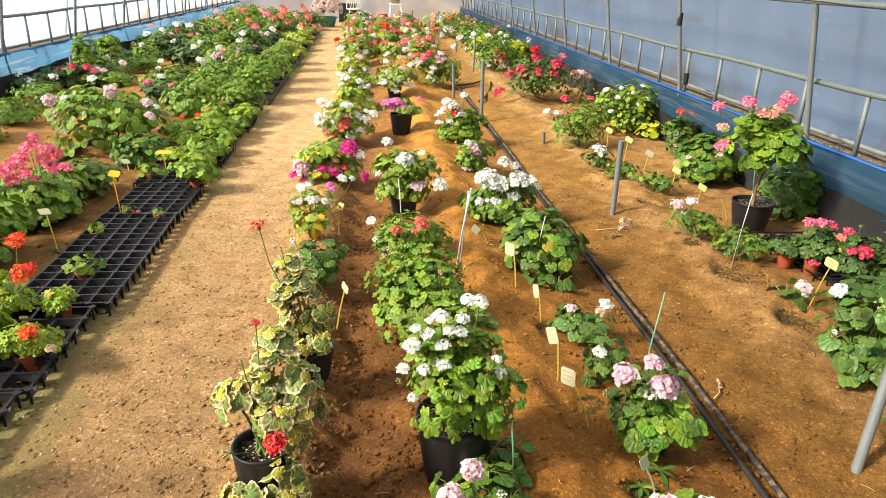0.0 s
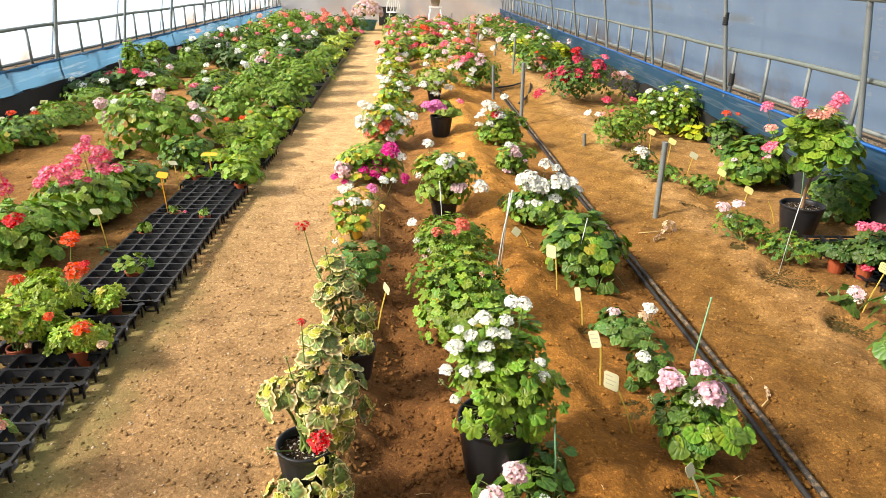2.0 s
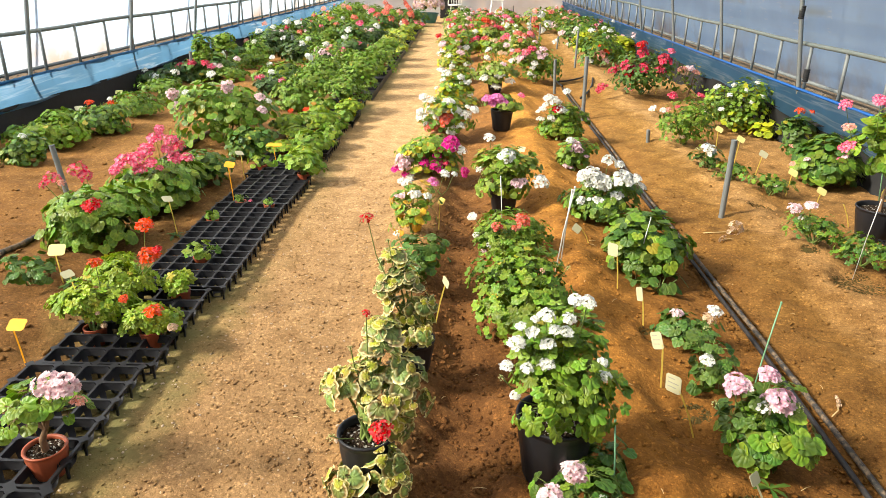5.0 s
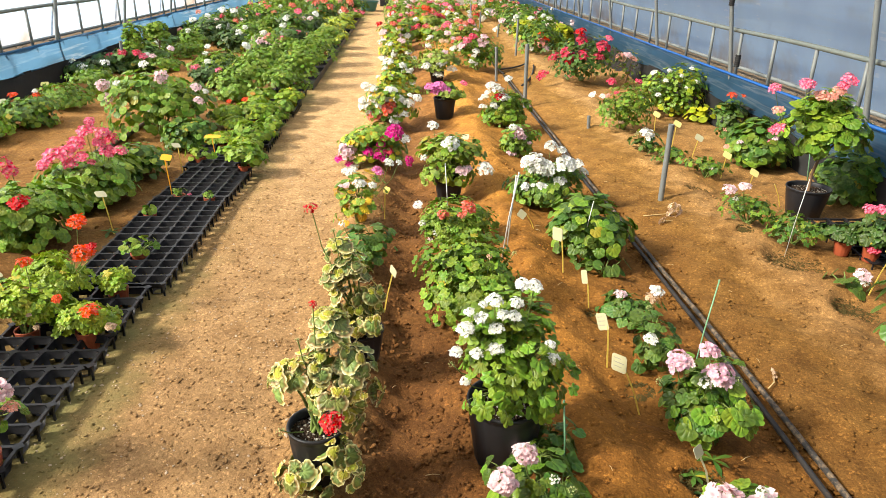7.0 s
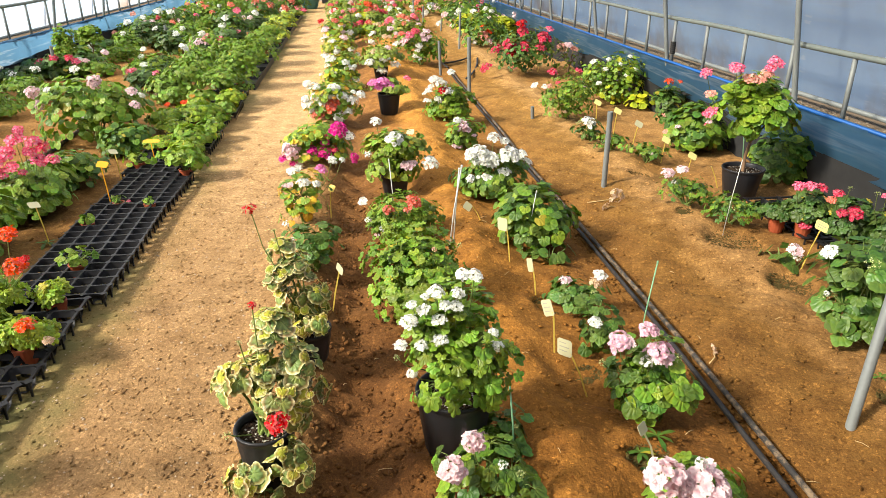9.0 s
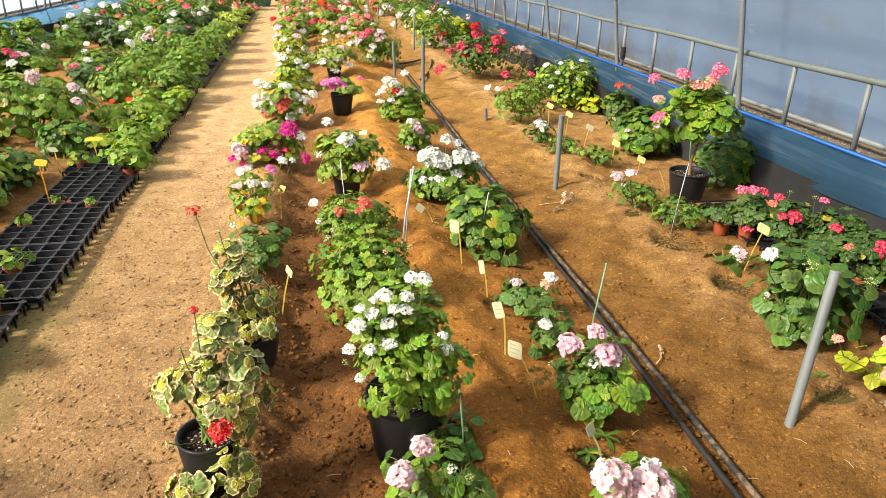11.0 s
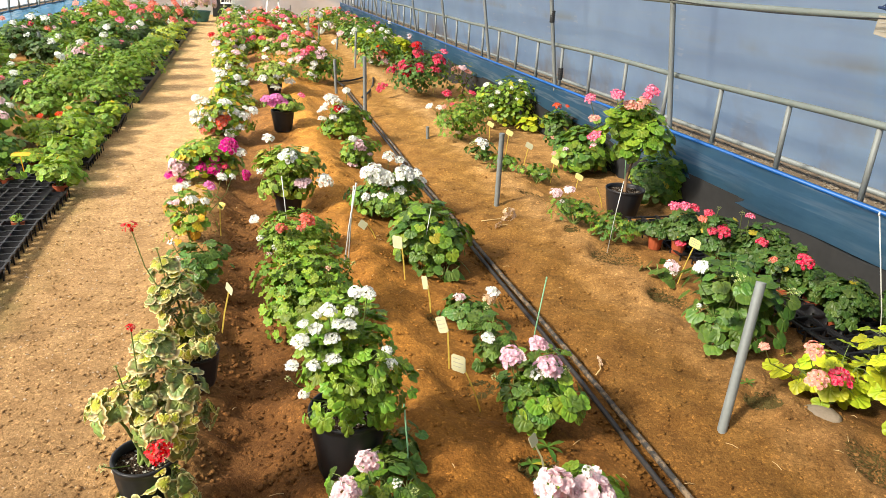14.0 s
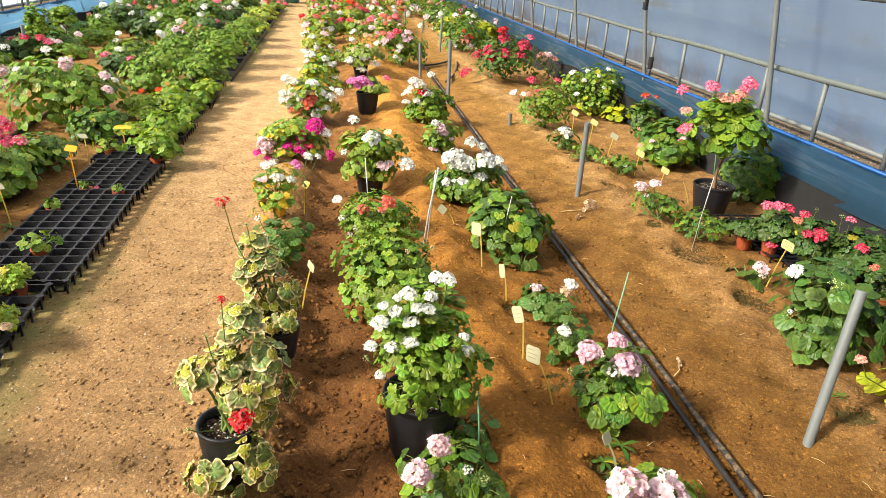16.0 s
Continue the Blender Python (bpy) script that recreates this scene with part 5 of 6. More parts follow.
# bed beyond the trays
plant("dark", -2.517, 3.910, 0.187, 0.366, low=0.02, leaves=50)
plant("large", -2.494, 4.567, 0.333, 0.680, heads=[(0.070, 0.566, 0.054, "rose", "loose", -0.20), (0.107, 0.528, 0.042, "rose", "loose", -0.20), (-0.089, 0.505, 0.046, "rose", "loose", -0.20), (-0.143, 0.465, 0.031, "rose", "loose", -0.20), (0.113, 0.348, 0.054, "red", "umbel", -0.20), (-0.053, 0.332, 0.021, "rose", "umbel", -0.20), (-0.039, 0.473, 0.024, "salmon", "umbel", -0.20)], extra=[('mid', 0.4)])
plant("large", -2.436, 5.324, 0.311, 0.748, heads=[(-0.085, 0.416, 0.069, "pink", "umbel", -0.22), (-0.152, 0.357, 0.052, "pink", "umbel", -0.22), (-0.005, 0.436, 0.062, "pink", "umbel", -0.22), (0.069, 0.494, 0.058, "pink", "umbel", -0.22), (0.141, 0.571, 0.054, "pink", "umbel", -0.22), (0.176, 0.628, 0.033, "pink", "umbel", -0.22), (0.240, 0.561, 0.047, "pink", "umbel", -0.22), (0.212, 0.496, 0.044, "pink", "umbel", -0.22), (0.291, 0.524, 0.043, "rose", "umbel", -0.22), (0.259, 0.439, 0.050, "pink", "umbel", -0.22), (0.335, 0.440, 0.043, "pink", "umbel", -0.22), (0.000, 0.359, 0.052, "pink", "umbel", -0.22), (0.083, 0.398, 0.048, "pink", "umbel", -0.22), (0.141, 0.360, 0.027, "pink", "umbel", -0.22)], extra=[('mid', 0.3)], clumps=9)
plant("large", -2.594, 7.213, 0.616, 1.049, heads=[(-0.327, 0.546, 0.051, "pale pink", "ball", -0.31), (-0.298, 0.429, 0.042, "pale pink", "ball", -0.31), (0.185, 0.621, 0.054, "pale pink", "ball", -0.31), (0.475, 0.529, 0.045, "pale pink", "umbel", -0.31), (0.484, 0.412, 0.045, "pale pink", "umbel", -0.31), (0.050, 0.724, 0.041, "white", "umbel", -0.31), (0.047, 0.340, 0.041, "white", "umbel", -0.31), (-0.207, 0.557, 0.032, "white", "umbel", -0.31), (0.553, 0.489, 0.027, "white", "umbel", -0.31)], clumps=11)
plant("bright", -4.110, 6.919, 0.284, 0.649, clumps=8)
plant("zonal", -3.843, 7.399, 0.263, 0.609, heads=[(-0.040, 0.391, 0.041, "orange red", "umbel", -0.18), (0.172, 0.393, 0.035, "orange red", "umbel", -0.18), (0.168, 0.425, 0.025, "white", "umbel", -0.18)], extra=[('dark', 0.4)])
plant("parsley", -3.962, 8.289, 0.262, 0.674)
plant("parsley", -3.954, 9.198, 0.282, 0.776)
plant("zonal", -4.358, 6.807, 0.184, 0.311)
plant("dark", -4.277, 10.921, 0.323, 0.687, heads=[(-0.128, 0.277, 0.067, "rose", "umbel", -0.21), (0.042, 0.326, 0.074, "rose", "umbel", -0.21), (0.246, 0.328, 0.066, "rose", "umbel", -0.21), (0.321, 0.281, 0.058, "pink", "umbel", -0.21), (-0.048, 0.262, 0.059, "red", "umbel", -0.21)])
plant("bright", -4.138, 11.914, 0.554, 0.420, trunk=True, low=0.3)
plant("bright", -4.152, 10.972, 0.687, 0.329, trunk=True, low=0.2)
plant("dark", -4.071, 10.931, 0.227, 0.547, heads=[(0.139, 0.291, 0.051, "white", "umbel", -0.16), (0.219, 0.275, 0.051, "pale pink", "umbel", -0.16), (0.493, 0.381, 0.051, "pale pink", "umbel", -0.16)])
plant("parsley", -3.837, 12.282, 0.273, 0.859)
plant("parsley", -3.772, 10.919, 0.221, 0.632)
plant("lobed", -2.806, 10.106, 0.362, 0.733, heads=[(-0.009, 0.516, 0.039, "white", "umbel", -0.22), (-0.035, 0.328, 0.052, "white", "umbel", -0.22), (0.210, 0.220, 0.065, "pale pink", "umbel", -0.22), (0.474, 0.535, 0.058, "white", "umbel", -0.22)], extra=[('bright', 0.3)])
plant("lobed", -2.313, 8.977, 0.295, 0.608, heads=[(-0.344, 0.154, 0.029, "white", "umbel", -0.18), (-0.144, 0.143, 0.029, "faded", "umbel", -0.18)])
plant("zonal", -4.225, 14.741, 0.492, 0.788, heads=[(-0.111, 0.456, 0.069, "white", "umbel", -0.24), (0.171, 0.531, 0.058, "white", "umbel", -0.24), (0.328, 0.449, 0.068, "pale pink", "umbel", -0.24), (0.012, 0.593, 0.059, "salmon", "umbel", -0.24)])
plant("dark", -3.788, 15.297, 0.594, 1.060, heads=[(-0.104, 0.604, 0.080, "white", "umbel", -0.32), (0.121, 0.585, 0.070, "white", "umbel", -0.32), (0.278, 0.424, 0.060, "pale pink", "umbel", -0.32)])
plant("zonal", -2.491, 12.148, 0.469, 0.777, heads=[(-0.071, 0.366, 0.070, "pale pink", "double", -0.23), (0.050, 0.428, 0.070, "salmon", "double", -0.23), (0.152, 0.342, 0.070, "pale pink", "double", -0.23), (0.246, 0.404, 0.062, "pink", "umbel", -0.23), (-0.018, 0.488, 0.055, "white", "umbel", -0.23), (-0.212, 0.295, 0.063, "faded", "umbel", -0.23)])
plant("dark", -2.570, 14.997, 0.588, 1.022, heads=[(-0.038, 0.488, 0.077, "white", "umbel", -0.31), (-0.101, 0.349, 0.077, "white", "umbel", -0.31), (0.190, 0.616, 0.077, "pink", "umbel", -0.31), (0.085, 0.720, 0.067, "coral", "umbel", -0.31), (0.520, 0.567, 0.067, "white", "umbel", -0.31)])
plant("bright", -3.513, 18.324, 0.740, 1.337, heads=[(-0.225, 0.697, 0.072, "salmon", "umbel", -0.40), (0.384, 0.715, 0.071, "coral", "umbel", -0.40)])
plant("dark", -2.374, 18.193, 0.539, 1.169, heads=[(-0.074, 0.585, 0.094, "coral", "umbel", -0.35), (0.130, 0.650, 0.094, "coral", "umbel", -0.35), (0.260, 0.499, 0.094, "coral", "umbel", -0.35), (0.596, 0.425, 0.094, "coral", "umbel", -0.35), (0.466, 0.653, 0.094, "salmon", "umbel", -0.35), (-0.013, 0.419, 0.082, "rose", "umbel", -0.35), (0.200, 0.752, 0.094, "coral", "umbel", -0.35), (0.670, 0.756, 0.093, "coral", "umbel", -0.35), (0.734, 0.592, 0.093, "coral", "umbel", -0.35), (-0.205, 0.673, 0.094, "pink", "umbel", -0.35)])
plant("lobed", -3.887, 23.377, 0.556, 1.522, heads=[(0.445, 0.488, 0.107, "salmon", "umbel", -0.46), (-0.250, 0.515, 0.092, "salmon", "umbel", -0.46), (1.058, 0.608, 0.106, "coral", "umbel", -0.46), (1.665, 0.613, 0.106, "coral", "umbel", -0.46)])
plant("dark", -1.888, 21.828, 0.510, 0.878, heads=[(-0.055, 0.414, 0.114, "coral", "umbel", -0.26), (-0.307, 0.132, 0.100, "white", "umbel", -0.26), (0.105, 0.167, 0.100, "pink", "umbel", -0.26), (0.269, 0.106, 0.085, "pink", "umbel", -0.26), (-0.585, 0.208, 0.100, "rose", "umbel", -0.26)])
plant("dark", -2.295, 5.788, 0.270, 0.446, extra=[('mid', 0.4)])
plant("dark", -2.185, 6.766, 0.278, 0.487, heads=[(0.286, 0.133, 0.017, "faded", "umbel", -0.15), (0.338, 0.154, 0.017, "faded", "umbel", -0.15)], extra=[('mid', 0.3)])
plant("zonal", -3.960, 6.229, 0.277, 0.395, heads=[(0.085, 0.316, 0.032, "white", "umbel", -0.12)], extra=[('dark', 0.5)])
plant("zonal", -4.209, 7.153, 0.300, 0.445)
# pots standing in the trays
plant("round", -1.630, 2.540, 0.375, 0.330, low=0.14, pot=(0.07, 0.11, TERRA), heads=[(0.139, 0.444, 0.041, "pale pink", "double", -0.10), (0.186, 0.441, 0.044, "pale pink", "double", -0.10), (0.220, 0.380, 0.022, "salmon", "umbel", -0.10)], trunk=True, leaves=70)
plant("scented", -1.913, 3.408, 0.333, 0.361, pot=(0.05, 0.09, TERRA), heads=[(0.127, 0.464, 0.029, "orange red", "umbel", -0.11), (0.220, 0.294, 0.020, "orange red", "umbel", -0.11), (0.110, 0.158, 0.014, "faded", "umbel", -0.11), (0.092, 0.218, 0.011, "faded", "umbel", -0.11)])
plant("scented", -1.642, 3.381, 0.218, 0.265, pot=(0.05, 0.09, TERRA), heads=[(0.069, 0.241, 0.042, "orange red", "umbel", -0.08), (0.142, 0.159, 0.022, "faded", "umbel", -0.08)])
plant("scented", -1.937, 3.740, 0.251, 0.313, pot=(0.05, 0.09, TERRA), heads=[(0.209, 0.357, 0.048, "orange red", "umbel", -0.09), (0.212, 0.507, 0.042, "orange red", "umbel", -0.09), (0.253, 0.380, 0.024, "red", "umbel", -0.09)])
plant("scented", -1.678, 3.809, 0.200, 0.186, pot=(0.05, 0.09, TERRA))
plant("scented", -2.133, 4.029, 0.128, 0.273, pot=(0.05, 0.09, TERRA))
plant("zonal", -1.732, 4.248, 0.172, 0.212, pot=(0.045, 0.08, TERRA), leaves=26)
plant("zonal", -1.900, 4.907, 0.095, 0.099, pot=(0.04, 0.07, TERRA), leaves=8)
plant("fine", -1.824, 5.271, 0.057, 0.105, pot=(0.04, 0.07, TERRA), heads=[(0.077, 0.090, 0.014, "pink", "umbel", -0.03)], leaves=8)
plant("fine", -1.612, 5.231, 0.107, 0.091, pot=(0.04, 0.07, TERRA), leaves=8)
plant("zonal", -1.530, 5.942, 0.278, 0.370, pot=(0.05, 0.09, TERRA), extra=[('bright', 0.5)])
plant("zonal", -1.933, 6.168, 0.165, 0.245, pot=(0.05, 0.09, TERRA), extra=[('bright', 0.5)], leaves=30)
plant("zonal", -1.667, 6.791, 0.217, 0.452, pot=(0.05, 0.09, TERRA), extra=[('bright', 0.3)])
plant("scented", -1.761, 7.637, 0.247, 0.570, pot=(0.05, 0.09, TERRA), heads=[(-0.229, 0.293, 0.029, "orange red", "umbel", -0.17), (-0.075, 0.311, 0.034, "orange red", "umbel", -0.17)], extra=[('mid', 0.5)])
plant("scented", -2.031, 7.547, 0.231, 0.419, pot=(0.05, 0.09, TERRA), extra=[('mid', 0.5)])
plant("parsley", -1.700, 8.804, 0.447, 0.623, pot=(0.055, 0.09, TERRA))
plant("parsley", -2.144, 9.181, 0.483, 0.655, pot=(0.055, 0.09, TERRA))
plant("parsley", -1.680, 9.806, 0.509, 0.694, pot=(0.055, 0.09, TERRA))
plant("parsley", -2.215, 10.464, 0.446, 0.699, pot=(0.055, 0.09, TERRA))
plant("parsley", -1.660, 10.749, 0.525, 0.711, pot=(0.055, 0.09, TERRA))
plant("parsley", -2.067, 11.265, 0.485, 0.643, pot=(0.055, 0.09, TERRA))
plant("parsley", -1.640, 11.770, 0.525, 0.613, pot=(0.055, 0.09, TERRA))
plant("parsley", -1.700, 12.907, 0.484, 0.676, pot=(0.055, 0.09, TERRA))
plant("pale", -1.597, 13.888, 0.358, 0.551, pot=(0.055, 0.09, TERRA), extra=[('lime', 0.3)])
plant("pale", -1.854, 15.293, 0.358, 0.610, pot=(0.055, 0.09, TERRA), extra=[('lime', 0.3)])
plant("pale", -1.703, 16.194, 0.344, 0.582, pot=(0.055, 0.09, TERRA), extra=[('lime', 0.3)])
plant("pale", -1.777, 17.732, 0.304, 0.596, pot=(0.055, 0.09, TERRA), extra=[('lime', 0.3)])
plant("pale", -1.765, 19.267, 0.276, 0.587, pot=(0.055, 0.09, TERRA), extra=[('lime', 0.3)])
plant("pale", -1.951, 17.438, 0.287, 0.629, pot=(0.055, 0.09, TERRA), extra=[('lime', 0.3)])
for x, y, h, w in ((-1.62, 6.38, 0.20, 0.30), (-1.86, 6.62, 0.19, 0.30), (-1.58, 7.12, 0.21, 0.32), (-1.88, 7.14, 0.20, 0.30), (-1.56, 7.96, 0.22, 0.30), (-1.86, 8.10, 0.22, 0.34), (-1.58, 8.42, 0.24, 0.32), (-1.90, 8.52, 0.24, 0.34), (-1.60, 7.52, 0.18, 0.28)):
    plant("scented" if int(y * 100) % 4 else "zonal", x, y, h, w, pot=(0.05, 0.09, TERRA), extra=[("bright", 0.3), ("old", 0.02)], clumps=5)
# pots along the side wall
plant("deep", 2.314, 4.329, 0.184, 0.291, pot=(0.05, 0.09, TERRA))
plant("deep", 2.411, 4.213, 0.301, 0.302, pot=(0.05, 0.09, TERRA), heads=[(-0.160, 0.395, 0.032, "pink", "umbel", -0.11), (-0.091, 0.391, 0.033, "pink", "umbel", -0.11), (-0.020, 0.376, 0.033, "rose", "umbel", -0.11), (-0.073, 0.148, 0.033, "rose", "umbel", -0.11)])
plant("deep", 2.592, 4.062, 0.321, 0.365, pot=(0.05, 0.09, TERRA), heads=[(-0.225, 0.402, 0.029, "rose", "umbel", -0.13), (-0.257, 0.365, 0.026, "coral", "umbel", -0.13), (-0.097, 0.282, 0.042, "rose", "double", -0.13), (-0.175, 0.287, 0.029, "rose", "umbel", -0.13), (-0.162, 0.426, 0.015, "bud", "buds", -0.13)])
plant("deep", 2.698, 3.859, 0.367, 0.343, pot=(0.05, 0.09, TERRA), heads=[(-0.207, 0.442, 0.026, "pink", "umbel", -0.12), (-0.082, 0.277, 0.032, "rose", "double", -0.12), (-0.265, 0.462, 0.014, "bud", "buds", -0.12)])
plant("deep", 2.582, 3.476, 0.344, 0.288, pot=(0.05, 0.09, TERRA), heads=[(-0.205, 0.335, 0.021, "coral", "umbel", -0.10)])
plant("deep", 2.661, 3.345, 0.256, 0.244, pot=(0.05, 0.09, TERRA), heads=[(-0.203, 0.378, 0.041, "rose", "double", -0.09)])
plant("deep", 2.630, 3.121, 0.312, 0.317, pot=(0.05, 0.09, TERRA), heads=[(-0.443, 0.334, 0.021, "bud", "buds", -0.11)])
plant("deep", 2.931, 3.029, 0.271, 0.359, pot=(0.05, 0.09, TERRA), heads=[(-0.080, 0.246, 0.024, "bud", "buds", -0.13)])
plant("deep", 2.885, 2.780, 0.264, 0.248, pot=(0.05, 0.09, TERRA))

# ---- trays beside the path ----


def tray(y, x, turn=0.0, nx=4, ny=6, pitch=0.102, high=0.072):
    """A black carrying tray: a lattice of square openings with rounded corners and cups on legs below."""
    owner = thing("plant_tray", "black plastic carrying tray with square cells, partly empty, on the soil", "tray", pose(x, y, gz(x, y), 0, 0, turn), "trays along the path")
    key, bar = ("tray", nx, ny), 0.05 * pitch
    if key not in MESHES:
        s = Shape()
        w, d = nx * pitch, ny * pitch
        for i in range(nx + 1):
            s.box(-w / 2 + i * pitch - bar, -w / 2 + i * pitch + bar, -d / 2, d / 2, high - 0.010, high)
        for j in range(ny + 1):
            s.box(-w / 2 - bar, w / 2 + bar, -d / 2 + j * pitch - bar, -d / 2 + j * pitch + bar, high - 0.011, high + 0.001)
        for i in range(nx + 1):
            for j in range(ny + 1):
                # webs that round the corners, and a leg
                cx, cy = -w / 2 + i * pitch, -d / 2 + j * pitch
                s.add([(cx - 4 * bar, cy, high + 0.0015), (cx, cy - 4 * bar, high + 0.0015), (cx + 4 * bar, cy, high + 0.0015), (cx, cy + 4 * bar, high + 0.0015)], [(0, 1, 2, 3)])
                s.box(cx - 0.004, cx + 0.004, cy - 0.004, cy + 0.004, 0.0, high - 0.01)
        MESHES[key] = s.mesh("lattice", BLACK, False)
        c = Shape()
        ring = lambda r, z: [(r * math.copysign(abs(math.cos(a)) ** 0.55, math.cos(a)), r * math.copysign(abs(math.sin(a)) ** 0.55, math.sin(a)), z) for a in [2 * math.pi * (k + 0.5) / 16 for k in range(16)]]
        levels = [(0.465 * pitch, high - 0.002), (0.42 * pitch, high * 0.55), (0.35 * pitch, 0.006), (0.20 * pitch, 0.004)]
        v = [p for r, z in levels for p in ring(r, z)]
        f = [(i * 16 + j, i * 16 + (j + 1) % 16, (i + 1) * 16 + (j + 1) % 16, (i + 1) * 16 + j) for i in (0, 2) for j in range(16)]
        f += [(16 + j, 16 + (j + 1) % 16, 32 + (j + 1) % 16, 32 + j) for j in range(16) if j % 4 in (1, 2)]
        MESHES[key, "cell"] = c.add(v, f).mesh("cell", BLACK)
    part("lattice", MESHES[key], BLACK, owner, smooth=False)
    for i in range(nx):
        for j in range(ny):
            part("cell", MESHES[key, "cell"], BLACK, owner, m=pose((i + 0.5 - nx / 2) * pitch, (j + 0.5 - ny / 2) * pitch, 0))
    return owner


for n in range(3):
    tray(2.02 + 0.73 * n, -1.783 + 0.010 * (-1) ** n, -0.6 + 1.1 * n, 4, 6, 0.118)
for n in range(8):
    tray(4.21 + 0.69 * n, -1.742 + 0.022 * (-1) ** n + (0.03 if n == 1 else 0.0), 1.6 * math.sin(2.3 * n), 5, 7, 0.095)
for n in range(16):
    y = 10.0 + 0.68 * n
    owner = thing("plant_tray", "black plastic tray edge under a mass of potted plants", "tray", pose(-1.72 - 0.006 * n, y, gz(-1.72, y)), "trays along the path")
    s = Shape().box(-0.24, 0.24, -0.33, 0.33, 0.0, 0.03)
    for sx in (-0.24, 0.235):
        s.box(sx, sx + 0.006, -0.33, 0.33, 0.03, 0.085)
    for sy in (-0.33, 0.325):
        s.box(-0.234, 0.235, sy, sy + 0.006, 0.03, 0.085)
    part("body", s, BLACK, owner, smooth=False)

for n in range(4):
    tray(2.55 + 0.64 * n, 2.64 + 0.02 * (-1) ** n, 1.5 - n)

# ---- the far beds, where one plant hides the next ----


def far_beds():
    rng = random.Random(21)
    colours = ["white", "pale pink", "pink", "coral", "salmon", "white", "pale pink", "rose"]
    spots = []
    for y in np.arange(9.5, 24.5, 0.85):
        spots += [(-2.55, y, 0.36), (-4.3, y + 0.4, 0.24 if y < 14 else 0.40)]
        if y > 12.5:
            spots += [(-3.15, y + 0.3, 0.42), (-3.8, y, 0.45)]
    for y in np.arange(14.5, 24.5, 0.75):
        spots += [(-0.45, y, 0.42), (0.15, y + 0.3, 0.36), (0.72, y, 0.42), (2.35, y, 0.5), (2.75, y + 0.4, 0.42)]
    for x, y, high in spots:
        x, y = x + rng.uniform(-0.15, 0.15), y + rng.uniform(-0.2, 0.2)
        kind = rng.choice(["zonal", "lobed", "dark", "parsley", "bright", "deep"] if x < -2 else ["zonal", "pale", "lobed", "pale", "dark", "lime"])
        h, w = high * rng.uniform(0.75, 1.15), rng.uniform(0.5, 0.75)
        heads = []
        if kind not in ("parsley", "bright"):
            for k in range(rng.randint(0, 3) if x < -2 else rng.randint(2, 5)):
                main = rng.choice(colours) if k == 0 else main
                a = rng.uniform(0, 6.3)
                heads.append((0.4 * w * math.cos(a), gz(x, y) + h * rng.uniform(0.75, 1.08), rng.uniform(0.038, 0.056), main, "far", -0.3 * w * abs(math.sin(a))))
        plant(kind, x, y, h, w, heads=heads, group="far beds")


far_beds()

# ---- labels, stakes, rods ----


def plant_label(x, y, height, lean_x, lean_y, plate_turn, stalk=YELLOW, plate=CREAM, size=0.055, tee=False, writing=False, side_hung=False):
    """A stuck-in plant label: a thin stalk and a tilted plate."""
    foot = gz(x, y)
    colour = "amber" if plate == AMBER else "cream" if plate == CREAM else "yellow"
    owner = thing("plant_label", f"{colour} plastic plant label on a thin stalk stuck in soil", "label", pose(x, y, foot), "plant labels")
    top = Vector((lean_x, lean_y, height))
    s = Shape()
    side = Vector((0.0035, 0, 0))
    pts = [Vector((0, 0, -0.04)), top * 0.5, top]
    v = [q for p in pts for q in (p - side, p + side, p + side + Vector((0, 0.002, 0)), p - side + Vector((0, 0.002, 0)))]
    s.add(v, [(i * 4 + j, i * 4 + (j + 1) % 4, i * 4 + 4 + (j + 1) % 4, i * 4 + 4 + j) for i in range(2) for j in range(4)] + [(3, 2, 1, 0), (8, 9, 10, 11)])
    part("stalk", s, stalk, owner, smooth=False)
    m = Matrix.Translation(top) @ pose(0, 0, 0, *plate_turn) @ pose(-0.45 * size if side_hung else 0, 0, -0.25 * size if side_hung else 0)
    p = Shape()
    a, b = (size * 0.5, size * (0.55 if side_hung else 0.40)) if not tee else (size * 0.62, size * 0.22)
    corner = 0.12 * size
    outline = [(-a, corner), (-a + corner, 0), (a - corner, 0), (a, corner), (a, 2 * b - corner), (a - corner, 2 * b), (-a + corner, 2 * b), (-a, 2 * b - corner)]
    n = len(outline)
    p.add([(u, -0.0008, w) for u, w in outline] + [(u, 0.0008, w) for u, w in outline], [tuple(range(n))[::-1], tuple(range(n, 2 * n))] + [(j, (j + 1) % n, n + (j + 1) % n, n + j) for j in range(n)])
    ob = part("plate", p, plate, owner, smooth=False, m=m)
    if writing:
        w = Shape()
        for k, (u0, u1) in enumerate(((-0.7, 0.2), (-0.7, 0.65), (-0.7, 0.4))):
            z = 2 * b * (0.78 - 0.24 * k)
            w.box(a * u0, a * u1, -0.0016, -0.0010, z - 0.0016, z + 0.0016)
        part("writing", w, INK, ob, smooth=False)
    return owner


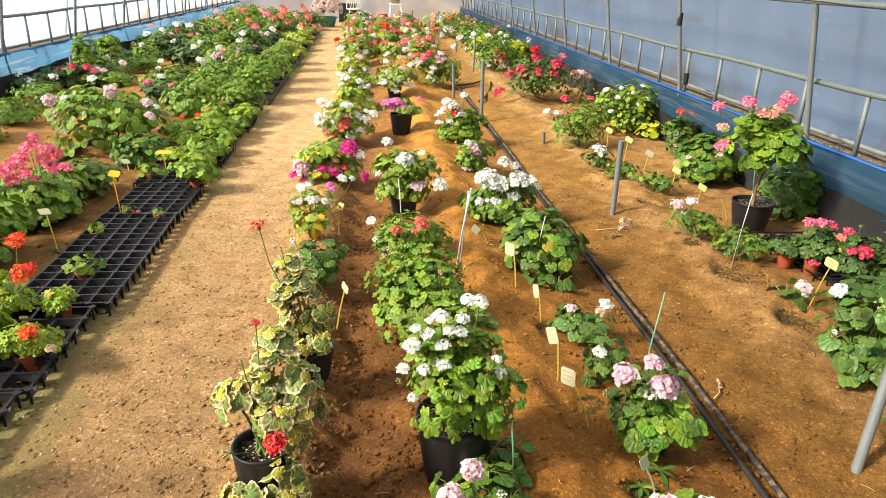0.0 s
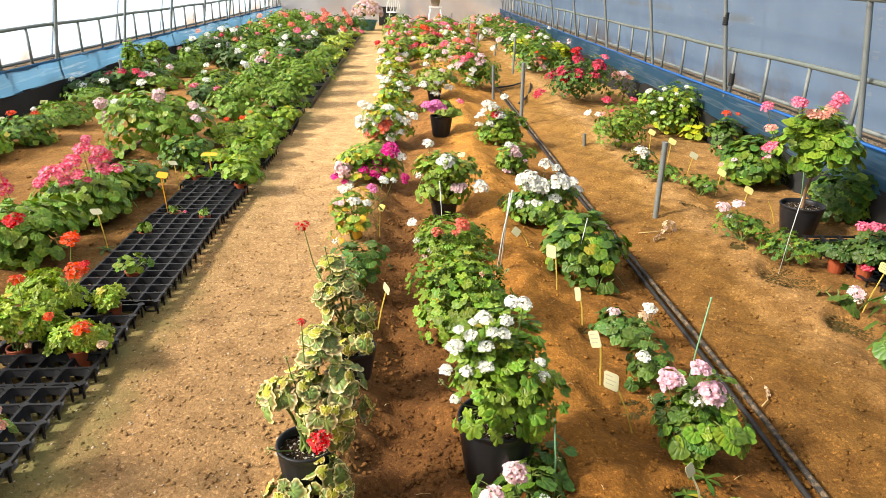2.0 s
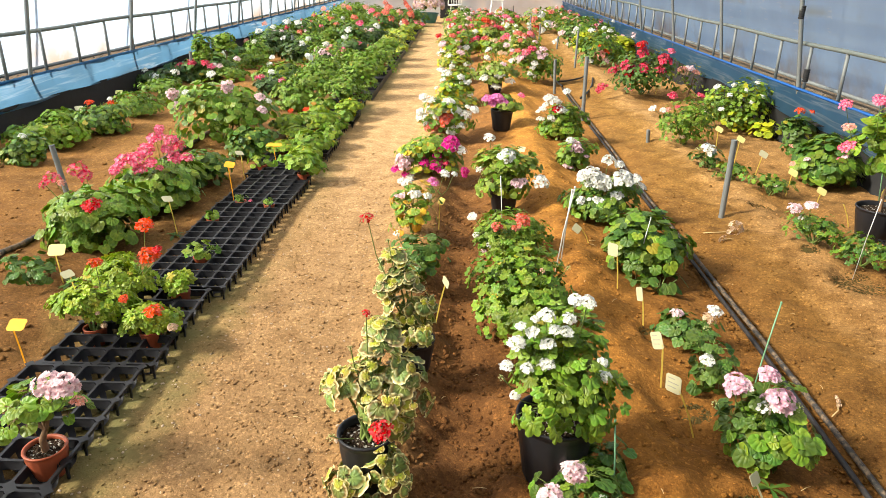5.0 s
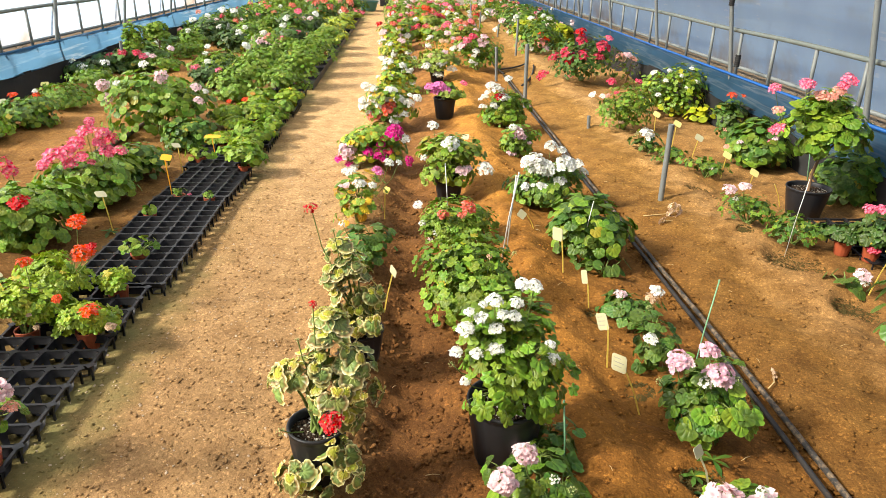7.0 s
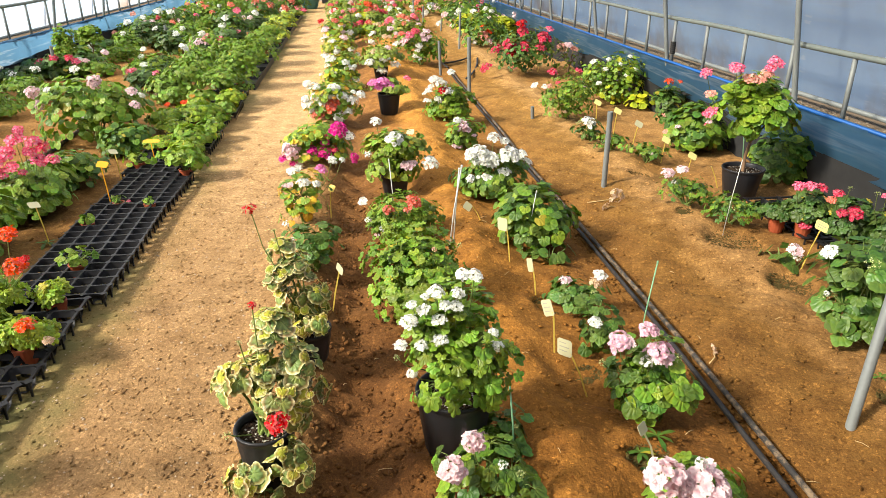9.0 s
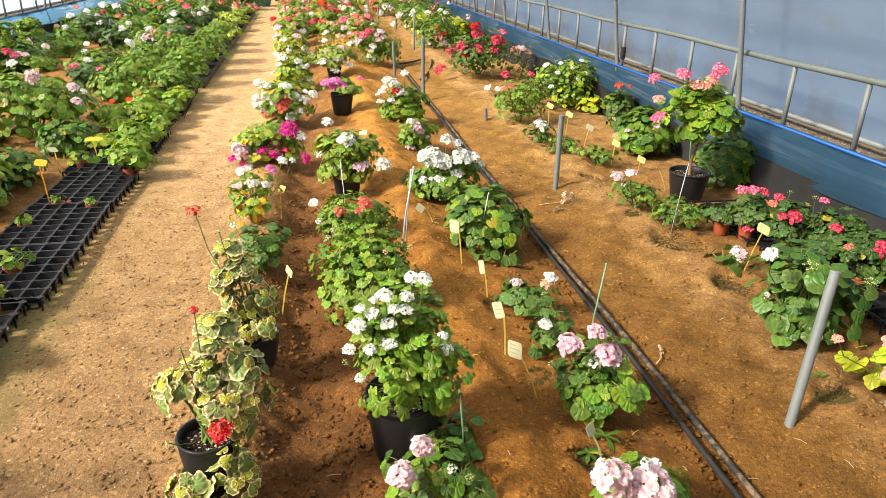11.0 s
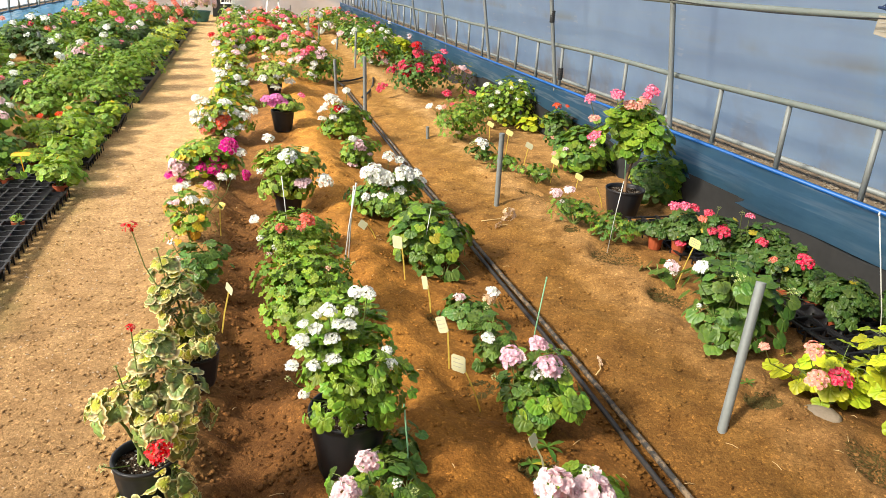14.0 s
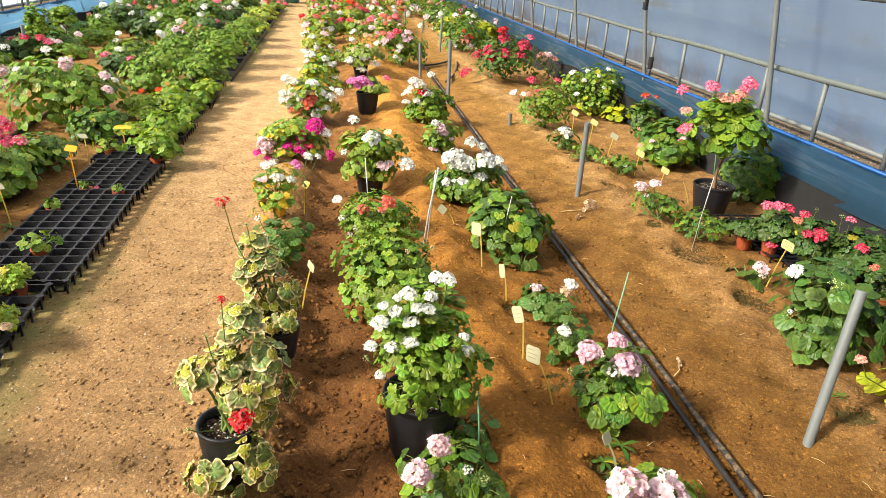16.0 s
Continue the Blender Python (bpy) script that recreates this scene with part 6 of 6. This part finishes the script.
def stake(x, y, height, radius, lean=(0, 0), label="grey galvanised steel stake standing in the soil", material=STEEL, name="stake"):
    foot = gz(x, y)
    s = Shape()
    top = Vector((lean[0], lean[1], height))
    way = top.normalized()
    s.tube([Vector((0, 0, 0)) - way * 0.06, top * 0.5, top], radius, 14, False)
    # open, slightly rolled end
    side = way.orthogonal().normalized()
    ob_owner = thing(name, label, "stake", pose(x, y, foot))
    part("tube", s, material, ob_owner)
    t = way.to_track_quat("Z", "Y").to_matrix().to_4x4()
    part("rim", Shape().lathe([(radius * 0.72, -0.012), (radius * 0.72, 0.001), (radius * 1.0, 0.002), (radius * 1.015, -0.003)], 14), material, ob_owner, m=Matrix.Translation(top) @ t)
    return ob_owner


def rod(x, y, height, lean=(0, 0), material=ROD, radius=0.003, label="thin green support rod stuck in the soil"):
    s = Shape().tube([(0, 0, -0.05), (lean[0] * 0.45, lean[1] * 0.45, height * 0.5), (lean[0], lean[1], height)], radius, 6)
    owner = thing("support_rod", label, "rod", pose(x, y, gz(x, y)))
    part("bar", s, material, owner)
    part("cap", Shape().lathe([(0.0, 0.006), (radius * 1.3, 0.004), (radius * 1.4, -0.006), (radius, -0.008)], 8), material, owner, m=pose(lean[0], lean[1], height))
    return owner


plant_label(0.666, 2.874, 0.208, -0.093, 0.0, (0, -4, -50), YELLOW, CREAM, 0.066, writing=True, side_hung=True)
plant_label(0.599, 3.156, 0.203, -0.020, 0.0, (0, -28, -62), YELLOW, CREAM, 0.066, writing=True, side_hung=True)
plant_label(0.656, 3.706, 0.152, -0.025, 0.0, (0, -24, -76), YELLOW, CREAM, 0.062, side_hung=True)
plant_label(0.588, 4.023, 0.206, -0.026, 0.0, (0, -4, -48), YELLOW, CREAM, 0.064, side_hung=True)
plant_label(0.547, 4.630, 0.118, -0.078, 0.0, (-35, -40, 40), YELLOW, CREAM, 0.048, side_hung=True)
plant_label(-0.373, 3.703, 0.209, 0.050, 0.0, (0, 22, -58), YELLOW, CREAM, 0.057)
plant_label(-0.445, 4.323, 0.117, 0.023, 0.0, (0, 18, -60), YELLOW, CREAM, 0.057)
plant_label(-0.405, 4.904, 0.180, 0.007, 0.0, (-35, 0, -50), YELLOW, YELLOW, 0.057)
plant_label(-0.405, 6.106, 0.086, 0.023, 0.0, (-45, 0, -30), YELLOW, CREAM, 0.057)
plant_label(0.208, 6.640, 0.088, 0.036, 0.0, (-45, 0, -20), YELLOW, CREAM, 0.067)
plant_label(-1.898, 5.343, 0.294, -0.017, 0.0, (-60, 10, 0), AMBER, AMBER, 0.071)
plant_label(-2.078, 4.757, 0.241, -0.029, 0.0, (-60, 10, 48), YELLOW, CREAM, 0.065)
plant_label(-2.009, 5.946, 0.204, -0.013, 0.0, (-60, 10, 48), YELLOW, CREAM, 0.065)
plant_label(-1.849, 6.321, 0.211, -0.014, 0.0, (-70, 0, 0), AMBER, AMBER, 0.104, tee=True)
plant_label(-2.349, 3.913, 0.162, -0.009, 0.0, (-50, 0, 10), YELLOW, PALE, 0.085)
plant_label(-2.161, 3.723, 0.149, -0.021, 0.0, (-60, 0, 60), YELLOW, CREAM, 0.059)
plant_label(-2.104, 3.175, 0.179, -0.017, 0.0, (-60, 0, 0), AMBER, AMBER, 0.076)
plant_label(-4.244, 7.685, 0.164, -0.013, 0.0, (-60, 0, 40), YELLOW, CREAM, 0.085)
plant_label(-4.515, 9.044, 0.102, -0.009, 0.0, (-60, 0, 10), YELLOW, PALE, 0.085)
plant_label(-4.734, 9.913, 0.096, 0.001, 0.0, (-60, 0, 10), YELLOW, PALE, 0.085)
plant_label(-4.647, 10.233, 0.092, -0.016, 0.0, (-60, 0, 10), YELLOW, PALE, 0.085)
plant_label(-2.265, 8.933, 0.094, -0.013, 0.0, (-60, 0, 30), YELLOW, CREAM, 0.085)
plant_label(-1.583, 11.907, 0.178, 0.051, 0.0, (-60, 0, 30), YELLOW, PALE, 0.048)
plant_label(2.113, 3.762, 0.218, 0.067, 0.0, (-45, 25, -20), YELLOW, PALE, 0.071, writing=True)
plant_label(2.356, 4.927, 0.059, 0.039, 0.0, (-45, 28, -15), YELLOW, PALE, 0.071)
plant_label(2.383, 5.666, 0.088, 0.016, 0.0, (-45, 28, -15), YELLOW, PALE, 0.071)
plant_label(2.242, 5.866, 0.164, 0.016, 0.0, (-45, 28, -15), YELLOW, PALE, 0.071)
plant_label(2.110, 6.197, 0.216, 0.043, 0.0, (-45, 28, -15), YELLOW, CREAM, 0.071)
plant_label(2.107, 6.633, 0.233, 0.019, 0.0, (-45, 28, -15), YELLOW, PALE, 0.071)
plant_label(2.142, 7.206, 0.206, -0.005, 0.0, (-45, 28, -15), YELLOW, PALE, 0.071)
plant_label(2.336, 8.361, 0.087, 0.010, 0.0, (-45, 0, -30), YELLOW, PALE, 0.071)
plant_label(2.376, 10.466, 0.075, 0.015, 0.0, (-45, 0, -30), YELLOW, PALE, 0.081)
plant_label(2.390, 5.176, 0.163, -0.083, 0.0, (-60, 0, 60), YELLOW, PALE, 0.009)
plant_label(2.568, 2.606, 0.098, 0.039, 0.0, (-35, 0, -40), YELLOW, CREAM, 0.095, writing=True)
plant_label(0.768, 2.466, 0.117, -0.059, 0.0, (-30, 0, 40), CREAM, CREAM, 0.048)
stake(1.528, 2.530, 0.565, 0.019, (0.129, 0.12))
stake(1.589, 5.375, 0.557, 0.02, (-0.001, 0.0))
stake(1.133, 8.873, 0.733, 0.022, (-0.011, 0.0))
stake(1.605, 7.640, 0.123, 0.018, (-0.007, 0.0))
stake(1.584, 12.821, 0.598, 0.018, (0.012, 0.0))
stake(1.007, 10.723, 0.475, 0.02, (-0.021, 0.0))
stake(1.660, 16.123, 0.272, 0.018, (0.019, 0.0))
stake(1.480, 18.282, 0.374, 0.02, (0.008, 0.0))
stake(1.282, 18.750, 0.542, 0.02, (0.002, 0.0))
stake(1.187, 24.568, 0.531, 0.02, (-0.001, 0.0))
stake(-3.219, 5.500, 0.358, 0.02, (-0.040, 0.0))
stake(-4.247, 10.720, 0.444, 0.022, (0.014, 0.0))
stake(-3.327, 13.206, 0.447, 0.022, (-0.033, 0.0))
stake(-3.451, 13.513, 0.327, 0.02, (-0.003, 0.0))
rod(0.936, 3.094, 0.449, (0.069, 0.05))
rod(0.270, 2.477, 0.293, (-0.027, 0.0))
rod(0.728, 4.252, 0.369, (0.047, 0.0), WIRE, 0.0022)
rod(0.266, 4.176, 0.496, (0.073, 0.0), WIRE, 0.0045, "pale hollow support rod leaning over the plants")
rod(0.291, 4.176, 0.469, (0.035, 0.0), WIRE, 0.004, "pale hollow support rod leaning over the plants")
rod(0.001, 4.617, 0.464, (-0.030, 0.0), WIRE, 0.0026, "pale thin support rod between the plants")
rod(2.393, 2.624, 0.857, (-0.297, 0.0), WIRE, 0.0026, "pale thin support rod between the plants")
rod(2.521, 2.590, 0.319, (0.042, 0.0), WIRE, 0.0026, "pale thin support rod between the plants")
rod(2.682, 4.034, 0.276, (-0.046, 0.0), WIRE, 0.0026, "pale thin support rod between the plants")
rod(2.922, 5.794, 0.454, (-0.073, 0.0), ROD, 0.005)
rod(1.978, 4.339, 0.475, (0.047, 0.0), WIRE, 0.0022, "pale thin support rod between the plants")

# ---- the two pipes ----
HOSES = (((1.150, 11.0), (1.03, 12.0), (1.203, 13.045)), ((1.108, 11.4), (1.44, 11.55), (1.66, 12.1)), ((1.27, 10.0), (1.56, 10.7), (1.736, 11.865)))


def pipe(name, label, x0, wave, material, radius, y0=1.2, y1=11.1, lift=0.0, spread=0.0):
    pts = []
    for y in np.arange(y0, y1, 0.12):
        x = x0 + wave * math.sin(0.9 * y + 4 * x0) + 0.003 * math.sin(3.1 * y + x0 * 9) + spread * max(0, 4.5 - y)
        pts.append((x, y, radius - 0.025 + 0.005 * math.sin(1.7 * y + x0) + lift))
    solo(name, Shape().tube(pts, radius, 10), material, label, "pipe")


pipe("irrigation_pipe", "black irrigation pipe lying along the bed", 1.148, 0.003, PIPE, 0.0108)
pipe("irrigation_pipe", "dusty irrigation pipe lying along the bed", 1.186, 0.004, PIPE_DUSTY, 0.0115, spread=0.010)
for pts in HOSES:
    way = [Vector((x, y, 0.022)) for x, y in pts]
    fine = [(1 - q) ** 2 * way[0] + 2 * q * (1 - q) * way[1] + q * q * way[2] for q in np.linspace(0, 1, 14)]
    solo("hose_end", Shape().tube(fine, 0.013, 8), PIPE, "loose end of a black hose curving over the soil", "hose")
s = Shape().tube([(-2.86 + 0.03 * math.sin(y), y, gz(-2.86, y) + 0.016) for y in np.arange(3.2, 9, 0.15)], 0.018, 8)
solo("irrigation_pipe", s, PIPE_DUSTY, "dusty irrigation pipe lying between the plants", "pipe")

# ---- loose bits on the soil ----


def lump(rng, r, points=9):
    s = Shape()
    s.lathe([(0.8, -0.4), (1.0, 0.05), (0.6, 0.5)], 6)
    s.f.append((12, 13, 14, 15, 16, 17))
    s.v = [tuple(Vector(p) * (1 + 0.35 * noise.noise(Vector(p) * 1.3 + Vector((r, 0, 0))))) for p in s.v]
    return s


def crumbs(name, label, material, count, seed, area, size, sink=0.25):
    rng = random.Random(seed)
    out = []
    while len(out) < count:
        x, y = rng.uniform(area[0], area[1]), area[2] + (area[3] - area[2]) * rng.random() ** 1.5
        r = size * (0.35 + rng.random() ** 3 * 1.6)
        e = Euler((rng.uniform(-0.5, 0.5), rng.uniform(-0.5, 0.5), rng.uniform(0, 6.3)))
        out.append(Matrix.LocRotScale((x, y, gz(x, y) + r * sink), e, (r * rng.uniform(0.8, 1.5), r, r * 0.7)))
    ob = new(name, scatter(lump(rng, seed), out, name, material))
    tagged(ob, label, "soil", kind="stuff")


crumbs("soil_crumbs", "loose crumbs of orange soil on the beds", SOIL, 8000, 3, (-0.95, 2.1, 1.9, 6.5), 0.0056)
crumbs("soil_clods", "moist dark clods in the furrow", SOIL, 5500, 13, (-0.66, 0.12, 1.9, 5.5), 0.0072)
crumbs("pipe_crumbs", "loose soil washed against the pipes", SOIL, 2200, 23, (1.10, 1.25, 1.9, 6.5), 0.0062, 0.5)
crumbs("path_grit", "fine pale grit trodden into the path", PEBBLE, 2200, 4, (-1.6, -0.6, 1.9, 7.5), 0.0036, 0.1)
crumbs("path_crumbs", "small soil crumbs lying on the path", SOIL, 6500, 14, (-1.55, -0.55, 1.9, 7.0), 0.0052, 0.15)
crumbs("bed_gravel", "loose soil crumbs between the potted plants", SOIL, 1200, 6, (-4.4, -2.0, 3.0, 9.0), 0.011)
crumbs("verge_gravel", "grey-brown gravel outside the film", GRAVEL, 4500, 7, (RIGHT + 0.08, RIGHT + 0.5, 2.5, 10.0), 0.0075)
crumbs("verge_gravel", "grey-brown gravel outside the film", GRAVEL, 900, 8, (LEFT - 0.75, LEFT - 0.34, 6.0, 16.0), 0.012)
for k, (hx, hy, hr, hd) in enumerate(HOLES):
    rng = random.Random(50 + k)
    out = []
    for n in range(620):
        a, q = rng.uniform(0, 6.3), math.sqrt(rng.random()) * hr * 0.95
        x, y = hx + q * math.cos(a), hy + q * math.sin(a)
        r = rng.uniform(0.0015, 0.0055)
        out.append(Matrix.LocRotScale((x, y, gz(x, y) + 0.002), Euler((0, 0, a)), (r * 1.6, r, r * 0.55)))
    ob = new("soil_crust", scatter(lump(rng, k), out, "soil_crust", CRUST))
    tagged(ob, "dark mossy crust in an empty planting hole", "soil", kind="stuff")

# ---- small things hung on the frame and dropped on the soil ----


def hung_things():
    x = RIGHT - 0.20
    tag = thing("hanging_tag", "faded paper tag tied to the pipe with blue twine", "tag", pose(x - 0.0, 3.55, 1.53))
    part("sheet", Shape().add([(0, -0.055, -0.015), (0, 0.045, -0.005), (0.004, 0.055, -0.095), (0.004, -0.04, -0.11), (0.002, -0.055, -0.015), (0.002, 0.045, -0.005), (0.006, 0.055, -0.095), (0.006, -0.04, -0.11)],
         [(0, 1, 2, 3), (7, 6, 5, 4), (0, 4, 5, 1), (2, 6, 7, 3), (1, 5, 6, 2), (0, 3, 7, 4)]), PAPER, tag, "faded cream paper sheet", smooth=False)
    print_ = Shape()
    for k, (y0, y1) in enumerate(((-0.035, 0.03), (-0.03, 0.01), (-0.02, 0.025))):
        print_.box(-0.0012, -0.0004, y0, y1, -0.04 - 0.02 * k, -0.036 - 0.02 * k)
    part("print", print_, INK, tag, "faded unreadable print", smooth=False)
    knot = Shape()
    for a in (-0.9, -0.3, 0.5, 1.0):
        knot.tube([(0, 0, 0.0), (0, 0.03 * math.sin(a), 0.03 * math.cos(a)), (0, 0.05 * math.sin(a * 1.4), 0.01)], 0.004, 5)
    knot.tube([(0, -0.05, 0.0), (0, 0.05, 0.012)], 0.007, 6)
    part("twine", knot, TWINE, tag, "dark blue twine knot", m=pose(0, 0.01, 0.02))
    gauge = thing("thermometer", "wooden wall thermometer hanging on the hoop", "thermometer", pose(RIGHT - 0.20, 3.20, 1.47, 0, 6, 0))
    part("board", Shape().box(-0.006, 0.006, -0.02, 0.02, -0.29, 0.0), WOOD, gauge, smooth=False)
    part("tube", Shape().tube([(-0.009, 0, -0.27), (-0.009, 0, -0.05)], 0.003, 6), WHITE, gauge, "thin glass tube")
    marks = Shape()
    for k in range(8):
        marks.box(-0.0075, -0.0062, -0.016, -0.005, -0.27 + 0.028 * k, -0.262 + 0.028 * k)
    part("scale", marks, LINING, gauge, "dark scale marks", smooth=False)
    part("hook", Shape().tube([(0, 0, -0.005), (0.004, 0, 0.03), (0.02, 0, 0.06)], 0.0025, 5), WIRE, gauge)
    for y in (7.72, 7.66):
        s = Shape().lathe([(q, 0.02 * k + e) for k in range(6) for q, e in ((0.023, 0.0), (0.027, 0.004), (0.027, 0.016), (0.023, 0.0199))], 12)
        ob = thing("tape_wrap", "black tape wound round a steel post", "tape", pose(MID + 3.97 * (1 - 0.07 * 1.24 / 1.75), y, 1.20) if y > 7.7 else pose(RIGHT + 0.005, 7.67, 0.62))
        part("tape", s, LINING, ob)


hung_things()


def fallen_flower(x, y, turn, size, label):
    owner = thing("fallen_flower", label, "flower", pose(x, y, gz(x, y) + 0.012, 0, 0, turn))
    part("stem", Shape().tube([(-0.16 * size, 0.01, -0.006), (-0.08 * size, -0.008, 0.002), (0, 0, 0.004)], 0.003, 5), STRAW, owner)
    part("flower_head", head_mesh("loose", "faded", 1), None, owner, m=pose(0, 0, 0.01, 70, 20, 0) @ Matrix.Diagonal((0.045 * size, 0.045 * size, 0.03 * size, 1)))


fallen_flower(1.56, 5.02, 10, 1.4, "dried flower head with stalk lying on soil")
fallen_flower(1.42, 4.86, 200, 0.7, "small dried flower lying on soil")
fallen_flower(1.30, 3.11, 60, 0.6, "small dried flower lying on soil")


def weed(x, y, count, size):
    owner = thing("weed", "low green weed with narrow leaves in bare soil", "weed", pose(x, y, gz(x, y)))
    rng = random.Random(int(x * 100 + y * 1000))
    for k in range(count):
        a, r = 2.4 * k, size * rng.uniform(0.7, 1.2)
        rise = rng.uniform(0.2, 0.7)
        c, s_ = math.cos(a), math.sin(a)
        v = []
        for q, w in ((0, 0.02), (0.35, 0.11), (0.7, 0.15), (1.0, 0.02)):
            for e in (-1, 0, 1):
                v.append((r * (q * c - e * w * s_), r * (q * s_ + e * w * c), r * (rise * q - 0.45 * q * q) + 0.01 + (0.02 * r if e else 0)))
        f = [(i * 3 + j, i * 3 + j + 1, i * 3 + j + 4, i * 3 + j + 3) for i in range(3) for j in range(2)]
        part("leaf", Shape().add(v, f, [(0.3 + 0.1 * (i % 3), 0.5) for i in range(len(v))]), LEAF["dark", True], owner)


def boulder(x, y, size, label):
    rng = random.Random(3)
    s = Shape()
    s.lathe([(0.0, -0.45), (0.62, -0.40), (0.94, -0.15), (1.0, 0.08), (0.82, 0.34), (0.45, 0.50), (0.0, 0.54)], 18)
    s.v = [tuple(Vector((1.35 * p[0], 0.8 * p[1], 0.7 * p[2])) * size * (1 + 0.28 * noise.noise(Vector(p) * 1.4))) for p in s.v]
    ob = solo("stone", s, STONE, label, "stone")
    ob.matrix_basis = pose(x, y, gz(x, y) + 0.02 * size, 0, 0, -20)


boulder(1.965, 2.50, 0.066, "grey-brown rounded stone half buried in soil")
weed(0.72, 2.50, 9, 0.07)
weed(0.80, 2.55, 7, 0.06)
weed(0.73, 2.40, 6, 0.05)
weed(1.80, 2.75, 6, 0.04)
weed(-2.1, 4.75, 7, 0.07)
weed(-2.3, 3.9, 8, 0.08)


def straws(count, seed):
    rng = random.Random(seed)
    s = Shape()
    for k in range(count):
        x, y = rng.uniform(-0.9, 2.2), rng.uniform(2.0, 7.0)
        a, r = rng.uniform(0, 6.3), rng.uniform(0.008, 0.026)
        p = Vector((x, y, gz(x, y) + 0.012))
        d = Vector((math.cos(a), math.sin(a), 0.0)) * r
        s.tube([p - d, p + Vector((0, 0, 0.004)), p + d], 0.0012, 4)
    tagged(solo("straw", s, STRAW, "scattered bits of dry straw on the soil", "straw", "stuff"))


straws(70, 9)

# ---- the far end ----


def far_end():
    planter = thing("planter_bowl", "teal glazed planter filled with pale pink blossoms", "planter", pose(-1.52, 23.2, 0) @ Matrix.Diagonal((0.74, 0.74, 0.74, 1)))
    part("bowl", Shape().lathe([(0, 0), (0.26, 0.0), (0.30, 0.05), (0.40, 0.36), (0.43, 0.38), (0.43, 0.41), (0.39, 0.41), (0.36, 0.34)], 28), TEAL, planter)
    rng = random.Random(77)
    mats = []
    for n in range(260):
        u, a = rng.uniform(-0.3, 1), rng.uniform(0, 6.3)
        c = math.sqrt(1 - u * u)
        p = Vector((0.62 * c * math.cos(a), 0.62 * c * math.sin(a), 0.72 + 0.42 * u))
        mats.append(Matrix.Translation(p) @ frame_of(p - Vector((0, 0, 0.6)), a).to_4x4() @ Matrix.Diagonal((0.07, 0.07, 0.07, 1)))
    tagged(part("blossom", scatter(HEADS["far"][0], mats[::2], "blossom", PETAL["pale pink"]), None, planter), kind="stuff")
    tagged(part("blossom", scatter(HEADS["far"][1], mats[1::4], "blossom", PETAL["faded"]), None, planter), kind="stuff")
    tagged(part("foliage", scatter(COARSE["round"], mats[::3], "foliage", LEAF["dark", False]), None, planter), kind="stuff")
    stand = thing("plant_stand", "white wooden stool with splayed legs at the far end", "stool", pose(0.62, 24.0, 0))
    part("seat", Shape().box(-0.2, 0.2, -0.2, 0.2, 0.66, 0.70), WHITE, stand, smooth=False)
    for sx in (-1, 1):
        for sy in (-1, 1):
            part("leg", Shape().tube([(sx * 0.25, sy * 0.25, 0), (sx * 0.15, sy * 0.15, 0.66)], 0.022, 6), WHITE, stand)
    for k in range(2):
        part("stretcher", Shape().box(-0.2, 0.2, -0.22 + 0.4 * k, -0.20 + 0.4 * k, 0.28, 0.31), WHITE, stand, smooth=False)
    pot = thing("clay_pot", "tan clay flower pot standing on the white stool", "pot", pose(0.62, 24.0, 0.70))
    part("body", Shape().lathe([(0, 0), (0.12, 0), (0.16, 0.22), (0.18, 0.22), (0.18, 0.27), (0.15, 0.27), (0.13, 0.2)], 20), WOOD, pot)
    # made-up chair shape in place of a white plastic-wrapped thing
    chair = thing("wrapped_thing_standin", "chair-shaped stand-in for a white wrapped thing at the path's end", "chair", pose(-0.75, 25.0, 0))
    part("seat", Shape().lathe([(0.0, 0.44), (0.22, 0.44), (0.24, 0.45), (0.22, 0.47), (0, 0.47)], 18), WHITE, chair)
    for k in range(4):
        a = math.pi / 4 + k * math.pi / 2
        part("leg", Shape().tube([(0.24 * math.cos(a), 0.24 * math.sin(a), 0), (0.17 * math.cos(a), 0.17 * math.sin(a), 0.44)], 0.015, 6), WHITE, chair)
    back = Shape().tube([(0.23 * math.cos(a), 0.20, 0.46 + 0.5 * math.sin(a)) for a in np.linspace(0, math.pi, 16)], 0.015, 6)
    for k in range(-2, 3):
        back.tube([(0.08 * k * 0.6, 0.2, 0.46), (0.08 * k, 0.2, 0.46 + 0.5 * math.sqrt(1 - (0.08 * k / 0.23) ** 2))], 0.01, 6)
    part("backrest", back, WHITE, chair)
    box = thing("storage_crate", "low dark crate beside the planter at the far end", "crate", pose(-0.95, 25.6, 0))
    s = Shape().box(-0.3, 0.3, -0.2, 0.2, 0.0, 0.6)
    part("body", s, LINING, box, smooth=False)


far_end()
